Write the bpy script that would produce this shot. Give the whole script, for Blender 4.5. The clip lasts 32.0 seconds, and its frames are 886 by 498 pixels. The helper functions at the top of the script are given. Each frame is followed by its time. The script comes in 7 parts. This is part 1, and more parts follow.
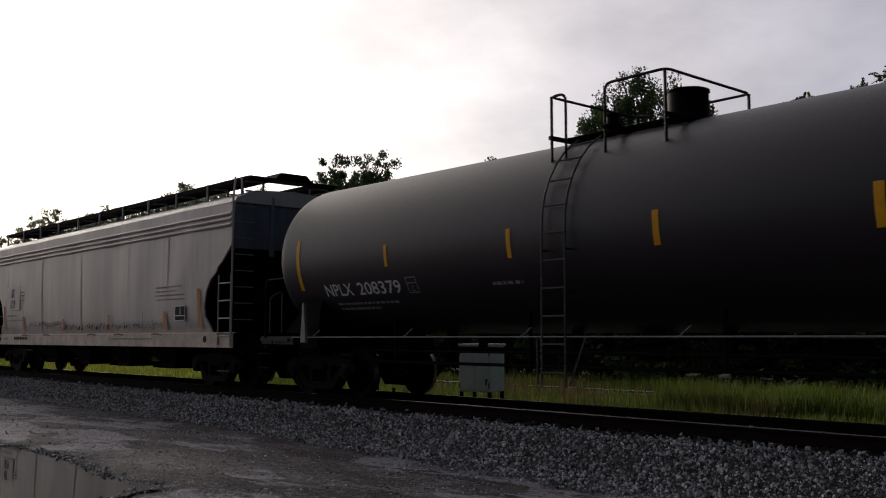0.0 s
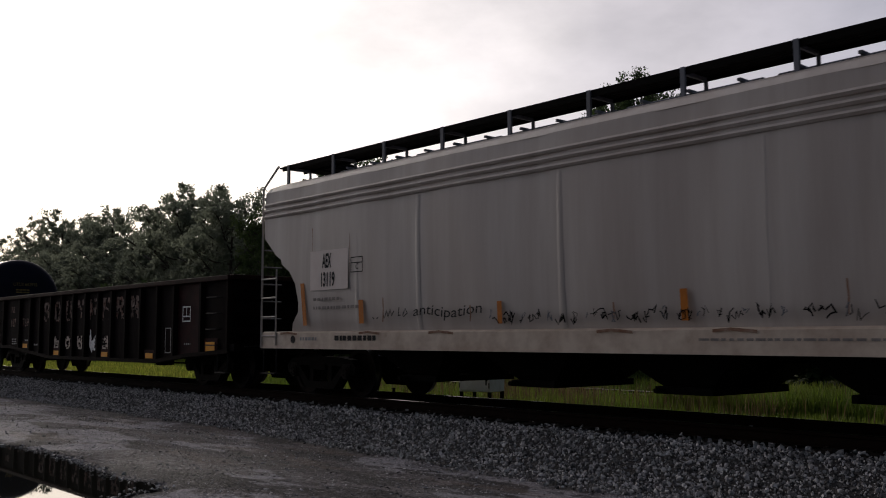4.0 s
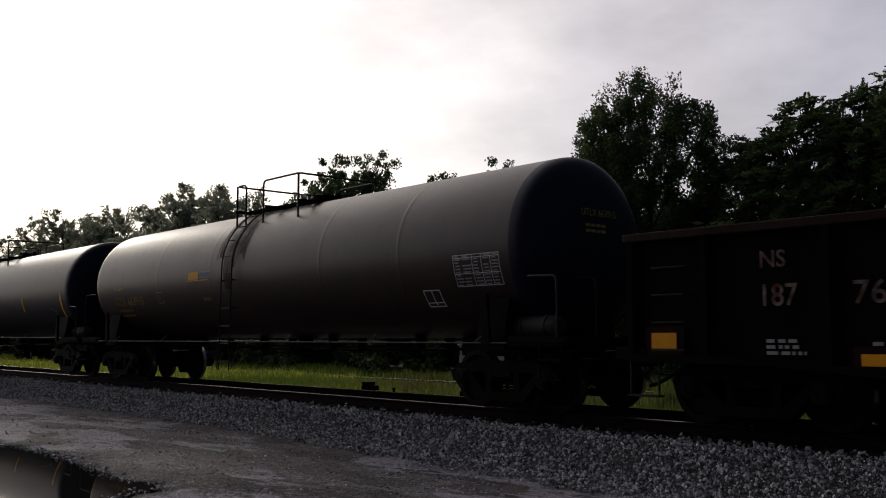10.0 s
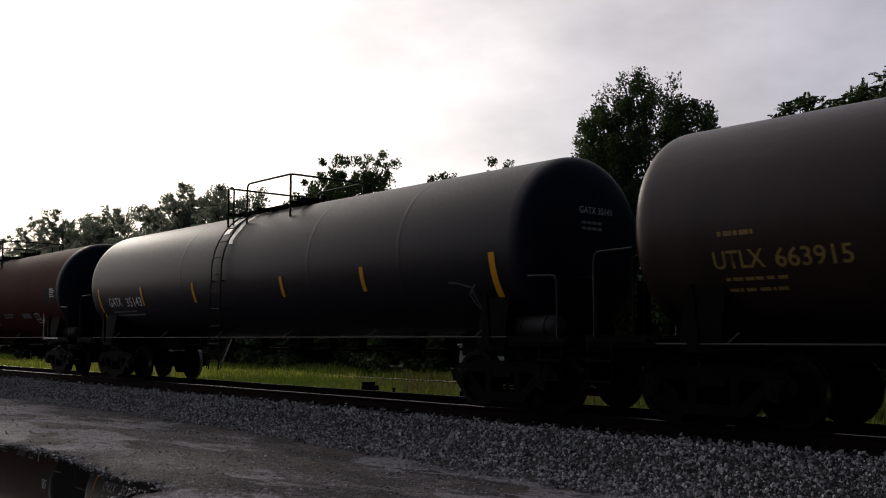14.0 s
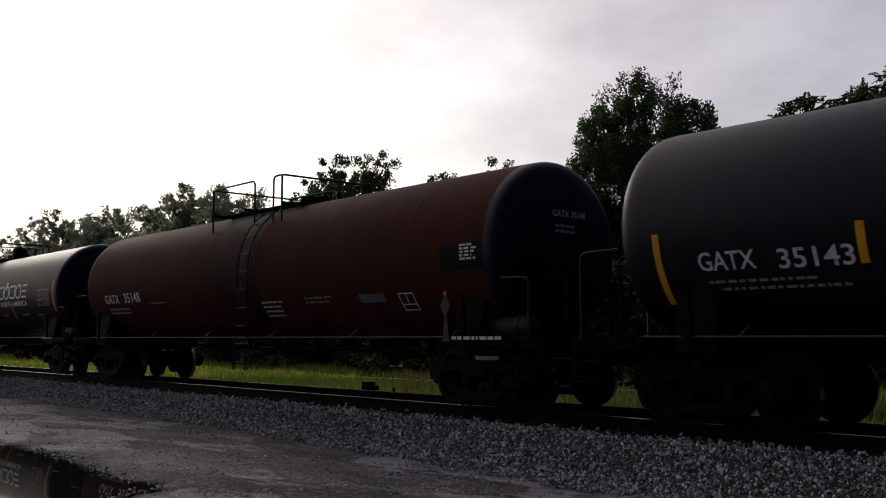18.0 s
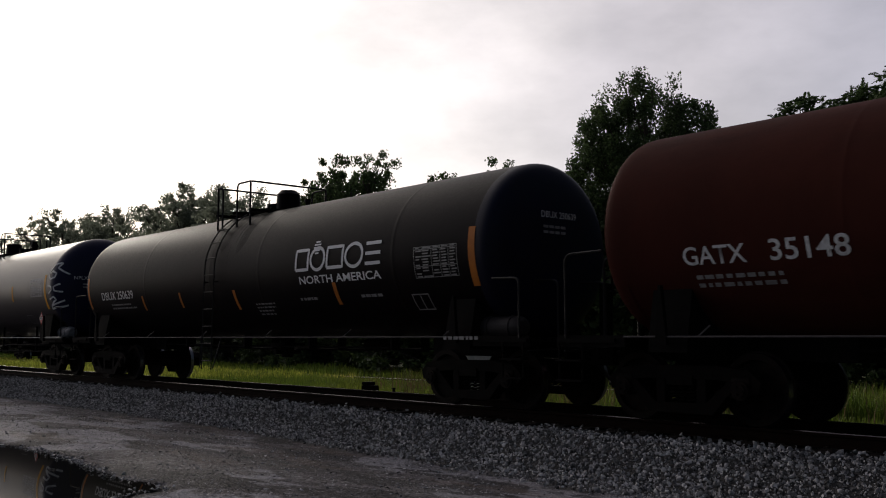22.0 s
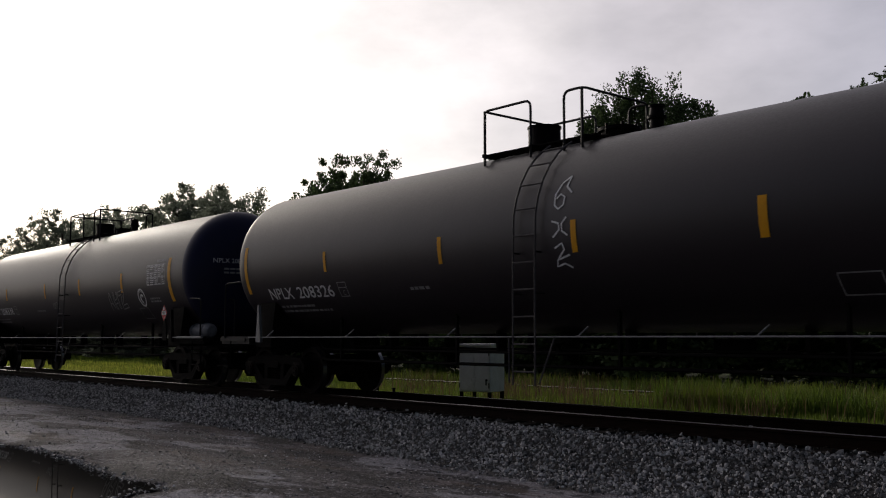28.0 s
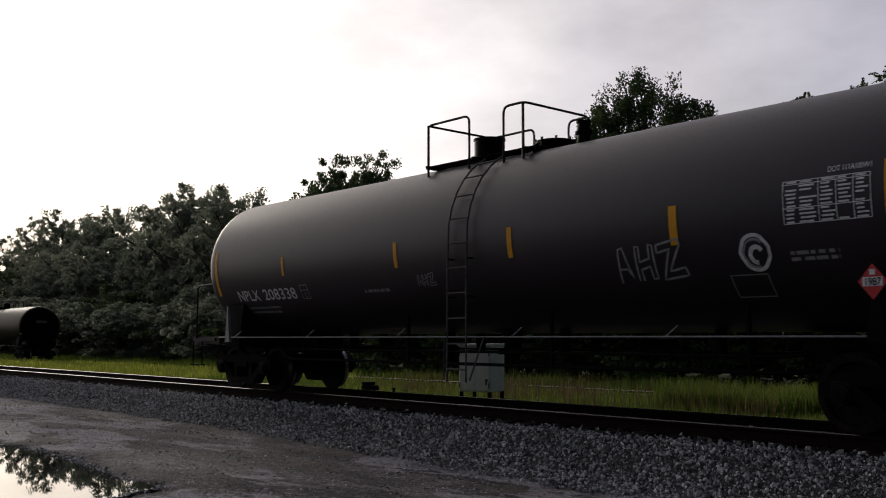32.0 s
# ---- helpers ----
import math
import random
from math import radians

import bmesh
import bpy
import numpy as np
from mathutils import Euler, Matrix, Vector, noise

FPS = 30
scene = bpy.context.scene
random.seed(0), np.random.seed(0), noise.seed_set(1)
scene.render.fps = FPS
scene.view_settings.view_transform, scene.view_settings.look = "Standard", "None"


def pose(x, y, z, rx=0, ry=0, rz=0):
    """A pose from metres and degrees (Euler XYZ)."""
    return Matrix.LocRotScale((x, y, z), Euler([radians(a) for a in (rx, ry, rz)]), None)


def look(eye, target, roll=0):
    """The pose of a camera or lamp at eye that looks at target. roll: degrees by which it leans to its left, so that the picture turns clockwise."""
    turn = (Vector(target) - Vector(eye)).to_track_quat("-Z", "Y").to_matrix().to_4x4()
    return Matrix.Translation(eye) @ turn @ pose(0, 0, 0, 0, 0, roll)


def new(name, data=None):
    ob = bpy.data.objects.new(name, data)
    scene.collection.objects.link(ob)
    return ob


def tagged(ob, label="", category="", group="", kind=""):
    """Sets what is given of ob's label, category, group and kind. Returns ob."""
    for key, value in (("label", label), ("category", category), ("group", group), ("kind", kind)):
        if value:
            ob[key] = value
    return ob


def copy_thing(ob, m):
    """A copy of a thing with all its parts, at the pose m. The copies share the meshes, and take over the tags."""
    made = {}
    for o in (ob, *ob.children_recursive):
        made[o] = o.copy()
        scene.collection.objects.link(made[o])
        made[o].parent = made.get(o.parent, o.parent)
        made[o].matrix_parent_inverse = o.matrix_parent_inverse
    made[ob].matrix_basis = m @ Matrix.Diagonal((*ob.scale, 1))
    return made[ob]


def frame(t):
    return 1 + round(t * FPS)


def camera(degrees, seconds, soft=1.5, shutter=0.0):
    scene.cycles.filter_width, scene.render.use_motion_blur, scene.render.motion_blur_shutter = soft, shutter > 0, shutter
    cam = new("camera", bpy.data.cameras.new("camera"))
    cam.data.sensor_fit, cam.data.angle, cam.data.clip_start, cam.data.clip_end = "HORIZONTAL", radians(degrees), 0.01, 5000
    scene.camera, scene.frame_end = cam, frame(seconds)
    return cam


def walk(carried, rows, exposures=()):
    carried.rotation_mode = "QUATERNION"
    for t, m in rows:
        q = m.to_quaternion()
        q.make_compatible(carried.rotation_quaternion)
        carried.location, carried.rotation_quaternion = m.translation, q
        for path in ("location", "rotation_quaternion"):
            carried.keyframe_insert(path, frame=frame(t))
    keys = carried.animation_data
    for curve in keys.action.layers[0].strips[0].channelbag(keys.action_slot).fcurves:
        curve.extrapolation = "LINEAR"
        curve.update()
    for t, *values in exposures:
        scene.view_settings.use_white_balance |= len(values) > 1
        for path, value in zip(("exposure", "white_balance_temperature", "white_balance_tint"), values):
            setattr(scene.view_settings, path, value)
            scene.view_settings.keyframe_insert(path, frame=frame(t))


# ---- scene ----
cam = camera(49.5, 32.0, soft=1.0, shutter=0.15)
EYE = pose(0.0, -11.72, 1.10, 95.31, 0, 48.62)
walk(cam, [(0, EYE), (32, EYE)])

# ---- light: hazy overcast evening, the sun low behind thin cloud ----
SUN_AZ, SUN_EL = 78.0, 17.0        # degrees left of the track's normal, degrees up
sun_way = Vector((-math.sin(radians(SUN_AZ)) * math.cos(radians(SUN_EL)), math.cos(radians(SUN_AZ)) * math.cos(radians(SUN_EL)), math.sin(radians(SUN_EL))))
scene.view_settings.exposure = 0.0


def make_world():
    w = bpy.data.worlds.new("overcast_sky")
    scene.world = w
    w.use_nodes = True
    nt = w.node_tree
    nt.nodes.clear()
    N, L = nt.nodes.new, nt.links.new
    out, bg = N("ShaderNodeOutputWorld"), N("ShaderNodeBackground")
    co, dot = N("ShaderNodeTexCoord"), N("ShaderNodeVectorMath")
    dot.operation = "DOT_PRODUCT"
    dot.inputs[1].default_value = sun_way
    L(co.outputs["Generated"], dot.inputs[0])
    sky = N("ShaderNodeTexSky")
    sky.sky_type, sky.sun_disc = "NISHITA", False
    sky.sun_elevation, sky.sun_rotation = radians(SUN_EL), radians(-SUN_AZ)
    glow = N("ShaderNodeMapRange")
    glow.inputs["From Min"].default_value, glow.inputs["From Max"].default_value = -1.0, 1.0
    wn = N("ShaderNodeTexNoise")
    wn.inputs["Scale"].default_value, wn.inputs["Detail"].default_value = 2.6, 4.0
    L(co.outputs["Generated"], wn.inputs["Vector"])
    wr = N("ShaderNodeMapRange")
    wr.inputs["From Min"].default_value, wr.inputs["From Max"].default_value = 0.3, 0.7
    wr.inputs["To Min"].default_value, wr.inputs["To Max"].default_value = -0.045, 0.045
    L(wn.outputs["Fac"], wr.inputs["Value"])
    add = N("ShaderNodeMath")
    L(dot.outputs["Value"], add.inputs[0])
    L(wr.outputs["Result"], add.inputs[1])
    L(add.outputs[0], glow.inputs["Value"])
    ramp = N("ShaderNodeValToRGB")
    el = ramp.color_ramp.elements
    ramp.color_ramp.interpolation = "EASE"
    el[0].position, el[0].color = 0.0, (0.017, 0.016, 0.022, 1)
    el[1].position, el[1].color = 1.0, (2.7, 2.42, 2.15, 1)
    for at, c in ((0.32, (0.017, 0.016, 0.023, 1)), (0.50, (0.028, 0.028, 0.039, 1)), (0.64, (0.066, 0.065, 0.083, 1)), (0.73, (0.21, 0.20, 0.24, 1)), (0.79, (0.43, 0.405, 0.46, 1)), (0.88, (0.60, 0.545, 0.565, 1)), (0.94, (0.97, 0.885, 0.855, 1)), (0.985, (1.8, 1.62, 1.48, 1))):
        e = el.new(at)
        e.color = c
    L(glow.outputs["Result"], ramp.inputs["Fac"])
    # cloud layer, two scales
    mp = N("ShaderNodeMapping")
    mp.inputs["Scale"].default_value = (1.0, 1.0, 2.2)
    L(co.outputs["Generated"], mp.inputs["Vector"])
    n1 = N("ShaderNodeTexNoise")
    n1.inputs["Scale"].default_value, n1.inputs["Detail"].default_value, n1.inputs["Roughness"].default_value = 4.2, 6.0, 0.58
    L(mp.outputs["Vector"], n1.inputs["Vector"])
    mr = N("ShaderNodeMapRange")
    mr.inputs["From Min"].default_value, mr.inputs["From Max"].default_value = 0.3, 0.7
    mr.inputs["To Min"].default_value, mr.inputs["To Max"].default_value = 0.80, 1.20
    L(n1.outputs["Fac"], mr.inputs["Value"])
    mul = N("ShaderNodeVectorMath")
    mul.operation = "SCALE"
    L(ramp.outputs["Color"], mul.inputs[0])
    L(mr.outputs["Result"], mul.inputs["Scale"])
    mix = N("ShaderNodeMix")
    mix.data_type = "RGBA"
    mix.inputs["Factor"].default_value = 0.02
    L(mul.outputs["Vector"], mix.inputs["A"])
    L(sky.outputs["Color"], mix.inputs["B"])
    bg.inputs["Strength"].default_value = 1.0
    L(mix.outputs["Result"], bg.inputs["Color"])
    L(bg.outputs["Background"], out.inputs["Surface"])


make_world()
sun_data = bpy.data.lights.new("sun", "SUN")
sun_data.energy, sun_data.angle, sun_data.color = 0.6, radians(12), (1.0, 0.93, 0.82)
sun = new("sun", sun_data)
sun.matrix_world = look(tuple(sun_way * 60), (0, 0, 0))


# ---- materials ----
def material(name, base, rough=0.7, metal=0.0, second=None, scale=6.0, amount=0.5, bump=0.2, bump_scale=40.0, third=None, third_scale=1.2, third_amount=0.3, stretch=(1, 1, 1), random_tint=0.0, islands=False, spec=0.5, trans=0.0):
    m = bpy.data.materials.new(name)
    m.use_nodes = True
    nt = m.node_tree
    N, L = nt.nodes.new, nt.links.new
    b = nt.nodes["Principled BSDF"]
    b.inputs["Roughness"].default_value, b.inputs["Metallic"].default_value = rough, metal
    b.inputs["Specular IOR Level"].default_value = spec
    co, mp = N("ShaderNodeTexCoord"), N("ShaderNodeMapping")
    mp.inputs["Scale"].default_value = stretch
    L(co.outputs["Object"], mp.inputs["Vector"])
    color = None
    rgb = N("ShaderNodeRGB")
    rgb.outputs[0].default_value = (*base, 1)
    color = rgb.outputs[0]
    for col, sc, am in ((second, scale, amount), (third, third_scale, third_amount)):
        if col is None:
            continue
        n = N("ShaderNodeTexNoise")
        n.inputs["Scale"].default_value, n.inputs["Detail"].default_value, n.inputs["Roughness"].default_value = sc, 6.0, 0.6
        L(mp.outputs["Vector"], n.inputs["Vector"])
        r = N("ShaderNodeMapRange")
        r.inputs["From Min"].default_value, r.inputs["From Max"].default_value = 0.38, 0.66
        r.inputs["To Max"].default_value = am
        L(n.outputs["Fac"], r.inputs["Value"])
        x = N("ShaderNodeMix")
        x.data_type = "RGBA"
        L(r.outputs["Result"], x.inputs["Factor"])
        L(color, x.inputs["A"])
        x.inputs["B"].default_value = (*col, 1)
        color = x.outputs["Result"]
    if random_tint or islands:
        hs = N("ShaderNodeHueSaturation")
        if islands:
            src = N("ShaderNodeNewGeometry").outputs["Random Per Island"]
        else:
            src = N("ShaderNodeObjectInfo").outputs["Random"]
        r = N("ShaderNodeMapRange")
        r.inputs["To Min"].default_value, r.inputs["To Max"].default_value = 1 - random_tint, 1 + random_tint
        L(src, r.inputs["Value"])
        L(r.outputs["Result"], hs.inputs["Value"])
        L(color, hs.inputs["Color"])
        color = hs.outputs["Color"]
    L(color, b.inputs["Base Color"])
    if bump:
        n = N("ShaderNodeTexNoise")
        n.inputs["Scale"].default_value, n.inputs["Detail"].default_value = bump_scale, 4.0
        L(co.outputs["Object"], n.inputs["Vector"])
        bp = N("ShaderNodeBump")
        bp.inputs["Strength"].default_value, bp.inputs["Distance"].default_value = bump, 0.02
        L(n.outputs["Fac"], bp.inputs["Height"])
        L(bp.outputs["Normal"], b.inputs["Normal"])
        rr = N("ShaderNodeMapRange")
        rr.inputs["To Min"].default_value, rr.inputs["To Max"].default_value = max(0.02, rough - 0.12), min(1, rough + 0.12)
        L(n.outputs["Fac"], rr.inputs["Value"])
        L(rr.outputs["Result"], b.inputs["Roughness"])
    if trans:
        t = N("ShaderNodeBsdfTranslucent")
        L(color, t.inputs["Color"])
        ms = N("ShaderNodeMixShader")
        ms.inputs["Fac"].default_value = trans
        L(b.outputs["BSDF"], ms.inputs[1])
        L(t.outputs["BSDF"], ms.inputs[2])
        L(ms.outputs["Shader"], nt.nodes["Material Output"].inputs["Surface"])
    return m


STREAK = (0.6, 2.0, 0.25)       # wear that runs down a side
M_BLACK = material("black_tank_paint", (0.0046, 0.0028, 0.0036), 0.48, 0, (0.0115, 0.0058, 0.0066), 2.2, 0.5, 0.06, 25, (0.0034, 0.0026, 0.0036), 0.7, 0.5, STREAK, spec=0.05)
M_GREYBLACK = material("weathered_grey_black_paint", (0.0165, 0.0104, 0.0138), 0.45, 0, (0.0280, 0.0184, 0.0230), 2.0, 0.4, 0.05, 30, (0.0096, 0.0072, 0.0106), 0.8, 0.4, STREAK, spec=0.48)
M_DUSTY = material("dusty_black_paint", (0.026, 0.0132, 0.0106), 0.40, 0, (0.060, 0.031, 0.0240), 1.8, 0.6, 0.06, 28, (0.0085, 0.0056, 0.0062), 0.6, 0.45, STREAK, spec=0.36)
M_BLUEBLACK = material("blue_black_paint", (0.0072, 0.0050, 0.0118), 0.44, 0, (0.0135, 0.0090, 0.0165), 1.6, 0.5, 0.06, 25, (0.0048, 0.0038, 0.0078), 0.7, 0.5, STREAK, spec=0.22)
M_BROWN = material("oxide_brown_paint", (0.060, 0.0165, 0.0118), 0.7, 0, (0.034, 0.0108, 0.0082), 1.7, 0.6, 0.06, 28, (0.115, 0.038, 0.026), 0.6, 0.3, STREAK, spec=0.03)
# leading heads face away from the light: shade and sky blue in their colour
M_HEADSHADE = material("tank_head_shade", (0.0055, 0.0065, 0.022), 0.5, 0, (0.011, 0.010, 0.014), 2.0, 0.5, 0.05, 25, spec=0.15)
M_HEADSHADEBLUE = material("tank_head_blue_shade", (0.011, 0.012, 0.044), 0.5, 0, (0.016, 0.015, 0.032), 2.0, 0.5, 0.05, 25, spec=0.2)
M_STAIN = material("black_product_stain", (0.008, 0.007, 0.007), 0.6, 0, (0.016, 0.013, 0.012), 4, 0.5, 0.1, 40, spec=0.12)
# underframe grime; also the shade colour of the hopper's end recess
M_UNDER = material("underframe_grime_and_shade", (0.005, 0.0046, 0.0044), 0.8, 0, (0.010, 0.008, 0.007), 7, 0.5, 0.25, 50, spec=0.05)
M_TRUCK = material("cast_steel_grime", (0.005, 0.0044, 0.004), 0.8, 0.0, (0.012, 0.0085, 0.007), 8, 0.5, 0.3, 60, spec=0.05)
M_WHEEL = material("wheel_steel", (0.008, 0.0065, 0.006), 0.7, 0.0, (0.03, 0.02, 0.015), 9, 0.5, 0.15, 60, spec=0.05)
M_TREAD = material("polished_tread", (0.22, 0.22, 0.23), 0.3, 1.0, (0.3, 0.29, 0.28), 9, 0.4, 0.05, 80)
M_PIPE = material("black_pipe", (0.016, 0.015, 0.016), 0.55, 0, (0.03, 0.025, 0.022), 12, 0.4, 0.1, 80, spec=0.15)
M_GREYPIPE = material("grey_pipe", (0.20, 0.20, 0.21), 0.5, 0, (0.10, 0.09, 0.085), 12, 0.5, 0.1, 80)
M_YELLOW = material("yellow_reflective_tape", (0.84, 0.40, 0.012), 0.5, 0, (0.60, 0.26, 0.015), 7, 0.5, 0.05, 60, spec=0.2)
M_LADDER = material("worn_grey_ladder", (0.085, 0.076, 0.078), 0.6, 0, (0.04, 0.034, 0.033), 9, 0.6, 0.1, 60, spec=0.2)
M_DRUM = material("dusty_drum", (0.045, 0.038, 0.036), 0.6, 0, (0.02, 0.017, 0.016), 5, 0.6, 0.1, 50, spec=0.2)
M_AMBER = material("amber_reflective_sheet", (0.86, 0.36, 0.006), 0.5, 0, (0.66, 0.26, 0.008), 9, 0.4, 0.05, 60, spec=0.2)
M_WHITE = material("white_stencil_paint", (0.80, 0.80, 0.80), 0.6, 0, (0.36, 0.35, 0.34), 14, 0.6, 0.05, 60)
M_BRIGHT = material("clean_white_paint", (0.86, 0.86, 0.86), 0.6, 0, (0.70, 0.70, 0.70), 14, 0.4, 0.03, 60)
M_FADED = material("faded_white_paint", (0.33, 0.325, 0.32), 0.65, 0, (0.13, 0.12, 0.12), 12, 0.6, 0.05, 60)
M_OLDYELLOW = material("old_yellow_stencil", (0.36, 0.25, 0.075), 0.65, 0, (0.16, 0.11, 0.045), 12, 0.6, 0.05, 60, spec=0.15)
M_RUSTLET = material("rusty_white_lettering", (0.30, 0.235, 0.21), 0.75, 0, (0.115, 0.034, 0.018), 5, 0.95, 0.1, 50, (0.010, 0.006, 0.006), 4.5, 0.85, spec=0.1)
M_RED = material("red_placard", (0.55, 0.02, 0.02), 0.5, 0, (0.4, 0.02, 0.02), 10, 0.4, 0.03, 60)
M_HOP = material("hopper_grey_paint", (0.56, 0.505, 0.46), 0.45, 0, (0.42, 0.355, 0.31), 2.0, 0.6, 0.05, 20, (0.33, 0.25, 0.205), 0.8, 0.35, (1.7, 2.0, 0.12), spec=0.6)
M_HOPSILL = material("hopper_sill_tan", (0.68, 0.57, 0.46), 0.6, 0, (0.36, 0.24, 0.17), 3, 0.6, 0.08, 30)
# grey with the hopper end's bluish shade in it; hatches and strips share it
M_HOPEND = material("hopper_end_shade_grey", (0.15, 0.165, 0.20), 0.6, 0, (0.07, 0.07, 0.08), 2.0, 0.6, 0.06, 30, (0.05, 0.042, 0.04), 1.1, 0.4, STREAK)
M_PATCH = material("pale_paint_patch", (0.80, 0.70, 0.64), 0.6, 0, (0.72, 0.60, 0.54), 5, 0.5, 0.03, 40)
M_BLKLET = material("black_lettering", (0.02, 0.02, 0.02), 0.7, 0, (0.05, 0.05, 0.05), 14, 0.5, 0, spec=0.1)
M_DIMLET = material("faded_black_lettering", (0.24, 0.215, 0.20), 0.7, 0, (0.38, 0.34, 0.31), 10, 0.8, 0, spec=0.1)
M_ORANGE = material("orange_sealant_tape", (0.56, 0.18, 0.018), 0.55, 0, (0.36, 0.11, 0.018), 8, 0.5, 0.05, 60, spec=0.2)
M_RUST = material("rust_streak", (0.22, 0.10, 0.05), 0.8, 0, (0.38, 0.28, 0.22), 9, 0.7, 0.1, 50)
M_CREAM = material("worn_cream_paint", (0.62, 0.54, 0.46), 0.7, 0, (0.22, 0.13, 0.10), 16, 0.8, 0.1, 50)
M_GON = material("gondola_maroon_black", (0.0042, 0.0024, 0.0026), 0.75, 0, (0.0095, 0.0040, 0.0036), 2.6, 0.6, 0.15, 30, (0.0085, 0.006, 0.006), 0.9, 0.5, STREAK, spec=0.04)
M_GONTOP = material("gondola_top_rail_rust", (0.024, 0.0080, 0.0080), 0.7, 0, (0.008, 0.004, 0.004), 5, 0.7, 0.2, 40, (0.07, 0.04, 0.035), 1.5, 0.3, spec=0.08)
M_GONRED = material("gondola_fresh_maroon", (0.030, 0.0058, 0.0070), 0.65, 0, (0.008, 0.004, 0.0045), 3, 0.7, 0.08, 40, spec=0.06)
M_BARE = material("bare_pale_metal", (0.62, 0.60, 0.60), 0.38, 0.75, (0.26, 0.24, 0.24), 6, 0.6, 0.1, 50, (0.10, 0.09, 0.09), 2.5, 0.4, (1, 1, 0.5))
M_BLUE = material("blue_marking", (0.10, 0.13, 0.22), 0.6, 0, (0.07, 0.09, 0.14), 9, 0.4, 0.03, 60)
M_RAIL = material("rail_rust", (0.010, 0.0058, 0.0044), 0.8, 0.0, (0.019, 0.0095, 0.007), 12, 0.6, 0.2, 60, spec=0.04)
M_RAILTOP = material("rail_head_polished", (0.36, 0.34, 0.33), 0.20, 1.0, (0.3, 0.28, 0.27), 14, 0.4, 0.02, 60)
M_TIE = material("creosoted_tie", (0.022, 0.017, 0.014), 0.85, 0, (0.035, 0.028, 0.023), 12, 0.6, 0.4, 40, None, 1, 0, (0.3, 2, 2), 0.25, spec=0.12)
M_STONE = material("ballast_stone", (0.48, 0.46, 0.45), 0.85, 0, (0.085, 0.083, 0.086), 16, 0.75, 0.3, 60, None, 1, 0, (1, 1, 1), 0.92, True, 0.3)
M_STEELBOX = material("galvanised_cabinet", (0.78, 0.78, 0.79), 0.5, 0.0, (0.6, 0.58, 0.56), 5, 0.5, 0.06, 40)
M_LOTSTONE = material("lot_gravel_stone", (0.42, 0.405, 0.425), 0.9, 0, (0.20, 0.19, 0.20), 14, 0.6, 0.3, 60, None, 1, 0, (1, 1, 1), 0.75, True, 0.2)
M_DRYGRASS = material("yellowing_grass_blades", (0.36, 0.42, 0.055), 0.7, 0, (0.50, 0.46, 0.10), 0.35, 0.8, 0, 40, (0.19, 0.25, 0.035), 0.12, 0.5, (1, 1, 1), 0.35, True, 0.3, trans=0.5)
M_STALK = material("dry_weed_stalks", (0.20, 0.14, 0.07), 0.8, 0, (0.10, 0.07, 0.04), 3, 0.6, 0, 40, None, 1, 0, (1, 1, 1), 0.4, True, 0.2, trans=0.3)
M_GRASS = material("grass_blades", (0.17, 0.26, 0.030), 0.7, 0, (0.27, 0.28, 0.05), 0.35, 0.8, 0, 40, (0.07, 0.13, 0.02), 0.12, 0.5, (1, 1, 1), 0.35, True, 0.3, trans=0.35)
M_LEAF = material("tree_leaves", (0.066, 0.098, 0.034), 0.6, 0, (0.10, 0.135, 0.042), 0.5, 0.6, 0, 40, (0.038, 0.060, 0.024), 0.22, 0.5, (1, 1, 1), 0.4, True, 0.25, trans=0.42)
M_LEAFDARK = material("tree_leaves_dark", (0.062, 0.098, 0.038), 0.6, 0, (0.100, 0.140, 0.046), 0.8, 0.7, 0, 40, (0.032, 0.054, 0.026), 0.3, 0.5, (1, 1, 1), 0.5, True, 0.25, trans=0.48)
# far leaves paler and greyer: distance haze put into the leaf colour
M_LEAFHAZE = material("tree_leaves_haze", (0.205, 0.230, 0.172), 0.75, 0, (0.245, 0.265, 0.20), 0.5, 0.6, 0, 40, (0.15, 0.172, 0.132), 0.22, 0.5, (1, 1, 1), 0.14, True, 0.06, trans=0.7)
M_BARK = material("tree_bark", (0.07, 0.055, 0.045), 0.9, 0, (0.04, 0.032, 0.027), 5, 0.6, 0.5, 30, None, 1, 0, (3, 3, 0.6))



def thin_stain(m, scale, lo, hi, most):
    """Lets the paint below show through a stain in streaks."""
    nt = m.node_tree
    co, mp, n, r = (nt.nodes.new(k) for k in ("ShaderNodeTexCoord", "ShaderNodeMapping", "ShaderNodeTexNoise", "ShaderNodeMapRange"))
    mp.inputs["Scale"].default_value = scale
    n.inputs["Scale"].default_value, n.inputs["Detail"].default_value, n.inputs["Roughness"].default_value = 1.0, 7.0, 0.65
    r.inputs["From Min"].default_value, r.inputs["From Max"].default_value, r.inputs["To Max"].default_value = lo, hi, most
    nt.links.new(co.outputs["Object"], mp.inputs["Vector"])
    nt.links.new(mp.outputs["Vector"], n.inputs["Vector"])
    nt.links.new(n.outputs["Fac"], r.inputs["Value"])
    nt.links.new(r.outputs["Result"], nt.nodes["Principled BSDF"].inputs["Alpha"])


M_SOOT = material("soft_dark_spill", (0.008, 0.007, 0.0075), 0.65, 0, (0.014, 0.011, 0.011), 4, 0.5, 0.05, 40, spec=0.1)
M_STAINPATCH = material("flat_black_patch", (0.006, 0.0055, 0.006), 0.7, 0, (0.010, 0.008, 0.008), 6, 0.5, 0.03, 40, spec=0.08)
thin_stain(M_STAIN, (6.5, 1.2, 1.2), 0.36, 0.60, 0.9)
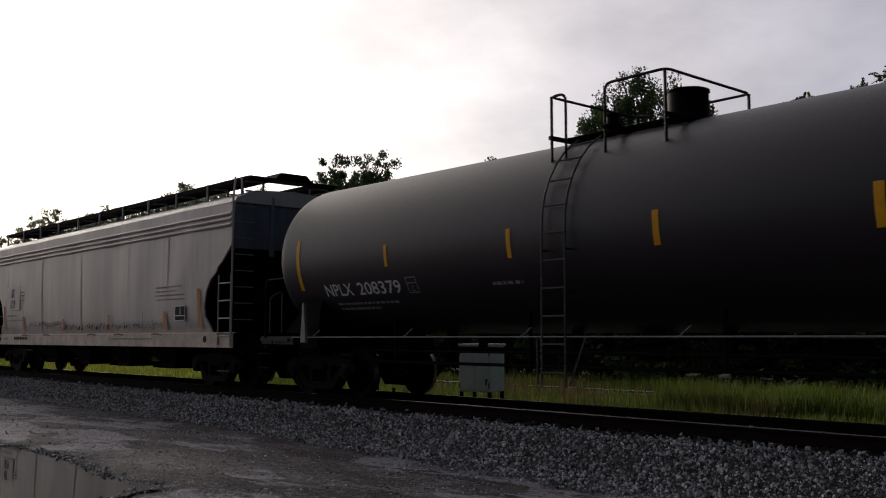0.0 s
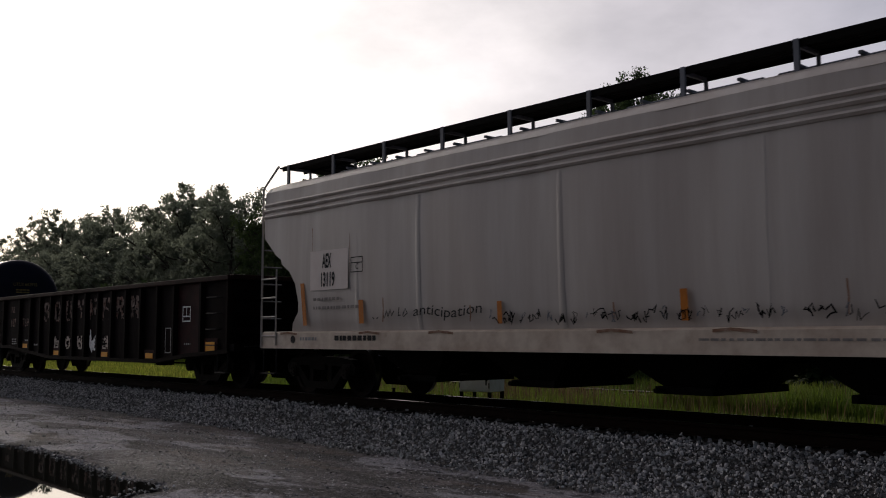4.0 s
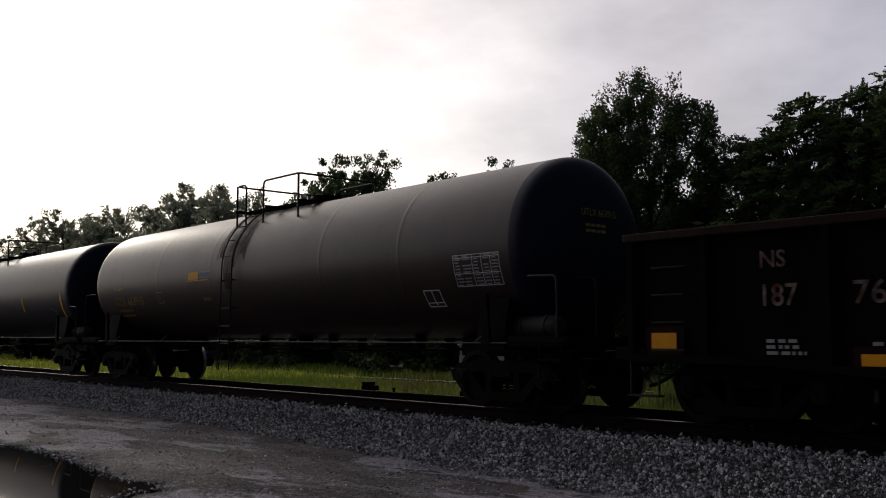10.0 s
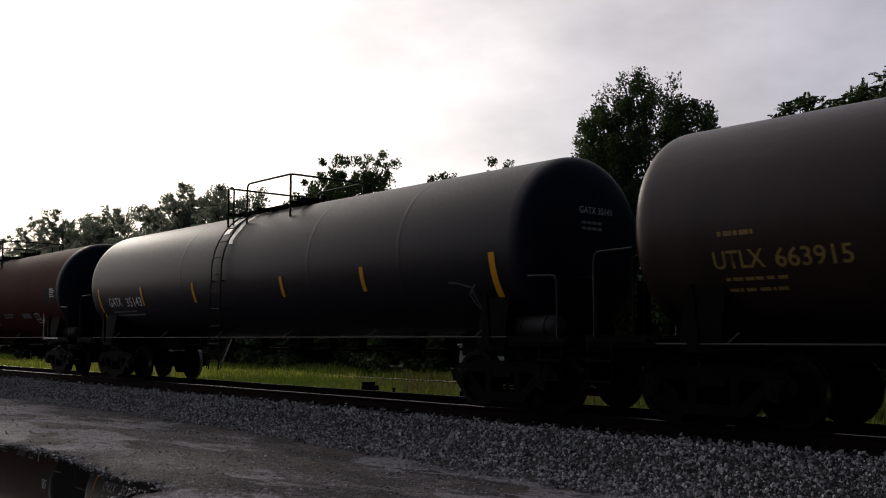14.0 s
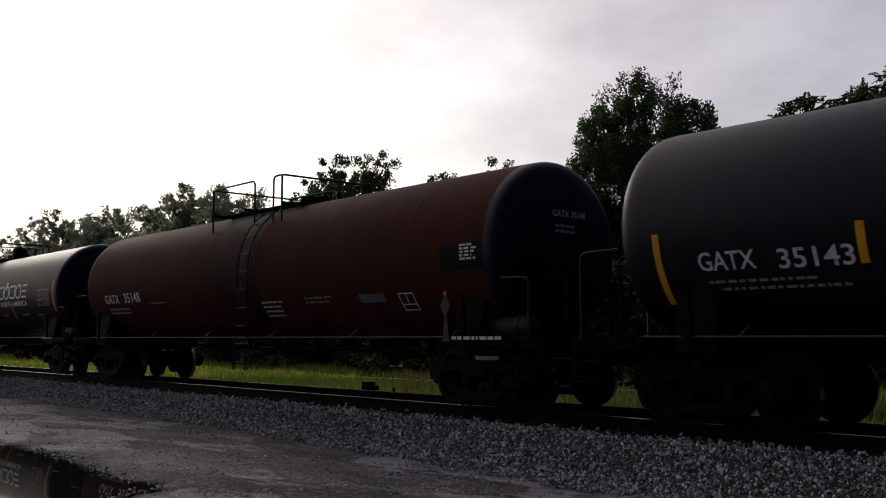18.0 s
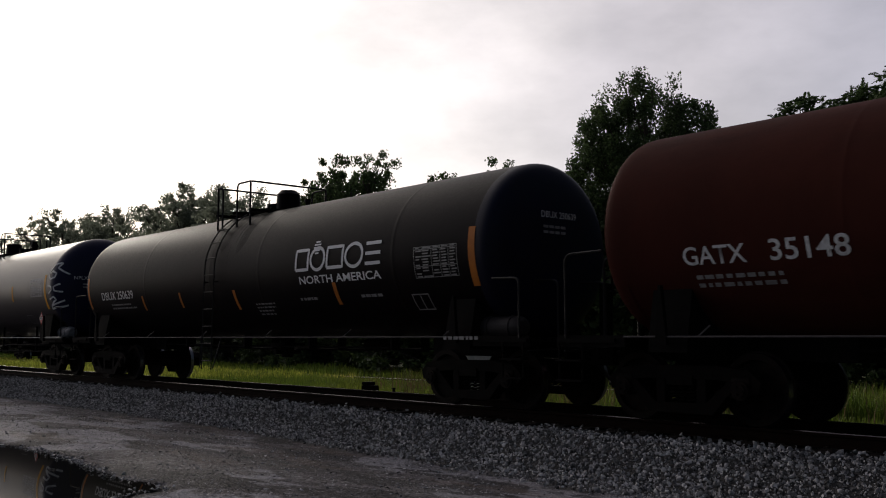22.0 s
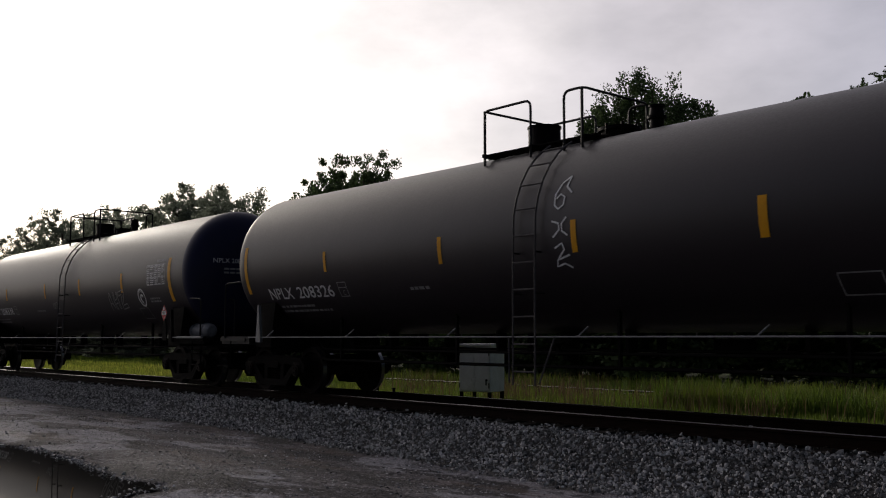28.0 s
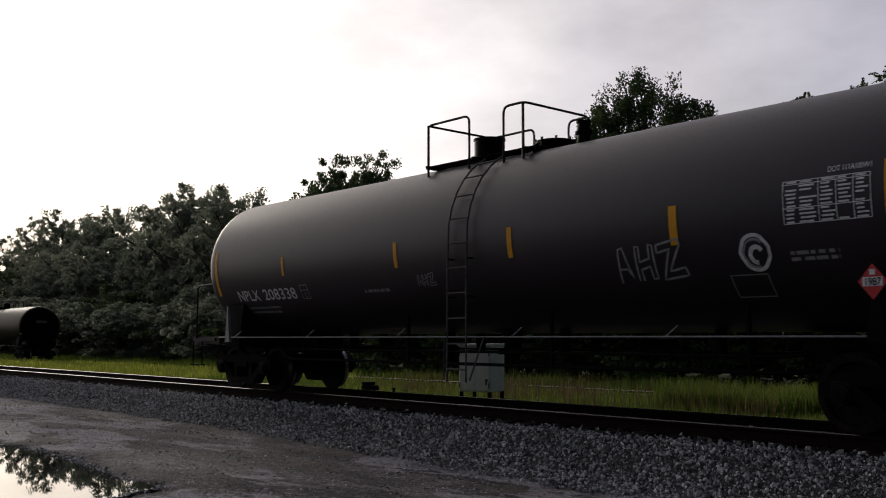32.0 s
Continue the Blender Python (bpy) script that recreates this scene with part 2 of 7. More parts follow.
thin_stain(M_SOOT, (2.2, 1.0, 0.9), 0.34, 0.72, 0.8)

# ---- mesh helpers ----
def finish(bm, smooth=False, angle=40):
    bmesh.ops.recalc_face_normals(bm, faces=bm.faces)
    me = bpy.data.meshes.new("mesh")
    bm.to_mesh(me)
    bm.free()
    if smooth:
        for p in me.polygons:
            p.use_smooth = True
        if angle:
            me.set_sharp_from_angle(angle=radians(angle))
    return me


def part(name, bm, mat, parent=None, label="", smooth=False, at=None, angle=40):
    """Link a bmesh or a mesh as one object under a thing or a part."""
    me = finish(bm, smooth, angle) if isinstance(bm, bmesh.types.BMesh) else bm
    if not me.materials:
        for m in (mat if isinstance(mat, (list, tuple)) else [mat]):
            me.materials.append(m)
    ob = new(name, me)
    if parent is not None:
        ob.parent = parent
    if at is not None:
        ob.matrix_basis = at
    if label:
        ob["label"] = label
    return ob


def thing(name, label, category, at=None, group="", kind=""):
    ob = new(name)
    ob.empty_display_size = 0.2
    if at is not None:
        ob.matrix_basis = at
    return tagged(ob, label, category, group, kind)


def box(bm, x0, x1, y0, y1, z0, z1, bevel=0.0):
    r = bmesh.ops.create_cube(bm, size=1.0, matrix=Matrix.Translation(((x0 + x1) / 2, (y0 + y1) / 2, (z0 + z1) / 2)) @ Matrix.Diagonal((abs(x1 - x0), abs(y1 - y0), abs(z1 - z0), 1)))
    if bevel:
        edges = list({e for v in r["verts"] for e in v.link_edges})
        bmesh.ops.bevel(bm, geom=edges, offset=bevel, segments=2, profile=0.5, affect="EDGES")
    return bm


def rod(bm, a, b, r, seg=8, r2=None):
    a, b = Vector(a), Vector(b)
    d = b - a
    m = Matrix.Translation((a + b) / 2) @ d.to_track_quat("Z", "Y").to_matrix().to_4x4()
    bmesh.ops.create_cone(bm, cap_ends=True, segments=seg, radius1=r, radius2=r if r2 is None else r2, depth=d.length, matrix=m)
    return bm


def pipe(bm, pts, r, seg=7, fillet=0.0):
    """A bent pipe through points, corners rounded by fillet."""
    P = [Vector(p) for p in pts]
    if fillet:
        Q = [P[0]]
        for i in range(1, len(P) - 1):
            a, b, c = P[i - 1], P[i], P[i + 1]
            fa, fc = min(fillet, (a - b).length * 0.45), min(fillet, (c - b).length * 0.45)
            s, e = b + (a - b).normalized() * fa, b + (c - b).normalized() * fc
            for k in range(5):
                t = k / 4
                Q.append(s * (1 - t) ** 2 + b * 2 * t * (1 - t) + e * t * t)
        P = Q + [P[-1]]
    rings = []
    side = None
    for i, p in enumerate(P):
        d = (P[min(i + 1, len(P) - 1)] - P[max(i - 1, 0)]).normalized()
        if side is None:
            side = d.cross(Vector((0.3, 0.5, 0.8))).normalized()
        side = (side - d * side.dot(d)).normalized()
        up = d.cross(side)
        rings.append([bm.verts.new(p + (side * math.cos(2 * math.pi * k / seg) + up * math.sin(2 * math.pi * k / seg)) * r) for k in range(seg)])
    for a, b in zip(rings, rings[1:]):
        for k in range(seg):
            bm.faces.new((a[k], a[(k + 1) % seg], b[(k + 1) % seg], b[k]))
    bm.faces.new(rings[0][::-1])
    bm.faces.new(rings[-1])
    return bm


def lathe_x(bm, profile, seg=64, cy=0.0, cz=0.0):
    """Turn a profile of (x, radius) about an axis along x."""
    rings = []
    for x, r in profile:
        if r < 1e-6:
            rings.append([bm.verts.new((x, cy, cz))])
        else:
            rings.append([bm.verts.new((x, cy + r * math.sin(2 * math.pi * k / seg), cz + r * math.cos(2 * math.pi * k / seg))) for k in range(seg)])
    for a, b in zip(rings, rings[1:]):
        for k in range(seg):
            n = (k + 1) % seg
            if len(a) == 1:
                bm.faces.new((a[0], b[k], b[n]))
            elif len(b) == 1:
                bm.faces.new((a[k], b[0], a[n]))
            else:
                bm.faces.new((a[k], b[k], b[n], a[n]))
    return bm


def extrude_poly(bm, poly, axis, lo, hi):
    """A prism over a polygon of pairs: axis 'y' takes (x, z), axis 'x' takes (y, z), axis 'z' takes (x, y)."""
    def put(u, v, w):
        return {"y": (u, w, v), "x": (w, u, v), "z": (u, v, w)}[axis]
    a = [bm.verts.new(put(u, v, lo)) for u, v in poly]
    b = [bm.verts.new(put(u, v, hi)) for u, v in poly]
    bm.faces.new(a)
    bm.faces.new(b[::-1])
    for i in range(len(poly)):
        j = (i + 1) % len(poly)
        bm.faces.new((a[i], a[j], b[j], b[i]))
    return bm


def letters(text, size, spread=1.0, bold=0.0):
    """The outline of a text as a filled bmesh in the xz plane, left end at 0, base line at 0."""
    cu = bpy.data.curves.new("letters", "FONT")
    cu.body, cu.size, cu.resolution_u, cu.space_character = text, size, 3, spread
    cu.offset = bold * size
    ob = bpy.data.objects.new("letters", cu)
    scene.collection.objects.link(ob)
    dg = bpy.context.evaluated_depsgraph_get()
    me = bpy.data.meshes.new_from_object(ob.evaluated_get(dg))
    bm = bmesh.new()
    bm.from_mesh(me)
    bpy.data.objects.remove(ob)
    bpy.data.curves.remove(cu)
    bpy.data.meshes.remove(me)
    for v in bm.verts:
        v.co = Vector((v.co.x, 0, v.co.y))
    return bm


class Skin:
    """The near side of a car onto which paint and tape are laid: a cylinder or a flat side."""

    def __init__(self, zc=0.0, r=0.0, flat=None):
        self.zc, self.r, self.flat = zc, r, flat

    def y(self, z, lift=0.006):
        if self.flat is not None:
            return self.flat - lift
        q = max(-0.999, min(0.999, (z - self.zc) / (self.r + lift)))
        return -(self.r + lift) * math.sqrt(1 - q * q)

    def lay(self, bm, x, z, lift=0.006, shear=0.0):
        for v in bm.verts:
            zz = v.co.z + z
            v.co = Vector((v.co.x + x + shear * v.co.z, self.y(zz, lift), zz))
        return bm


def plate(w, h, nx=1, nz=4):
    bm = bmesh.new()
    g = [[bm.verts.new((w * i / nx, 0, h * j / nz)) for i in range(nx + 1)] for j in range(nz + 1)]
    for j in range(nz):
        for i in range(nx):
            bm.faces.new((g[j][i], g[j][i + 1], g[j + 1][i + 1], g[j + 1][i]))
    return bm


def stencil(car, skin, text, x, z, width, height, mat=None, name="stencil", label="", lift=0.006, bold=0.012):
    bm = letters(text, height / 0.72, 1.0, bold)
    w = max(v.co.x for v in bm.verts)
    for v in bm.verts:
        v.co.x *= width / w
    return part(name, skin.lay(bm, x, z, lift), mat or M_WHITE, car, label)


def tape(car, skin, x, z0, z1, w=0.1, mat=None, shear=0.0, name="reflector", label="yellow reflective stripe"):
    return part(name, skin.lay(plate(w, z1 - z0, 1, 6), x - w / 2, z0, 0.007, shear), mat or M_YELLOW, car, label)


def bars(car, skin, x, z, w, rows=3, h=0.035, gap=0.075, mat=None, seed=1, name="small_print", label="unreadable lines of small stencilling"):
    """Small print that cannot be read, as short bars."""
    rnd = random.Random(seed)
    bm = bmesh.new()
    for r in range(rows):
        cx, end = 0.0, w * rnd.uniform(0.6, 1.0)
        while cx < end:
            l = min(rnd.uniform(0.04, 0.15), end - cx)
            vs = [bm.verts.new(p) for p in ((cx, 0, -r * gap), (cx + l, 0, -r * gap), (cx + l, 0, -r * gap + h), (cx, 0, -r * gap + h))]
            bm.faces.new(vs)
            cx += l + rnd.uniform(0.02, 0.05)
    return tagged(part(name, skin.lay(bm, x, z), mat or M_FADED, car, label), kind="stuff")


def outline(car, skin, x, z, w, h, t=0.02, mat=None, cells=((0.5, 0.0, 0.5, 1.0),), name="lube_plate", label="white-lined inspection box", shear=0.0):
    """A box drawn in thin painted lines, with inner lines given as fractions."""
    bm = bmesh.new()

    def bar(x0, z0, x1, z1):
        for k in range(4):
            a, b = z0 + (z1 - z0) * k / 4, z0 + (z1 - z0) * (k + 1) / 4
            bm.faces.new([bm.verts.new(p) for p in ((x0, 0, a), (x1, 0, a), (x1, 0, b), (x0, 0, b))])
    bar(0, 0, w, t), bar(0, h - t, w, h), bar(0, t, t, h - t), bar(w - t, t, w, h - t)
    for x0, z0, x1, z1 in cells:
        if abs(x1 - x0) < 1e-6:
            bar(w * x0 - t / 2, max(t, h * z0), w * x0 + t / 2, min(h - t, h * z1))
        else:
            bar(max(t, w * x0), h * z0 - t / 2, min(w - t, w * x1), h * z0 + t / 2)
    return part(name, skin.lay(bm, x, z, 0.008, shear), mat or M_WHITE, car, label)


def data_panel(car, skin, x, z, w, h, rows=7, cols=4, seed=1, mat=None):
    """A stencilled table: frame lines and rows of unreadable words."""
    rows = int(rows * 1.7)
    lines = [(0, k / rows, 1, k / rows) for k in (round(rows * 0.36), rows - 1)] + [(f, 0, f, 1) for f in (0.42, 0.62, 0.81)]
    outline(car, skin, x, z, w, h, 0.010, mat, lines, "data_table", "white stencilled data table of unreadable rows")
    rnd = random.Random(seed)
    bm = bmesh.new()
    for r in range(rows):
        for c, (u0, u1) in enumerate(((0.03, 0.17), (0.19, 0.40), (0.44, 0.60), (0.64, 0.79), (0.83, 0.97))):
            if rnd.random() < 0.12:
                continue
            x0 = w * (u0 + rnd.uniform(0, 0.02))
            l = w * (u1 - u0) * rnd.uniform(0.6, 0.98)
            z0, z1 = h * (r + 0.26) / rows, h * (r + 0.74) / rows
            bm.faces.new([bm.verts.new(p) for p in ((x0, 0, z0), (x0 + l, 0, z0), (x0 + l, 0, z1), (x0, 0, z1))])
    return tagged(part("small_print", skin.lay(bm, x, z), mat or M_FADED, car, "unreadable table entries"), kind="stuff")


def flakes(car, skin, x, z, w, h, mask, seed, mat, label):
    """Peeling painted letter remains: the kept cells of a small crooked grid."""
    rnd = random.Random(seed)
    bm = bmesh.new()
    fine = [[ch for ch in row for _ in (0, 1)] for row in mask for _ in (0, 1)]
    nz, nx = len(fine), len(fine[0])
    g = [[bm.verts.new((w * (i + rnd.uniform(-0.42, 0.42)) / nx, 0, h * (nz - j + rnd.uniform(-0.42, 0.42)) / nz)) for i in range(nx + 1)] for j in range(nz + 1)]
    for j in range(nz):
        for i in range(nx):
            if fine[j][i] == "#" and rnd.random() < 0.90 or fine[j][i] == "+" and rnd.random() < 0.45:
                bm.faces.new((g[j + 1][i], g[j + 1][i + 1], g[j][i + 1], g[j][i]))
    bmesh.ops.delete(bm, geom=[v for v in bm.verts if not v.link_faces], context="VERTS")
    return part("worn_lettering", skin.lay(bm, x, z, 0.008), mat, car, label)


def scrawl(car, skin, pts, x, z, t=0.03, mat=None, name="graffiti", label="chalky sprayed scrawl"):
    """A painted stroke through points."""
    bm = bmesh.new()
    fine = []
    for (ax, az), (bx, bz) in zip(pts, pts[1:]):
        n = max(1, int(math.hypot(bx - ax, bz - az) / 0.06))
        fine += [(ax + (bx - ax) * k / n, az + (bz - az) * k / n) for k in range(n)]
    fine.append(pts[-1])
    keep = [fine[0]]
    for p in fine[1:]:
        if math.hypot(p[0] - keep[-1][0], p[1] - keep[-1][1]) > 1e-4:
            keep.append(p)
    pairs = []
    for i, (px, pz) in enumerate(keep):
        a, b = keep[max(i - 1, 0)], keep[min(i + 1, len(keep) - 1)]
        d = Vector((b[0] - a[0], b[1] - a[1]))
        d = d.normalized() if d.length > 1e-6 else Vector((1, 0))
        pairs.append((bm.verts.new((px - d.y * t / 2, 0, pz + d.x * t / 2)), bm.verts.new((px + d.y * t / 2, 0, pz - d.x * t / 2))))
    for (a, b), (c, d) in zip(pairs, pairs[1:]):
        bm.faces.new((a, b, d, c))
    return part(name, skin.lay(bm, x, z, 0.012), mat or M_FADED, car, label)


# ---- the train's path: all cars roll as one ----
RATE = 4.44


def rolled(t):
    """Metres rolled at t seconds; a steady slow roll, easing off towards the end."""
    u = (t - 16) / 16
    return RATE * (t + 16 * (0.03651648 * u + 0.01060162 * u ** 2 - 0.02235192 * u ** 3 - 0.01511051 * u ** 4))


WHEEL_R = 0.457
cars, wheelsets = [], []
shared = {}


def once(key, make):
    if key not in shared:
        shared[key] = make()
    return shared[key]


def mesh_wheelset():
    bm = bmesh.new()
    for s in (-1, 1):
        prof = [(0.62, 0.0), (0.62, 0.10), (0.655, 0.13), (0.67, 0.30), (0.645, 0.36), (0.635, 0.455), (0.645, 0.485), (0.665, 0.488), (0.685, 0.464), (0.775, 0.455), (0.778, 0.44), (0.775, 0.375), (0.715, 0.355), (0.70, 0.16), (0.74, 0.12), (0.78, 0.11), (0.78, 0.0)]
        n = 40
        rings = []
        for y, r in prof:
            rings.append([bm.verts.new((r * math.sin(2 * math.pi * k / n), s * y, r * math.cos(2 * math.pi * k / n))) for k in range(n)] if r > 0 else [bm.verts.new((0, s * y, 0))])
        for i, (a, b) in enumerate(zip(rings, rings[1:])):
            for k in range(n):
                q = (k + 1) % n
                if len(a) == 1:
                    f = bm.faces.new((a[0], b[k], b[q]))
                elif len(b) == 1:
                    f = bm.faces.new((a[k], b[0], a[q]))
                else:
                    f = bm.faces.new((a[k], b[k], b[q], a[q]))
                if i == 8:
                    f.material_index = 1
    rod(bm, (0, -1.0, 0), (0, 1.0, 0), 0.082, 14)
    me = finish(bm, True)
    me.materials.append(M_WHEEL)
    me.materials.append(M_TREAD)
    return me


def mesh_side_frame():
    """The cast side frame: top member, sloping tension member, columns and pedestal jaws."""
    bm = bmesh.new()
    top = [(-1.12, 0.42), (-1.16, 0.56), (-1.0, 0.70), (-0.55, 0.75), (0.55, 0.75), (1.0, 0.70), (1.16, 0.56), (1.12, 0.42), (0.98, 0.42), (0.92, 0.54), (0.5, 0.58), (-0.5, 0.58), (-0.92, 0.54), (-0.98, 0.42)]
    extrude_poly(bm, top, "y", -0.10, 0.10)
    low = [(-0.86, 0.55), (-0.72, 0.57), (-0.38, 0.27), (0.38, 0.27), (0.72, 0.57), (0.86, 0.55), (0.48, 0.14), (-0.48, 0.14)]
    extrude_poly(bm, low, "y", -0.11, 0.11)
    for s in (-1, 1):
        box(bm, s * 0.24, s * 0.38, -0.09, 0.09, 0.25, 0.62, 0.012)
        extrude_poly(bm, [(s * 0.70, 0.58), (s * 0.78, 0.58), (s * 0.80, 0.36), (s * 0.72, 0.36)], "y", -0.09, 0.09)
    return finish(bm)


def mesh_bearing():
    bm = bmesh.new()
    rod(bm, (0, -0.13, 0), (0, 0.12, 0), 0.12, 16)
    rod(bm, (0, -0.15, 0), (0, -0.13, 0), 0.085, 12)
    for k in range(3):
        a = 2 * math.pi * k / 3
        rod(bm, (0.05 * math.cos(a), -0.165, 0.05 * math.sin(a)), (0.05 * math.cos(a), -0.15, 0.05 * math.sin(a)), 0.018, 6)
    box(bm, -0.13, 0.13, -0.1, 0.1, 0.07, 0.16, 0.015)
    return finish(bm, True)


def mesh_spring():
    bm = bmesh.new()
    for x in (0.0,):
        pts = [(x + 0.055 * math.cos(k * 0.8), 0.055 * math.sin(k * 0.8), 0.27 + k * 0.0062) for k in range(40)]
        pipe(bm, pts, 0.012, 5)
    return finish(bm, True)


def mesh_bolster():
    bm = bmesh.new()
    extrude_poly(bm, [(-1.12, 0.50), (-0.6, 0.42), (0.6, 0.42), (1.12, 0.50), (1.12, 0.62), (0.55, 0.74), (-0.55, 0.74), (-1.12, 0.62)], "x", -0.2, 0.2)
    rod(bm, (0, 0, 0.74), (0, 0, 0.80), 0.2, 20)
    # brake beams and hangers
    for s in (-1, 1):
        pipe(bm, [(s * 0.5, -0.8, 0.42), (s * 0.36, 0, 0.40), (s * 0.5, 0.8, 0.42)], 0.035, 6)
        for y in (-0.74, 0.74):
            box(bm, s * 0.40, s * 0.45, y - 0.05, y + 0.05, 0.30, 0.58, 0.01)
    return finish(bm)


def truck(car, x):
    """A two-axle truck: bolster with side frames, springs, bearings and two turning wheelsets."""
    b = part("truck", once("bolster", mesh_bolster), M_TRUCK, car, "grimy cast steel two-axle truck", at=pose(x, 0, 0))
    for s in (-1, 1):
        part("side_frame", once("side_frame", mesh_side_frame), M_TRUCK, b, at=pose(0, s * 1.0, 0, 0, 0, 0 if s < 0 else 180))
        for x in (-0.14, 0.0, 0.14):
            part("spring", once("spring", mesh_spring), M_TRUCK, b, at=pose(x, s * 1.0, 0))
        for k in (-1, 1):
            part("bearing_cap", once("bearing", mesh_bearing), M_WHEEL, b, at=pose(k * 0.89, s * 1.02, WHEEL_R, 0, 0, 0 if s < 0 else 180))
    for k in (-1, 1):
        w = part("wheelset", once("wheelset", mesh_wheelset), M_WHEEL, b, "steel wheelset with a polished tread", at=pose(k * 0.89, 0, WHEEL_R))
        wheelsets.append((w, k * 0.89))
    return b


def mesh_coupler():
    """A knuckle coupler with its shank, drawn towards +x, its pulling face at x = 0."""
    bm = bmesh.new()
    box(bm, -0.75, -0.22, -0.07, 0.07, -0.09, 0.09, 0.02)
    extrude_poly(bm, [(-0.25, -0.12), (-0.05, -0.17), (0.02, -0.13), (0.0, -0.05), (-0.10, -0.02), (-0.10, 0.08), (0.10, 0.12), (0.12, 0.19), (-0.02, 0.20), (-0.25, 0.12)], "z", -0.14, 0.14)
    return finish(bm)


def coupler(car, x, s):
    part("coupler", once("coupler", mesh_coupler), M_TRUCK, car, at=pose(x, 0, 0.83, 0, 0, 0 if s > 0 else 180))
    bm = bmesh.new()
    pipe(bm, [(x - s * 0.55, 0.34, 0.78), (x - s * 0.25, 0.30, 0.55), (x - s * 0.05, 0.20, 0.42), (x, 0.10, 0.40)], 0.03, 7, 0.1)
    part("air_hose", bm, M_PIPE, car, "black rubber brake hose", smooth=True)
    bm = bmesh.new()
    pipe(bm, [(x - s * 0.35, -1.35, 0.92), (x - s * 0.35, -0.25, 0.96), (x - s * 0.15, -0.12, 0.98)], 0.014, 6, 0.05)
    part("uncoupling_lever", bm, M_PIPE, car, smooth=True)


def ladder(car, pts_l, pts_r, rungs, r=0.017, mat=None, name="ladder", label=""):
    """A ladder of two bent stiles; rungs at fractions of their length."""
    bm = bmesh.new()
    pipe(bm, pts_l, r, 6)
    pipe(bm, pts_r, r, 6)

    def along(P, f):
        P = [Vector(p) for p in P]
        seg = [(b - a).length for a, b in zip(P, P[1:])]
        d = f * sum(seg)
        for a, b, l in zip(P, P[1:], seg):
            if d <= l:
                return a.lerp(b, d / l)
            d -= l
        return P[-1]
    for k in range(rungs):
        f = (k + 0.5) / rungs
        rod(bm, along(pts_l, f), along(pts_r, f), r * 0.9, 6)
    return part(name, bm, mat or M_PIPE, car, label, smooth=True)


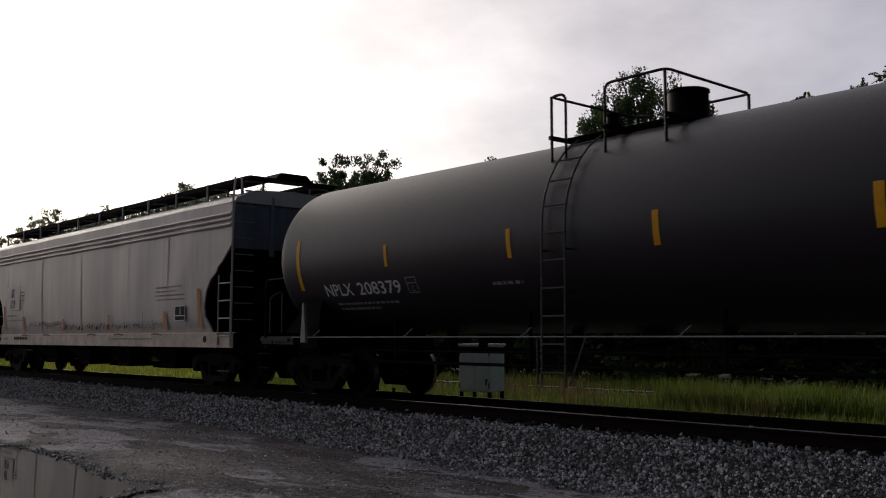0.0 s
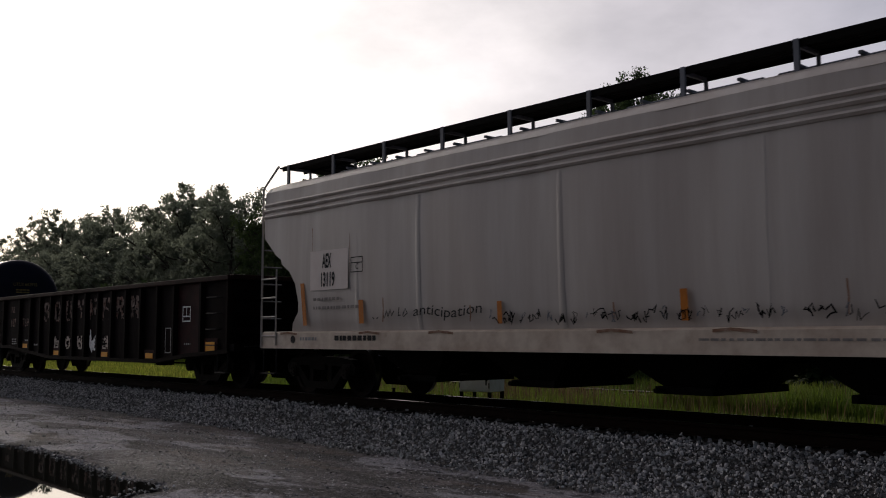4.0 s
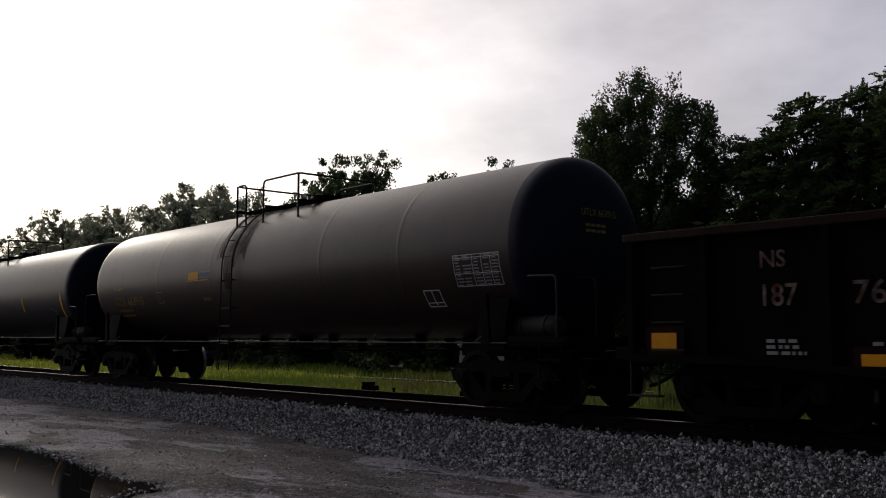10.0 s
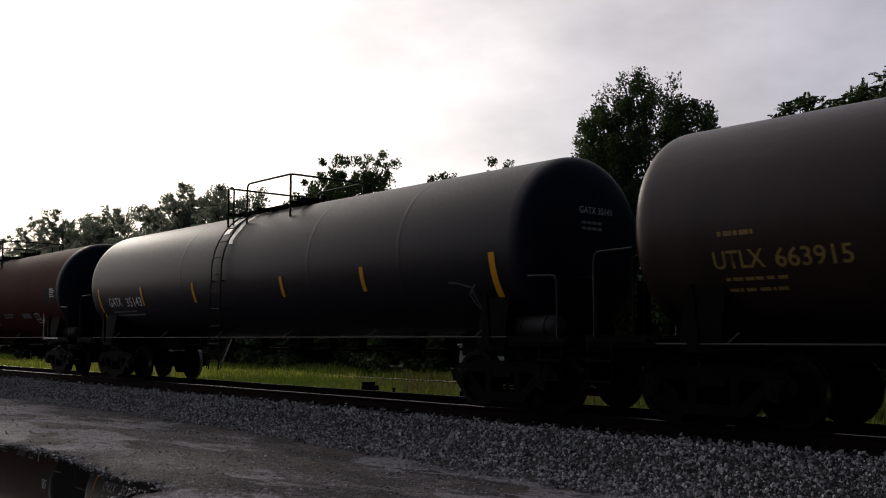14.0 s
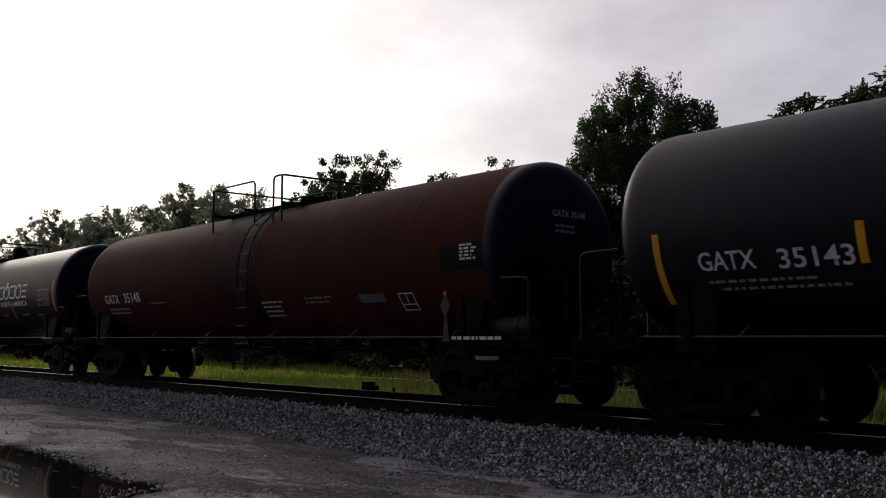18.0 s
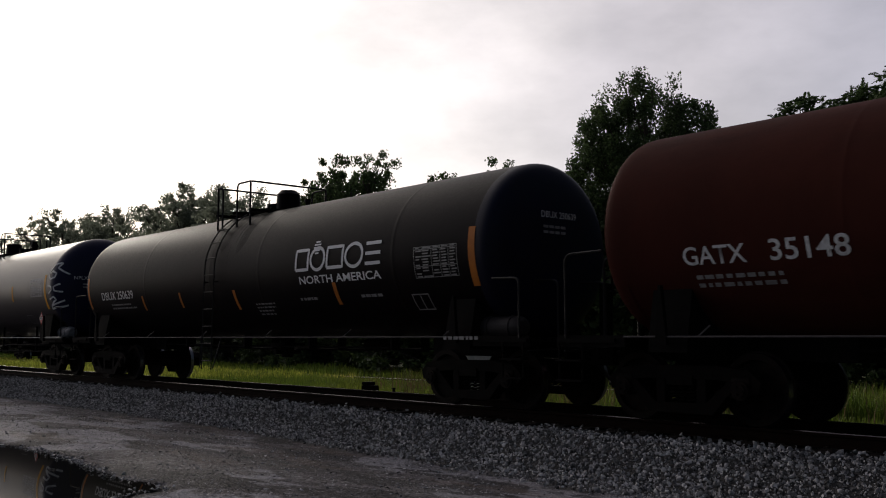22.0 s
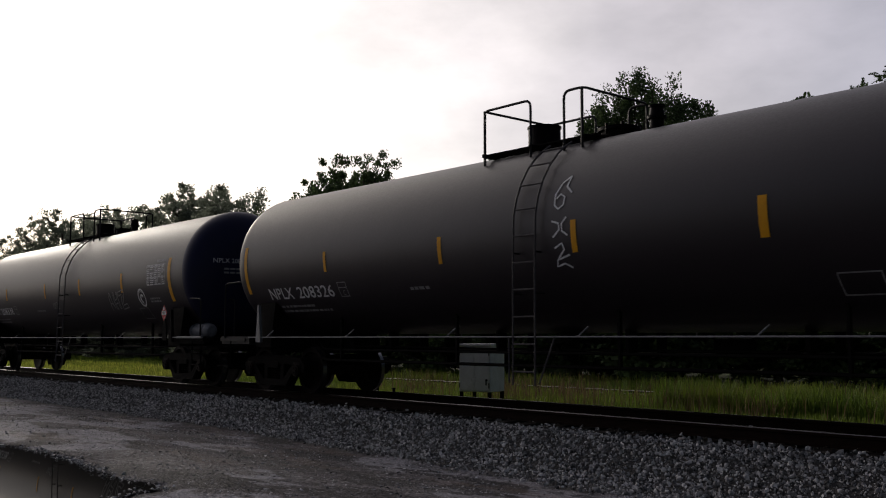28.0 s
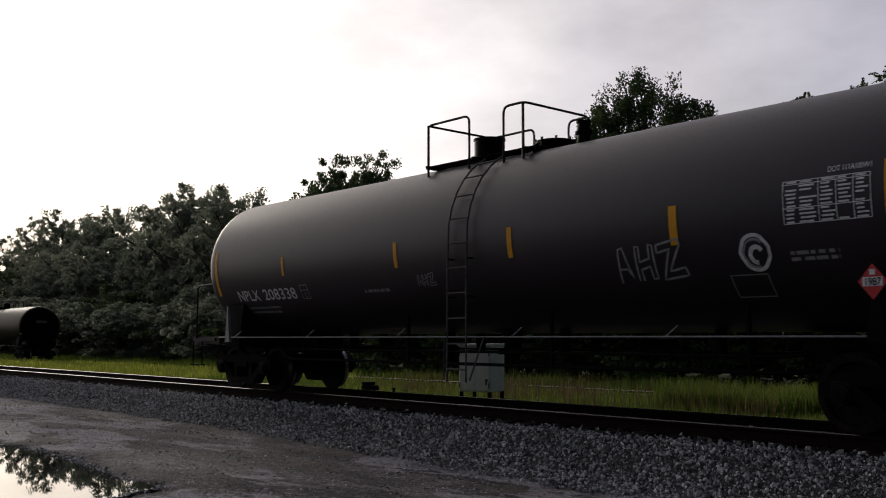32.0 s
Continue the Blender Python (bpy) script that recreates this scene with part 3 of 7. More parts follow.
def tank_car(label, x0, paint, zc=2.68, R=1.50, half=7.78, head=0.66, ladder_x=0.4, rail=None, dome=None, manway=None, valve=None, sill_mat=None, walk_z=1.12, seams=(), stain=None, knuckle=2.9, head_shade=None, ext=0.0):
    """A tank car on two trucks. x0: its middle along the track at the clip's start."""
    car = thing("tank_car", label, "tank car", pose(x0, 0, 0), "freight cars of the train")
    cars.append((car, x0))
    skin = Skin(zc, R)
    # shell with dished heads and weld rings
    prof = []
    rings = sorted(seams)
    prof.append((-half - ext, R))
    for s in rings:
        prof += [(s - 0.16, R), (s - 0.08, R), (s - 0.03, R), (s - 0.015, R + 0.002), (s + 0.015, R + 0.002), (s + 0.03, R), (s + 0.08, R), (s + 0.16, R)]
    prof.append((half, R))
    part("tank_shell", lathe_x(bmesh.new(), prof, 96, 0, zc), paint, car, smooth=True, angle=60)
    pw = 2 / knuckle
    dish = []
    for k in range(19):
        a = math.pi / 2 * (k / 18) ** 0.8
        dish.append((head * math.cos(a) ** pw, R * math.sin(a) ** pw) if k < 18 else (0.0, R))
    for s in (-1, 1):
        off = -ext if s < 0 else 0.0
        prof = [(s * (half + x) + off, r) for x, r in dish] + [(s * (half - 0.02) + off, R)]
        # only the leading head takes the colour that holds its shade
        part("tank_head", lathe_x(bmesh.new(), prof, 96, 0, zc), head_shade if s > 0 and head_shade else paint, car, "dished tank head coloured in dark navy shade" if s > 0 and head_shade else "", smooth=True, angle=70)
    bot = zc - R
    # stub sills, bolsters and saddles
    for s in (-1, 1):
        off = -ext if s < 0 else 0.0
        mid = off * 0.6
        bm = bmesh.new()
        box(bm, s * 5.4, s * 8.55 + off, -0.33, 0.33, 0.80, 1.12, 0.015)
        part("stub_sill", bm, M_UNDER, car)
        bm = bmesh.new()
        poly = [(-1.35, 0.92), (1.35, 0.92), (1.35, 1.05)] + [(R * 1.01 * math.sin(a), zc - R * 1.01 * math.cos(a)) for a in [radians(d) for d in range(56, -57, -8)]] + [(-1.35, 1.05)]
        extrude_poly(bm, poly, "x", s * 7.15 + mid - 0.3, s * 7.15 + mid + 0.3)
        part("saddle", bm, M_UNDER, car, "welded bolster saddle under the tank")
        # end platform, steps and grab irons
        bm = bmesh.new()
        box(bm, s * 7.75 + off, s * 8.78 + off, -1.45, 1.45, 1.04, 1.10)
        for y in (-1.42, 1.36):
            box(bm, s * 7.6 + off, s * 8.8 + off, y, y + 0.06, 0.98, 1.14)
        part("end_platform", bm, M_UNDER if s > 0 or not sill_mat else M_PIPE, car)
        for y in (-1.46, 1.46):
            bm = bmesh.new()
            for dx in (8.30, 8.72):
                rod(bm, (s * dx + off, y, 1.04), (s * dx + off, y, 0.50), 0.016, 6)
            for z in (0.50, 0.78):
                box(bm, s * 8.28 + off, s * 8.74 + off, y - 0.07, y + 0.07, z, z + 0.025)
            part("corner_step", bm, M_UNDER, car)
        for y in (-1.38, -0.55, 0.55, 1.38):
            bm = bmesh.new()
            up = 2.0 if s > 0 else 2.28
            pipe(bm, [(s * 8.62 + off, y * 1.04, 1.10), (s * 8.62 + off, y * 1.04, up), (s * 8.0 + off, y, up + 0.02)], 0.02, 6, 0.12)
            part("grab_iron", bm, M_PIPE, car, smooth=True)
        if sill_mat and s > 0:
            bm = bmesh.new()
            box(bm, 7.55, 8.76, -1.49, -1.43, 1.10, 1.15, 0.008)
            part("step_board", bm, M_GREYPIPE, car, "pale worn step board")
        truck(car, s * 7.15 + mid)
        coupler(car, s * 9.08 + off, s)
    # brake wheel and its stand, on the leading end
    bm = bmesh.new()
    n = 20
    pipe(bm, [(8.62, 0.75 + 0.26 * math.cos(2 * math.pi * k / n), 1.85 + 0.26 * math.sin(2 * math.pi * k / n)) for k in range(n + 1)], 0.017, 6)
    for k in range(4):
        rod(bm, (8.62, 0.75, 1.85), (8.62, 0.75 + 0.26 * math.cos(k * math.pi / 2), 1.85 + 0.26 * math.sin(k * math.pi / 2)), 0.012, 5)
    rod(bm, (8.55, 0.75, 1.85), (8.66, 0.75, 1.85), 0.04, 10)
    box(bm, 8.42, 8.56, 0.65, 0.85, 1.10, 2.0, 0.02)
    part("brake_wheel", bm, M_UNDER, car, smooth=True)
    # sill pipe along both sides, on brackets
    for y in (-1.44, 1.44):
        bm = bmesh.new()
        rod(bm, (-7.6 - ext, y, walk_z), (7.6, y, walk_z), 0.013, 7)
        for k in range(6):
            bx = -6.9 + k * 2.76
            yy = -math.copysign(1, y) * 0.12
            pipe(bm, [(bx, y, walk_z), (bx + 0.10, y + yy, walk_z + 0.14)], 0.011, 5)
        part("side_handrail", bm, M_GREYPIPE if sill_mat else M_LADDER, car, "long grey handrail pipe along the tank", smooth=True)
        for s in (-1, 1):
            bm = bmesh.new()
            off = -ext * 0.6 if s < 0 else 0.0
            extrude_poly(bm, [(s * 7.08 + off, 1.02), (s * 7.26 + off, 1.02), (s * 7.20 + off, 1.78), (s * 7.16 + off, 1.78)], "y", y - 0.03, y + 0.03)
            part("bolster_web", bm, M_UNDER if s > 0 else (sill_mat or M_UNDER), car)
    # bottom outlet, air reservoir, brake cylinder and rigging
    bm = bmesh.new()
    rod(bm, (0, 0, bot + 0.05), (0, 0, bot - 0.42), 0.17, 18, 0.13)
    box(bm, -0.28, 0.28, -0.28, 0.28, bot - 0.16, bot - 0.10, 0.01)
    rod(bm, (0, -0.32, bot - 0.30), (0, 0.32, bot - 0.30), 0.05, 10)
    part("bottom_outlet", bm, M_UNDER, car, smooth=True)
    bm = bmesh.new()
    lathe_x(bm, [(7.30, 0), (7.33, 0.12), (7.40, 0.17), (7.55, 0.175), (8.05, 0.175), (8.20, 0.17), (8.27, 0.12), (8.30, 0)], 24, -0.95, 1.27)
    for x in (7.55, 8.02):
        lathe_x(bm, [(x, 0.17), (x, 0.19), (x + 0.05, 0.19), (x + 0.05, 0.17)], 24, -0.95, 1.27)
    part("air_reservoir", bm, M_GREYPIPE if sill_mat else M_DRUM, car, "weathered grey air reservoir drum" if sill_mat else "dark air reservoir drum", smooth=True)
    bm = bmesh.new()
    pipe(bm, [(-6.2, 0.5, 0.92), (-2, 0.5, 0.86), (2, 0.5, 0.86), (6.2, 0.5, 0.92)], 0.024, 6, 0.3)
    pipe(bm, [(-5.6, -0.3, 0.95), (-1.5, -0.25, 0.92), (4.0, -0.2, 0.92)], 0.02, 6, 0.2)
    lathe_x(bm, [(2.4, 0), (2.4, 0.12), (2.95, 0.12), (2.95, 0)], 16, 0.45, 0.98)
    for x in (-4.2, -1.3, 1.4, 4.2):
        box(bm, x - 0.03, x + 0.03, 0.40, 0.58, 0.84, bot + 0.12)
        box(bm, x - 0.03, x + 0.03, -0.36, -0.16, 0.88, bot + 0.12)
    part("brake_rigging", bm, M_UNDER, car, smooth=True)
    if sill_mat:
        for y, z, r in ((-0.9, 0.88, 0.022), (-0.9, 0.68, 0.026)):
            bm = bmesh.new()
            pipe(bm, [(-6.3, y + 0.4, z + 0.12), (-5.6, y, z), (5.6, y, z), (6.3, y + 0.4, z + 0.12)], r, 6, 0.3)
            part("brake_pipe", bm, M_UNDER, car, "long dark brake pipe below the tank", smooth=True)
        for x in (-5.0, -1.7, 1.7, 5.0):
            bm = bmesh.new()
            box(bm, x - 0.02, x + 0.02, -0.93, -0.87, 0.65, zc - math.sqrt(R * R - 0.81) + 0.03)
            part("pipe_hanger", bm, M_UNDER, car)
    # side ladder over the shell
    for y in (-1,):
        def up_shell(x):
            return [(x, y * (R + 0.10), 0.42), (x, y * (R + 0.08), zc - 0.2)] + [(x, y * (R + 0.08) * math.cos(radians(d)), zc + (R + 0.08) * math.sin(radians(d))) for d in (8, 18, 28, 38, 48, 56, 62)]
        ladder(car, up_shell(ladder_x - 0.22), up_shell(ladder_x + 0.22), 10, 0.016, M_LADDER if sill_mat else M_PIPE)
        for s in (-1, 1):
            bm = bmesh.new()
            pipe(bm, [(ladder_x + s * 0.30, y * (R + 0.10), 0.45), (ladder_x + s * 0.46, y * 1.44, walk_z)], 0.014, 5)
            part("ladder_brace", bm, M_LADDER if sill_mat else M_PIPE, car, smooth=True)
            for z in (1.75, 2.35):
                bm = bmesh.new()
                rod(bm, (ladder_x + s * 0.22, y * (R + 0.09), z), (ladder_x + s * 0.22, y * R * 0.93, z), 0.016, 5)
                part("ladder_bracket", bm, M_PIPE, car, smooth=True)
    # top platform, guard rails, dome, manway and valve
    top = zc + R
    if rail:
        xl, xlr, xr0, xr, hw, zr = rail
        for y0 in (-0.62, 0.30):
            for k in range(4):
                bm = bmesh.new()
                box(bm, xl - 0.12, xr + 0.08, y0 + k * 0.085, y0 + k * 0.085 + 0.055, top - 0.03, top - 0.005)
                part("platform_slat", bm, M_UNDER, car)
        for x in (xl, (xl + xr) / 2, xr):
            bm = bmesh.new()
            box(bm, x - 0.03, x + 0.03, -hw - 0.02, hw + 0.02, top - 0.10, top - 0.04)
            part("platform_bearer", bm, M_UNDER, car)
        foot = zc + math.sqrt(max(0.01, R * R - hw * hw)) - 0.03
        bm = bmesh.new()
        f = 0.12
        pipe(bm, [(xlr, -hw, foot), (xlr, -hw, zr), (xl, -hw, zr), (xl, hw, zr), (xlr, hw, zr), (xlr, hw, foot)], 0.021, 7, f)
        for y in (-hw, hw):
            rod(bm, (xl + 0.02, y, foot - 0.05), (xl + 0.02, y, zr), 0.024, 7)
        part("guard_rail", bm, M_PIPE, car, smooth=True)
    if rail and xr0 is not None:
        bm = bmesh.new()
        pipe(bm, [(xr0, -hw, foot), (xr0, -hw, zr), (xr, -hw, zr), (xr, hw, zr), (xr0, hw, zr), (xr0, hw, foot)], 0.021, 7, f)
        for y in (-hw, hw):
            rod(bm, (xr - 0.02, y, foot - 0.05), (xr - 0.02, y, zr), 0.024, 7)
        part("guard_rail", bm, M_PIPE, car, smooth=True)
    if dome:
        dx, dr, dh, domed = dome
        bm = bmesh.new()
        rod(bm, (dx, 0, top - 0.12), (dx, 0, top + dh), dr, 28, dr * (0.9 if domed else 1.0))
        if domed:
            rod(bm, (dx, 0, top + dh), (dx, 0, top + dh + 0.09), dr * 0.9, 28, dr * 0.6)
        else:
            rod(bm, (dx, 0, top + dh), (dx, 0, top + dh + 0.03), dr * 1.06, 28)
        box(bm, dx - dr - 0.05, dx - dr + 0.05, -0.06, 0.06, top, top + dh * 0.4, 0.01)
        part("valve_housing", bm, M_BLACK, car, "black valve housing drum on top", smooth=True)
    if manway:
        bm = bmesh.new()
        rod(bm, (manway, 0, top - 0.1), (manway, 0, top + 0.10), 0.28, 28)
        rod(bm, (manway, 0, top + 0.10), (manway, 0, top + 0.15), 0.33, 28)
        for k in range(8):
            a = 2 * math.pi * k / 8
            rod(bm, (manway + 0.32 * math.cos(a), 0.32 * math.sin(a), top + 0.02), (manway + 0.32 * math.cos(a), 0.32 * math.sin(a), top + 0.19), 0.022, 6)
        box(bm, manway - 0.45, manway - 0.30, -0.08, 0.08, top, top + 0.15, 0.015)
        part("manway", bm, M_BLACK, car, "bolted round manway cover", smooth=True)
    if valve and not sill_mat:
        bm = bmesh.new()
        rod(bm, (valve, 0, top - 0.05), (valve, 0, top + 0.12), 0.055, 12)
        rod(bm, (valve, 0, top + 0.12), (valve, 0, top + 0.18), 0.085, 12, 0.06)
        part("safety_valve", bm, M_BLACK, car, smooth=True)
    elif valve:
        bm = bmesh.new()
        rod(bm, (valve, 0, top - 0.05), (valve, 0, top + 0.20), 0.105, 16)
        rod(bm, (valve, 0, top + 0.18), (valve, 0, top + 0.22), 0.145, 16)
        rod(bm, (valve, 0, top + 0.22), (valve, 0, top + 0.36), 0.12, 16, 0.10)
        rod(bm, (valve, 0, top + 0.36), (valve, 0, top + 0.385), 0.125, 16)
        part("safety_valve", bm, M_BLACK, car, smooth=True)
    if stain:
        for x1, x2, dg0, soot in stain:
            bm = bmesh.new()
            rnd = random.Random(int(x1 * 100))
            cols, rws = 10, 26
            g = []
            for i in range(cols + 1):
                x = x1 + (x2 - x1) * i / cols
                end = dg0 + rnd.uniform(-14, 14) * (1 if 0 < i < cols else 0.3) + 30 * abs(i / cols - 0.5)
                g.append([bm.verts.new((x, -(R + 0.009 - 0.004 * soot) * math.cos(radians(d)), zc + (R + 0.009 - 0.004 * soot) * math.sin(radians(d)))) for d in [88 + (end - 88) * j / rws for j in range(rws + 1)]])
            for i in range(cols):
                for j in range(rws):
                    bm.faces.new((g[i][j], g[i + 1][j], g[i + 1][j + 1], g[i][j + 1]))
            part("product_stain", bm, M_SOOT if soot else M_STAIN, car, "black spill stain down from the hatch", smooth=True)
    return car, skin


# ---- freight cars ----
def hopper_car(x0):
    car = thing("covered_hopper_car", "weathered light grey covered hopper car with a tan side sill", "hopper car", pose(x0, 0, 0), "freight cars of the train")
    cars.append((car, x0))
    ys = [(1.20, 1.44), (1.45, 1.49), (1.9, 1.515), (2.5, 1.53), (3.2, 1.53), (3.74, 1.52), (4.06, 1.50)]
    xe = [(1.20, 7.32), (1.38, 7.24), (1.60, 7.02), (1.80, 7.0), (2.15, 7.10), (2.40, 7.30), (2.56, 7.58), (2.66, 7.62), (2.75, 7.80), (3.12, 8.24), (3.5, 8.27), (4.06, 8.27)]

    def at(tab, z):
        for (a, va), (b, vb) in zip(tab, tab[1:]):
            if z <= b:
                return va + (vb - va) * (z - a) / (b - a)
        return tab[-1][1]
    zs = sorted({z for z, _ in ys} | {z for z, _ in xe} | {1.7, 2.0, 2.3, 2.9, 3.3})
    for s in (-1, 1):
        bm = bmesh.new()
        layers = []
        for inset in (0.0, 0.05):
            rows = []
            for z in zs:
                w = at(xe, z)
                rows.append([bm.verts.new((-w + 2 * w * i / 40, s * (at(ys, z) - inset + (0 if inset else 0.012 * math.sin(i * 0.9 + 0.4 * z) + 0.005 * math.sin(i * 2.1 + z))), z)) for i in range(41)])
            for a, b in zip(rows, rows[1:]):
                for i in range(40):
                    bm.faces.new((a[i], a[i + 1], b[i + 1], b[i]))
            layers.append(rows)
        o, n = layers
        for a, b, c, d in zip(o, o[1:], n, n[1:]):
            bm.faces.new((a[0], b[0], d[0], c[0]))
            bm.faces.new((a[-1], b[-1], d[-1], c[-1]))
        part("side_sheet", bm, M_HOP, car, "dented grey side sheet with grime above the sill", smooth=True)
        # rolled ribs under the eave
        for k, z in enumerate((3.51, 3.63, 3.75)):
            bm = bmesh.new()
            extrude_poly(bm, [(s * 1.49, z), (s * 1.555, z + 0.012), (s * 1.575, z + 0.045), (s * 1.555, z + 0.078), (s * 1.49, z + 0.09)], "x", -8.26, 8.26)
            part("eave_rib", bm, M_HOP, car, smooth=True)
        # weld seams
        for x in (-5.1, -3.4, -0.25, 2.95, 5.2):
            bm = bmesh.new()
            rows = [[bm.verts.new((x + dx, s * (at(ys, z) + dy), z)) for dx, dy in ((-0.06, -0.004), (0, 0.014), (0.06, -0.004))] for z in zs if z < 3.54]
            for a, b in zip(rows, rows[1:]):
                for i in range(2):
                    bm.faces.new((a[i], a[i + 1], b[i + 1], b[i]))
            part("weld_seam", bm, M_HOP, car, smooth=True)
        bm = bmesh.new()
        extrude_poly(bm, [(s * 1.40, 0.92), (s * 1.53, 0.90), (s * 1.535, 1.20), (s * 1.45, 1.235), (s * 1.40, 1.22)], "x", -8.36, 8.36)
        part("side_sill", bm, M_HOPSILL, car, "rust-streaked tan side sill")
        # jacking holes, side ladder, grabs at both corners
        for e in (-1, 1):
            bm = bmesh.new()
            rod(bm, (e * 7.15, s * 1.53, 1.08), (e * 7.15, s * 1.542, 1.08), 0.075, 16)
            part("jacking_hole", bm, M_BLKLET, car)
            ladder(car, [(e * 7.76, s * 1.55, 0.96), (e * 7.76, s * 1.55, 2.48)], [(e * 8.30, s * 1.55, 0.96), (e * 8.30, s * 1.55, 2.48)], 4, 0.018, M_HOP, "side_ladder", "pale grey corner ladder")
            bm = bmesh.new()
            pipe(bm, [(e * 8.32, s * 1.54, 0.92), (e * 8.32, s * 1.54, 4.15), (e * 8.05, s * 1.35, 4.62)], 0.026, 6)
            part("corner_post", bm, M_HOP, car)
            bm = bmesh.new()
            for dx in (7.80, 8.28):
                rod(bm, (e * dx, s * 1.50, 0.92), (e * dx, s * 1.50, 0.40), 0.016, 6)
            box(bm, e * 7.78, e * 8.30, s * 1.42, s * 1.56, 0.39, 0.415)
            part("corner_step", bm, M_PIPE, car)
    skin = Skin(flat=-1.535)
    # arched roof
    bm = bmesh.new()
    arc = [(1.50, 4.05), (1.42, 4.16), (1.15, 4.27), (0.7, 4.36), (0.0, 4.40), (-0.7, 4.36), (-1.15, 4.27), (-1.42, 4.16), (-1.50, 4.05)]
    extrude_poly(bm, arc, "x", -8.28, 8.28)
    part("roof", bm, M_HOP, car, smooth=True)
    bm = bmesh.new()
    box(bm, -7.4, 7.4, -0.27, 0.27, 4.37, 4.47, 0.02)
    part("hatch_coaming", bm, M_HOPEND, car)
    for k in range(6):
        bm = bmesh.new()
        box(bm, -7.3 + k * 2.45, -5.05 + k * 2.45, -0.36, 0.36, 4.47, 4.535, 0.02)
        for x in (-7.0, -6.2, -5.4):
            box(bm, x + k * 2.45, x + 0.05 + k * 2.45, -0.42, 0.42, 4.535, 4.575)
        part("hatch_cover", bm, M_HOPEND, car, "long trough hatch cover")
    for s in (-1, 1):
        for k in range(6):
            bm = bmesh.new()
            box(bm, -8.25, 8.25, s * (0.62 + k * 0.085), s * (0.685 + k * 0.085), 4.62, 4.65)
            part("running_board_slat", bm, M_UNDER, car, "dark roof walkway slat")
        for y0 in (1.12, 0.60):
            bm = bmesh.new()
            box(bm, -8.25, 8.25, s * y0, s * (y0 + 0.025), 4.56, 4.66)
            part("running_board_edge", bm, M_UNDER, car)
        for k in range(11):
            bm = bmesh.new()
            x = -8.0 + k * 1.6
            box(bm, x - 0.035, x + 0.035, s * 1.13, s * 1.17, 4.25, 4.66)
            box(bm, x - 0.02, x + 0.02, s * 0.6, s * 1.15, 4.56, 4.61)
            box(bm, x - 0.02, x + 0.02, s * 0.6, s * 0.64, 4.35, 4.60)
            part("walkway_bracket", bm, M_HOPEND, car)
    for e in (-1, 1):
        bm = bmesh.new()
        box(bm, e * 7.95, e * 8.35, -1.15, 1.15, 4.62, 4.65)
        extrude_poly(bm, [(-0.5, 4.65), (0.5, 4.65), (0.34, 4.80), (-0.34, 4.80)], "x", e * 7.7, e * 8.3)
        part("end_walkway", bm, M_UNDER, car)
        # end sheet above and its posts, the end's bluish shade in their grey; slope sheet below
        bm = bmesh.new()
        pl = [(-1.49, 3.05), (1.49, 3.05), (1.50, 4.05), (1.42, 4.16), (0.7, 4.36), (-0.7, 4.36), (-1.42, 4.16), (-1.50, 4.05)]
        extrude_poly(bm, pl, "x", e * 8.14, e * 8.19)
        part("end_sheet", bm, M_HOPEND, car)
        # black here stands for the shade in the recess under the end sheet
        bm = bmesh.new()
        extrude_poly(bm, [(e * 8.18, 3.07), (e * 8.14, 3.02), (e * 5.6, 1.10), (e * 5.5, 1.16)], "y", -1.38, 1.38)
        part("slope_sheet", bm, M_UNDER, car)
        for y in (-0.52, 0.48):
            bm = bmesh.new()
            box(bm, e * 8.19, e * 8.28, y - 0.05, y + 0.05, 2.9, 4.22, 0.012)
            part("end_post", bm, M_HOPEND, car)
            # lower post ends and struts blackened for the same recess shade
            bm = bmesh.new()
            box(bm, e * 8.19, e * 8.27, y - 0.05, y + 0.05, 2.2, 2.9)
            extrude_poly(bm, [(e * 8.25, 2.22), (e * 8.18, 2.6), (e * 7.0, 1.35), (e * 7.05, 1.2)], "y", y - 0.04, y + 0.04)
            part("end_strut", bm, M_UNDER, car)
        bm = bmesh.new()
        box(bm, e * 7.4, e * 8.36, -1.40, 1.40, 0.98, 1.14, 0.01)
        box(bm, e * 8.30, e * 8.38, -1.5, 1.5, 0.86, 1.22, 0.01)
        part("end_sill", bm, M_UNDER, car)
        for y in (-0.6, 0.6):
            bm = bmesh.new()
            pipe(bm, [(e * 8.34, y, 1.2), (e * 8.34, y, 2.0), (e * 8.34, y + 0.3, 2.15), (e * 8.34, y + 0.3, 1.2)], 0.016, 6, 0.1)
            part("end_handrail", bm, M_GREYPIPE, car, smooth=True)
        for z in (1.5, 1.85, 2.2, 2.55, 2.9, 3.25, 3.6, 3.95):
            bm = bmesh.new()
            rod(bm, (e * 8.37, -1.5, z), (e * 8.37, -1.05, z), 0.014, 6)
            part("end_rung", bm, M_GREYPIPE, car, smooth=True)
        truck(car, e * 6.85)
        coupler(car, e * 9.0, e)
    bm = bmesh.new()
    box(bm, -8.3, 8.3, -0.32, 0.32, 0.78, 1.12, 0.01)
    part("center_sill", bm, M_UNDER, car)
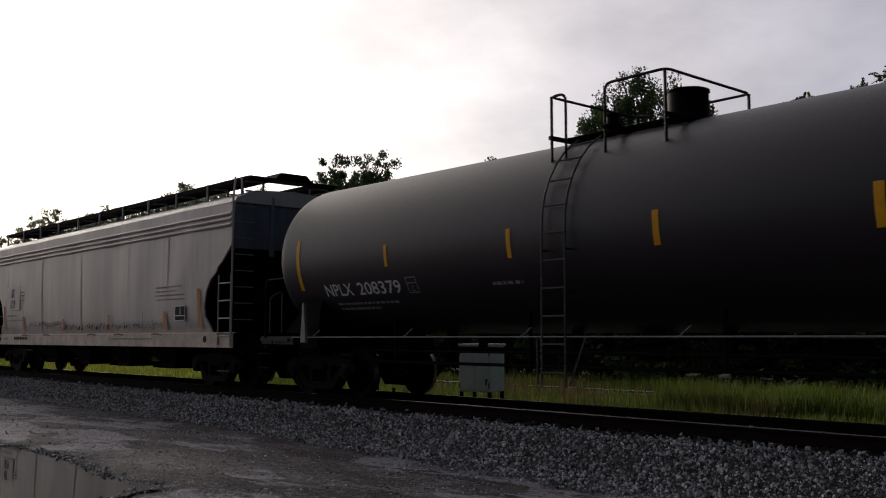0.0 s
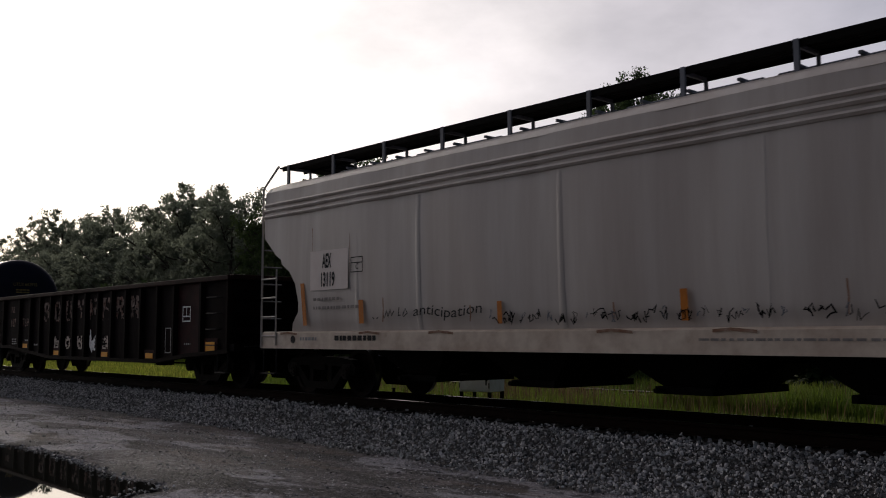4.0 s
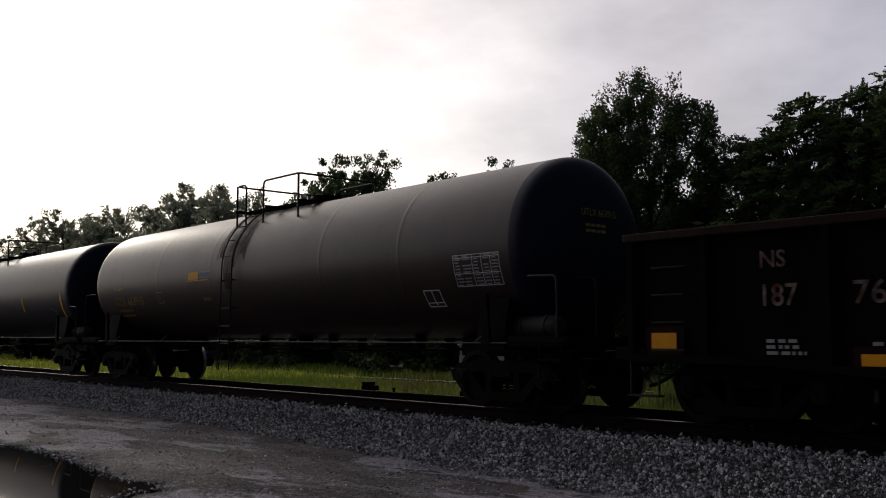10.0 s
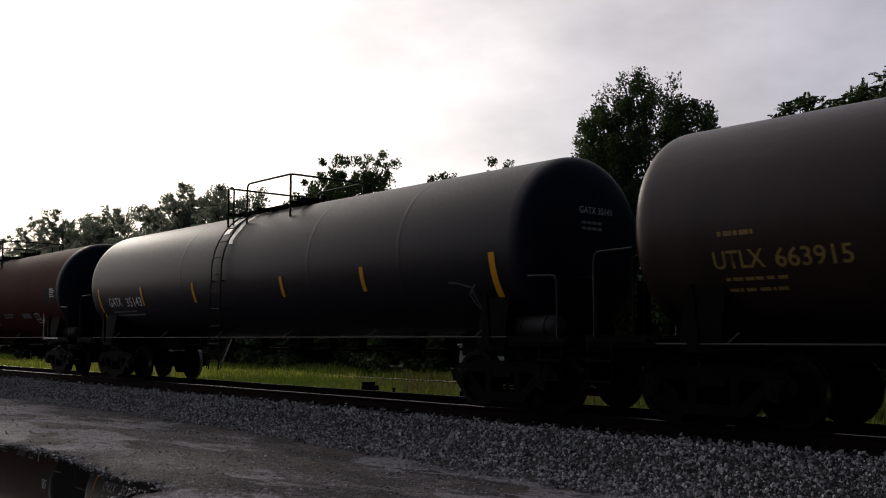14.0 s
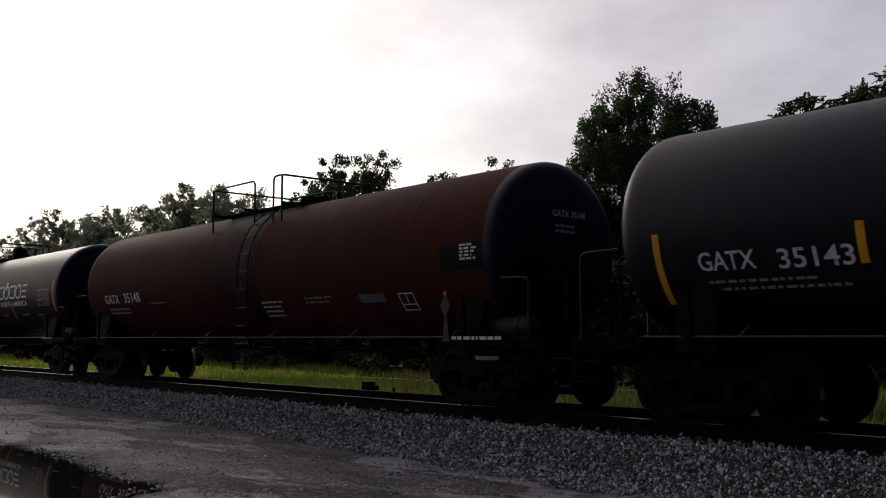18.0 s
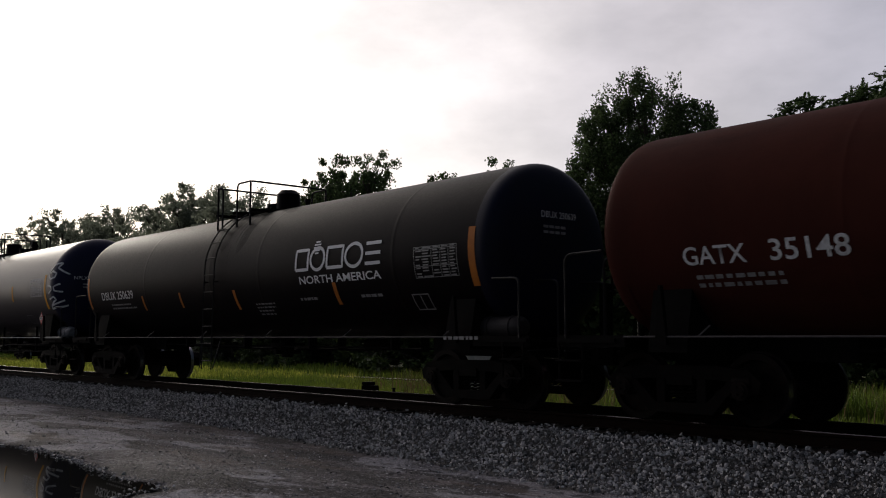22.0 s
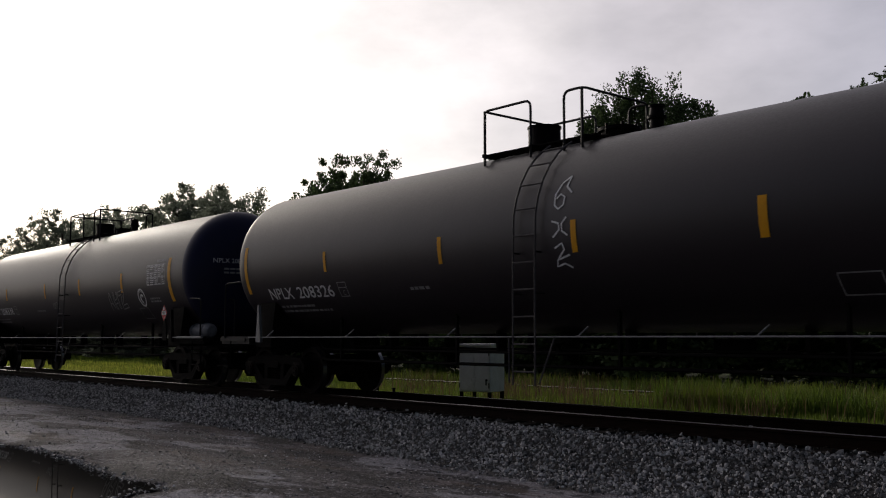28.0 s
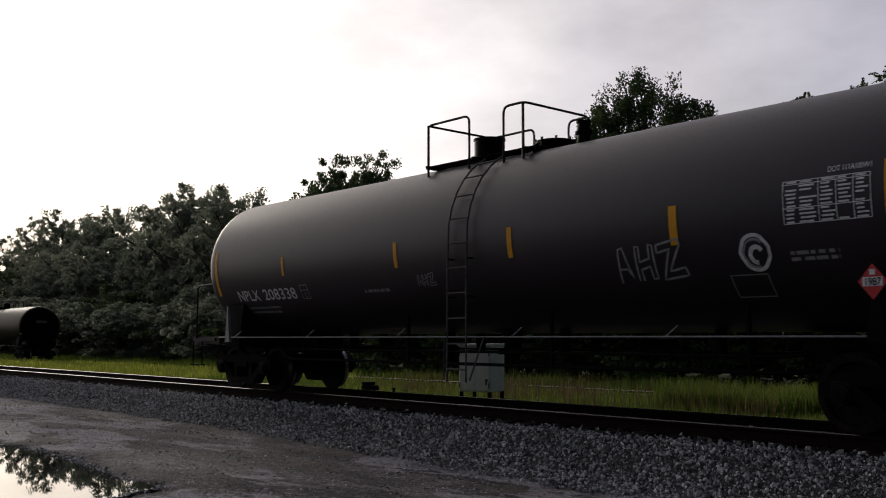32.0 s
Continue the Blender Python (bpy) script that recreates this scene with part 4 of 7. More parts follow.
    for k in range(4):
        cx = -4.05 + 2.7 * k
        for s in (-1, 1):
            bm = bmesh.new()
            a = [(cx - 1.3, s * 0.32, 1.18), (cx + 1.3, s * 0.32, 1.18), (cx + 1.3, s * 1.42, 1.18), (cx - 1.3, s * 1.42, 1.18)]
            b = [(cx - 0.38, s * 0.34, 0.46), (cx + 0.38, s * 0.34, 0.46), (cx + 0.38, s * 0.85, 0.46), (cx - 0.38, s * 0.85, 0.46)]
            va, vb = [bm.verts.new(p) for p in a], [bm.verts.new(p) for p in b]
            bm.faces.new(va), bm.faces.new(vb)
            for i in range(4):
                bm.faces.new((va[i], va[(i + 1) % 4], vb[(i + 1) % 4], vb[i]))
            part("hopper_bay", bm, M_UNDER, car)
        bm = bmesh.new()
        box(bm, cx - 0.45, cx + 0.45, -0.95, 0.95, 0.36, 0.46, 0.01)
        rod(bm, (cx - 0.3, -1.15, 0.41), (cx - 0.3, 1.15, 0.41), 0.035, 8)
        part("outlet_gate", bm, M_UNDER, car)
    # markings
    part("paint_patch", skin.lay(plate(1.22, 0.74), -6.57, 2.0, 0.005), M_PATCH, car, "pale pinkish paint patch")
    stencil(car, skin, "AEX", -6.16, 2.42, 0.29, 0.26, M_BLKLET, lift=0.010, bold=0.03)
    stencil(car, skin, "13119", -6.23, 2.07, 0.47, 0.26, M_BLKLET, lift=0.010, bold=0.03)
    outline(car, skin, -5.26, 2.28, 0.36, 0.28, 0.016, M_BLKLET, ((0, 0.62, 1, 0.62),), "class_box", "small black-lined box")
    stencil(car, skin, "C", -5.12, 2.34, 0.09, 0.1, M_BLKLET)
    bars(car, skin, -6.45, 1.80, 1.2, 1, 0.055, 0.1, M_DIMLET, 3)
    bars(car, skin, -6.45, 1.64, 2.3, 1, 0.055, 0.1, M_DIMLET, 4)
    bars(car, skin, 4.6, 2.30, 1.6, 4, 0.03, 0.10, M_DIMLET, 5)
    sill = Skin(flat=-1.533)
    bars(car, sill, -5.75, 1.06, 1.35, 1, 0.09, 0.1, M_BLKLET, 6)
    bars(car, sill, -6.9, 1.06, 0.8, 1, 0.06, 0.1, M_FADED, 7)
    bars(car, sill, 2.0, 1.07, 3.6, 1, 0.03, 0.1, M_DIMLET, 8)
    part("lube_plate_ground", skin.lay(plate(0.52, 0.36), 5.66, 1.50, 0.005), M_BLKLET, car)
    outline(car, skin, 5.66, 1.50, 0.52, 0.36, 0.022, M_WHITE, ((0.52, 0.34, 0.52, 1), (0, 0.34, 1, 0.34)))
    for x, z0, z1, w, sh in ((6.90, 1.34, 2.22, 0.13, -0.12), (5.16, 1.32, 1.74, 0.13, -0.10), (1.82, 1.32, 1.72, 0.11, -0.06), (-1.45, 1.32, 1.66, 0.10, -0.05), (-6.72, 1.34, 2.15, 0.13, -0.15), (-4.92, 1.36, 1.78, 0.14, -0.08)):
        tape(car, skin, x, z0, z1, w, M_ORANGE, sh, "reflector", "faded orange reflective strip")
    rnd = random.Random(9)
    bm = letters("anticipation", 0.24, 1.0)
    w = max(v.co.x for v in bm.verts)
    for v in bm.verts:
        v.co.x *= 1.65 / w
        v.co.z += 0.03 * math.sin(v.co.x * 5)
    part("graffiti", skin.lay(bm, -3.5, 1.46, 0.010, 0.12), M_BLKLET, car, "black handwritten word above the sill")
    for pts in ([(0, 0.02), (0.05, 0.0)], [(0.12, 0.0), (0.17, 0.02)], [(0.30, 0.10), (0.34, 0.0), (0.40, 0.14), (0.44, 0.02), (0.50, 0.16), (0.54, 0.04), (0.60, 0.12)], [(0.74, 0.18), (0.72, 0.04), (0.78, 0.05)], [(0.84, 0.04), (0.90, 0.16), (0.96, 0.08), (0.86, 0.02)]):
        scrawl(car, skin, pts, -4.6, 1.44, 0.022, M_BLKLET, label="black handwritten strokes above the sill")
    for k in range(55):
        x = -1.65 + k * 0.122 + rnd.uniform(-0.08, 0.08)
        p = [(0, 0)]
        for q in range(rnd.randint(4, 7)):
            p.append((p[-1][0] + rnd.uniform(-0.05, 0.07), rnd.uniform(-0.09, 0.09)))
        scrawl(car, skin, p, x, 1.40 + rnd.uniform(-0.03, 0.06), rnd.uniform(0.010, 0.024), M_UNDER if k % 5 else M_HOPEND, label="black flaked scuff marks above the sill")
    for x, z0, z1, w in ((6.72, 2.6, 3.25, 0.012), (-5.3, 2.2, 3.0, 0.012), (-6.5, 2.75, 3.2, 0.016), (-2.1, 1.36, 1.62, 0.03), (3.9, 1.36, 1.75, 0.025), (0.7, 1.36, 1.58, 0.03), (-4.3, 1.38, 1.8, 0.03), (6.3, 1.36, 1.6, 0.03)):
        scrawl(car, skin, [(0, 0), (0.01, (z1 - z0) * 0.5), (-0.005, z1 - z0)], x, z0, w, M_RUST, "rust_streak", "thin rust streak")
    for x in (-7.6, -5.0, -3.1, 0.4, 2.2, 4.4, 7.7):
        scrawl(car, sill, [(0, 0), (0.25, 0.02), (0.6, -0.01)], x, 1.19, 0.04, M_RUST, "rust_patch", "rust along the sill's top edge")
    # end paint patch of the leading end
    bm = bmesh.new()
    box(bm, 8.195, 8.20, 0.60, 1.36, 3.50, 3.98)
    part("end_patch", bm, M_PATCH, car, "pale paint patch on the end")
    for z, w in ((3.82, 0.22), (3.66, 0.30)):
        bm = bmesh.new()
        box(bm, 8.2, 8.206, 0.72, 0.72 + w, z, z + 0.09)
        tagged(part("small_print", bm, M_BLKLET, car, "unreadable black marks on the patch"), kind="stuff")
    return car


def gondola_car(x0):
    car = thing("gondola_car", "rust-dark maroon gondola car with faded lettering and yellow reflectors", "gondola car", pose(x0, 0, 0), "freight cars of the train")
    cars.append((car, x0))
    edge = [(-8.2, 0.80), (-6.2, 0.78), (-2.6, 0.50), (4.6, 0.50), (6.2, 0.66), (8.2, 0.78)]

    def bottom(x):
        for (a, va), (b, vb) in zip(edge, edge[1:]):
            if x <= b:
                return va + (vb - va) * (x - a) / (b - a)
        return edge[-1][1]
    posts = [-8.12, -7.0, -5.42, -4.4] + [-3.52 + 0.903 * k for k in range(9)] + [4.65, 5.55, 6.9, 8.12]
    rnd = random.Random(4)
    for s in (-1, 1):
        for a, b in zip(posts, posts[1:]):
            bm = bmesh.new()
            n, m = 5, 6
            g = []
            bulge = rnd.uniform(-0.02, 0.05)
            for i in range(n + 1):
                x = a + (b - a) * i / n
                zb = bottom(x)
                g.append([bm.verts.new((x, s * (1.40 + bulge * math.sin(math.pi * i / n) * math.sin(math.pi * j / m) + rnd.uniform(-0.006, 0.006)), zb + (2.40 - zb) * j / m)) for j in range(m + 1)])
            for i in range(n):
                for j in range(m):
                    bm.faces.new((g[i][j], g[i + 1][j], g[i + 1][j + 1], g[i][j + 1]))
            r = bmesh.ops.solidify(bm, geom=bm.faces[:], thickness=0.02)
            fresh = s < 0 and 5.5 < (a + b) / 2 < 6.9
            part("side_panel", bm, M_GONRED if fresh else M_GON, car, "fresher maroon panel" if fresh else "", smooth=True)
        for x in posts:
            bm = bmesh.new()
            zb = bottom(x)
            extrude_poly(bm, [(x - 0.085, s * 1.40), (x - 0.045, s * 1.50), (x + 0.045, s * 1.50), (x + 0.085, s * 1.40)], "z", zb + 0.03, 2.36)
            part("side_post", bm, M_GON, car)
        bm = bmesh.new()
        box(bm, -8.2, 8.2, s * 1.36, s * 1.52, 2.36, 2.47, 0.015)
        part("top_chord", bm, M_GONTOP, car, "worn rusty maroon top rail")
        bm = bmesh.new()
        for (a, va), (b, vb) in zip(edge, edge[1:]):
            extrude_poly(bm, [(a, va), (b, vb), (b, vb + 0.09), (a, va + 0.09)], "y", s * 1.38, s * 1.51)
        part("side_sill", bm, M_GON, car)
        for e in (-1, 1):
            for z in (0.95, 1.30, 1.65, 2.0):
                bm = bmesh.new()
                pipe(bm, [(e * 7.25, s * 1.42, z), (e * 7.25, s * 1.53, z), (e * 7.75, s * 1.53, z), (e * 7.75, s * 1.42, z)], 0.013, 6, 0.03)
                part("grab_iron", bm, M_PIPE, car, smooth=True)
            bm = bmesh.new()
            for dx in (7.70, 8.14):
                rod(bm, (e * dx, s * 1.46, 0.84), (e * dx, s * 1.46, 0.36), 0.016, 6)
            box(bm, e * 7.68, e * 8.16, s * 1.38, s * 1.52, 0.35, 0.375)
            part("corner_step", bm, M_PIPE, car)
    for e in (-1, 1):
        bm = bmesh.new()
        box(bm, e * 8.14, e * 8.18, -1.38, 1.38, 0.95, 2.40)
        part("end_sheet", bm, M_GON, car)
        for z in (1.25, 1.62, 2.0):
            bm = bmesh.new()
            extrude_poly(bm, [(e * 8.18, z - 0.09), (e * 8.26, z - 0.05), (e * 8.26, z + 0.05), (e * 8.18, z + 0.09)], "y", -1.38, 1.38)
            part("end_rib", bm, M_GON, car)
        bm = bmesh.new()
        box(bm, e * 8.12, e * 8.28, -1.44, 1.44, 2.38, 2.48, 0.015)
        part("end_top_rail", bm, M_GONTOP, car)
        bm = bmesh.new()
        box(bm, e * 7.9, e * 8.4, -1.45, 1.45, 0.82, 0.98, 0.01)
        part("end_sill", bm, M_UNDER, car)
        truck(car, e * 6.6)
        coupler(car, e * 9.0, e)
    bm = bmesh.new()
    box(bm, -8.1, 8.1, -1.38, 1.38, 0.98, 1.05)
    part("floor", bm, M_UNDER, car)
    bm = bmesh.new()
    box(bm, -8.2, 8.2, -0.3, 0.3, 0.72, 0.98, 0.01)
    for k in range(9):
        box(bm, -6 + k * 1.5, -5.88 + k * 1.5, -1.38, 1.38, 0.80, 0.98)
    part("center_sill", bm, M_UNDER, car)
    bm = bmesh.new()
    lathe_x(bm, [(1.2, 0), (1.2, 0.16), (1.9, 0.16), (1.9, 0)], 16, -0.7, 0.62)
    pipe(bm, [(-5.5, -0.5, 0.62), (-1, -0.5, 0.48), (4.5, -0.5, 0.48), (5.6, -0.5, 0.60)], 0.022, 6, 0.2)
    box(bm, 3.4, 3.75, -0.9, -0.55, 0.42, 0.7, 0.02)
    part("brake_rigging", bm, M_UNDER, car, smooth=True)
    skin = Skin(flat=-1.425)
    for x, z, w, h in ((-7.62, 0.97, 0.38, 0.20), (-4.86, 0.80, 0.42, 0.13), (-2.12, 0.61, 0.42, 0.13), (1.46, 0.61, 0.42, 0.13), (4.22, 0.61, 0.42, 0.13), (7.33, 0.80, 0.42, 0.22)):
        part("paint_patch", skin.lay(plate(w + 0.2, h + 0.16), x - w / 2 - 0.1, z - 0.08, 0.012), M_GONRED, car, "fresher maroon patch round a reflector")
        part("reflector", skin.lay(plate(w, h), x - w / 2, z, 0.03), M_AMBER, car, "amber reflective rectangle")
    stencil(car, skin, "NS", -6.25, 1.93, 0.34, 0.20, M_RUSTLET, lift=0.04)
    stencil(car, skin, "187", -6.27, 1.48, 0.50, 0.26, M_RUSTLET, lift=0.04)
    stencil(car, skin, "769", -5.14, 1.48, 0.58, 0.26, M_RUSTLET, lift=0.04)
    bars(car, skin, -6.2, 1.05, 0.5, 3, 0.04, 0.07, M_FADED, 11)
    bars(car, skin, -4.1, 0.88, 0.5, 1, 0.05, 0.07, M_FADED, 12)
    bars(car, skin, -4.95, 1.02, 0.4, 2, 0.04, 0.07, M_FADED, 13)
    # flaking remains of big lettering, one worn shape a panel
    upper = (("+####.", "##..##", "##..+.", "+###+.", "..+###", "+...##", "##..##", ".###+."),
             (".####.", "##++#+", "#...+#", "#....#", "#+...#", "#+..+#", "##.+##", ".##+#+"),
             ("##..##", "++..##", "#+..##", "#+..##", "#...#+", "++..+#", "+....+", ".+++.."),
             ("##..##", "##..##", "++#...", "..#+..", "...+..", "...#..", "...+..", "......"),
             ("#...##", "#+....", "##...#", "##.+##", "###.#+", "+.+.+.", "#.....", "+....."),
             ("###.##", "##+.++", "##....", "##++..", "##.#+.", "####..", "##....", "#+.##."),
             ("##+##.", "##..##", "+#..##", "####+.", "#+.#..", "##.+#.", "#+..##", "+...+#"),
             ("##..##", "###.##", "#+#.#+", "##+###", "##.+##", "+#..##", "##..+#", "#+...#"))
    for k, mask in enumerate(upper):
        flakes(car, skin, -3.28 + 0.903 * k, 1.60, 0.46, 0.58, mask, 70 + k, M_RUSTLET, "flaking rusty-white remains of large lettering")
    lower = (("#...", "##..", "####", "#+##", "#..#", "####"), (".##.", "####", "#..#", "#..#", "##+#", ".##."), ("#..#", "##+#", "####", "#..#", "##.#", ".###"), (), (".+.#", "+###", "+.##", "..+#", "#+##", "####"))
    for k, mask in enumerate(lower):
        if mask:
            flakes(car, skin, -2.35 + 0.903 * k, 0.80, 0.36, 0.36, mask, 90 + k, M_CREAM, "peeling cream paint remains low on the side")
    flakes(car, skin, 0.36, 0.78, 0.42, 0.40, ("#....#", "#+..##", "##.##+", "######", "+####.", ".#####"), 95, M_WHITE, "white sprayed crown-like patch")
    scrawl(car, skin, [(0, 0.62), (0.06, 0.30), (0.12, 0.02), (-0.02, 0.20), (0.12, 0.02), (0.26, 0.26), (0.06, 0.30), (0.24, 0.12)], 0.42, 0.72, 0.06, M_WHITE, label="white sprayed arrow-like mark")
    outline(car, skin, 5.93, 1.48, 0.40, 0.36, 0.03, M_WHITE, ((0.5, 0.35, 0.5, 1), (0, 0.35, 1, 0.35)), )
    outline(car, skin, 5.05, 0.75, 0.3, 0.6, 0.02, M_FADED, (), "chalk_box", "thin chalk lines")
    bars(car, skin, 6.05, 0.95, 0.3, 1, 0.04, 0.08, M_FADED, 15)
    return car


hopper_car(-25.38)
gondola_car(-43.36)

NPLX_RAIL = (-1.30, -0.22, 0.60, 1.06, 0.80, 4.86)


def grey_tank(x0, number, label, rail, dome, manway, valve, lad, marks=(-4.95, -1.35, 1.40, 4.32), back=0.33):
    car, skin = tank_car(label, x0, M_GREYBLACK, ladder_x=lad, rail=rail, dome=dome, manway=manway, valve=valve, sill_mat=M_GREYPIPE, knuckle=2.4, head_shade=M_HEADSHADEBLUE)
    stencil(car, skin, "NPLX", -6.62 - back, 1.89, 0.88, 0.22)
    stencil(car, skin, number, -5.58 - back, 1.89, 1.24, 0.22, M_WHITE)
    outline(car, skin, -4.16 - back, 1.87, 0.27, 0.27, 0.018, M_FADED, ((0, 0.62, 1, 0.62),), "class_box", "small faded lined box")
    stencil(car, skin, "C", -4.06 - back, 1.90, 0.07, 0.09, M_FADED)
    bars(car, skin, -6.4 - back, 1.72, 1.9, 2, 0.04, 0.09, M_FADED, int(number) % 97)
    bars(car, skin, -2.1 - back, 1.92, 0.8, 1, 0.05, 0.09, M_FADED, int(number) % 89)
    for x, z0, z1, w in ((-7.33 - back, 2.02, 3.0, 0.11), (marks[0], 2.34, 2.72, 0.08), (marks[1], 2.30, 2.74, 0.09), (marks[2], 2.30, 2.76, 0.10), (marks[3], 2.28, 2.78, 0.12), (7.32 - 0.7 * back * (number == "208338"), 1.98, 3.02, 0.15)):
        tape(car, skin, x, z0, z1, w)
    part("head_mark", on_head(end_letters("NPLX " + number, 0.9, 0.11), -1.0, 2.86, 2.68, 1.5, 7.78, 0.66, 2.4), M_WHITE, car)
    tagged(part("small_print", on_head(end_bars(0.6), -0.75, 2.70, 2.68, 1.5, 7.78, 0.66, 2.4), M_FADED, car, "unreadable marks on the tank head"), kind="stuff")
    return car, skin


def on_head(bm, y0, z0, zc=2.55, R=1.45, half=7.66, head=0.46, knuckle=3.6):
    """Lays flat marks onto the dished leading head."""
    for v in bm.verts:
        y, z = v.co.y + y0, v.co.z + z0
        r = min(0.999, math.hypot(y, z - zc) / R)
        v.co = Vector((half + head * (1 - r ** knuckle) ** (1 / knuckle) + 0.010, y, z))
    return bm


def end_letters(text, width, height):
    bm = letters(text, height / 0.72)
    w = max(v.co.x for v in bm.verts)
    for v in bm.verts:
        v.co = Vector((0.0, v.co.x * width / w, v.co.z))
    return bm


def end_bars(w):
    bm = bmesh.new()
    for r in range(2):
        for k in range(4):
            y0 = k * w / 4
            bm.faces.new([bm.verts.new(p) for p in ((0, y0, -r * 0.09), (0, y0 + w / 4.8, -r * 0.09), (0, y0 + w / 4.8, -r * 0.09 + 0.045), (0, y0, -r * 0.09 + 0.045))])
    return bm


grey_tank(-7.22, "208379", "grey-black tank car with a tall drum and guard rails on top", (-1.10, -0.80, -0.06, 1.0, 1.05, 4.74), (0.62, 0.30, 0.46, False), None, -0.75, -0.60, (-4.58, -1.58, 1.10, 4.0), 0.0)
c8, k8 = grey_tank(-135.90, "208326", "grey-black tank car with a chalky scrawl beside its ladder", (-1.14, -0.08, 0.62, 1.0, 0.80, 4.86), (-0.52, 0.27, 0.40, False), 1.05, 1.75, 0.50, (-4.76, -1.48, 1.38, 4.30))
data_panel(c8, k8, 6.02, 2.38, 1.05, 0.55, 7, 4, 8, M_WHITE)
outline(c8, k8, 5.04, 1.58, 0.52, 0.26, 0.016, M_FADED, ())
GLYPHS = ([(0.22, 1.0), (0.10, 0.93), (0.02, 0.80), (0.03, 0.68), (0.10, 0.63), (0.18, 0.67), (0.19, 0.76), (0.11, 0.80), (0.05, 0.75)], [(0.22, 1.0), (0.19, 0.88), (0.30, 0.80)], [(0.0, 0.50), (0.12, 0.47), (0.13, 0.40), (0.02, 0.32)], [(0.25, 0.53), (0.17, 0.46), (0.18, 0.38), (0.27, 0.33)], [(0.03, 0.20), (0.16, 0.25), (0.19, 0.18), (0.05, 0.07), (0.27, 0.12)], [(0.05, 0.07), (0.02, 0.0), (0.16, 0.03), (0.28, -0.02)])
for pts in GLYPHS:
    scrawl(c8, k8, [(x * 1.1, z * 1.3) for x, z in pts], 0.98, 2.12, 0.028, M_WHITE, label="white sprayed sign beside the ladder")
for pts in GLYPHS:
    ob = scrawl(c8, k8, [(x * 2.3, z * 1.42) for x, z in pts], 7.58, 1.98, 0.055, M_WHITE, label="white sprayed sign at the tank's end")
    for v in ob.data.vertices:
        if v.co.x > 7.78:
            f = (1 - min(0.97, (v.co.x - 7.78) / 0.66) ** 2.4) ** (1 / 2.4)
            v.co.y, v.co.z = v.co.y * f, 2.68 + (v.co.z - 2.68) * f

c9, k9 = grey_tank(-154.27, "208338", "grey-black tank car with sprayed tags and a red placard", NPLX_RAIL, (-0.55, 0.27, 0.40, False), 1.0, 1.62, 0.33)
data_panel(c9, k9, 5.84, 2.40, 1.03, 0.50, 7, 4, 9, M_WHITE)
stencil(c9, k9, "DOT 111A100W1", 6.38, 2.95, 0.50, 0.065, M_WHITE)
bars(c9, k9, 5.85, 2.06, 0.6, 2, 0.04, 0.07, M_FADED, 22)
# two rows of sprayed tag strokes
TAG = [[(0, 0), (0.06, 0.44), (0.13, 0.46), (0.22, 0.06), (0.16, 0.18), (0.04, 0.18)], [(0.30, 0.02), (0.34, 0.46), (0.40, 0.46), (0.38, 0.26), (0.54, 0.30), (0.56, 0.48), (0.62, 0.46), (0.60, 0.04), (0.53, 0.04), (0.53, 0.20), (0.38, 0.16), (0.37, 0.02)], [(0.68, 0.46), (1.02, 0.52), (1.04, 0.44), (0.82, 0.12), (1.06, 0.16), (1.08, 0.06), (0.70, 0.02), (0.88, 0.40), (0.68, 0.36), (0.68, 0.46)]]
for pts in TAG:
    scrawl(c9, k9, pts, 3.34, 1.84, 0.030, M_FADED, label="pale sprayed tag on the tank side")
    scrawl(c9, k9, [(x * 0.42, z * 0.42) for x, z in pts], -0.88, 1.96, 0.018, M_FADED, label="pale sprayed tag on the tank side")
ring = [(0.185 * math.cos(a / 12 * math.pi) * (1 + 0.05 * math.sin(a * 1.7)), 0.205 * math.sin(a / 12 * math.pi)) for a in range(25)]
scrawl(c9, k9, ring, 5.41, 2.12, 0.045, M_WHITE, label="round white sprayed swirl")
scrawl(c9, k9, [(x * 0.80, z * 0.80) for x, z in ring[3:20]], 5.41, 2.11, 0.030, M_FADED, label="round white sprayed swirl")
scrawl(c9, k9, [(x * 0.45 + 0.02, z * 0.45 - 0.03) for x, z in ring[2:19]], 5.41, 2.12, 0.055, M_WHITE, label="round white sprayed swirl")
outline(c9, k9, 4.99, 1.60, 0.51, 0.27, 0.012, M_FADED, ())


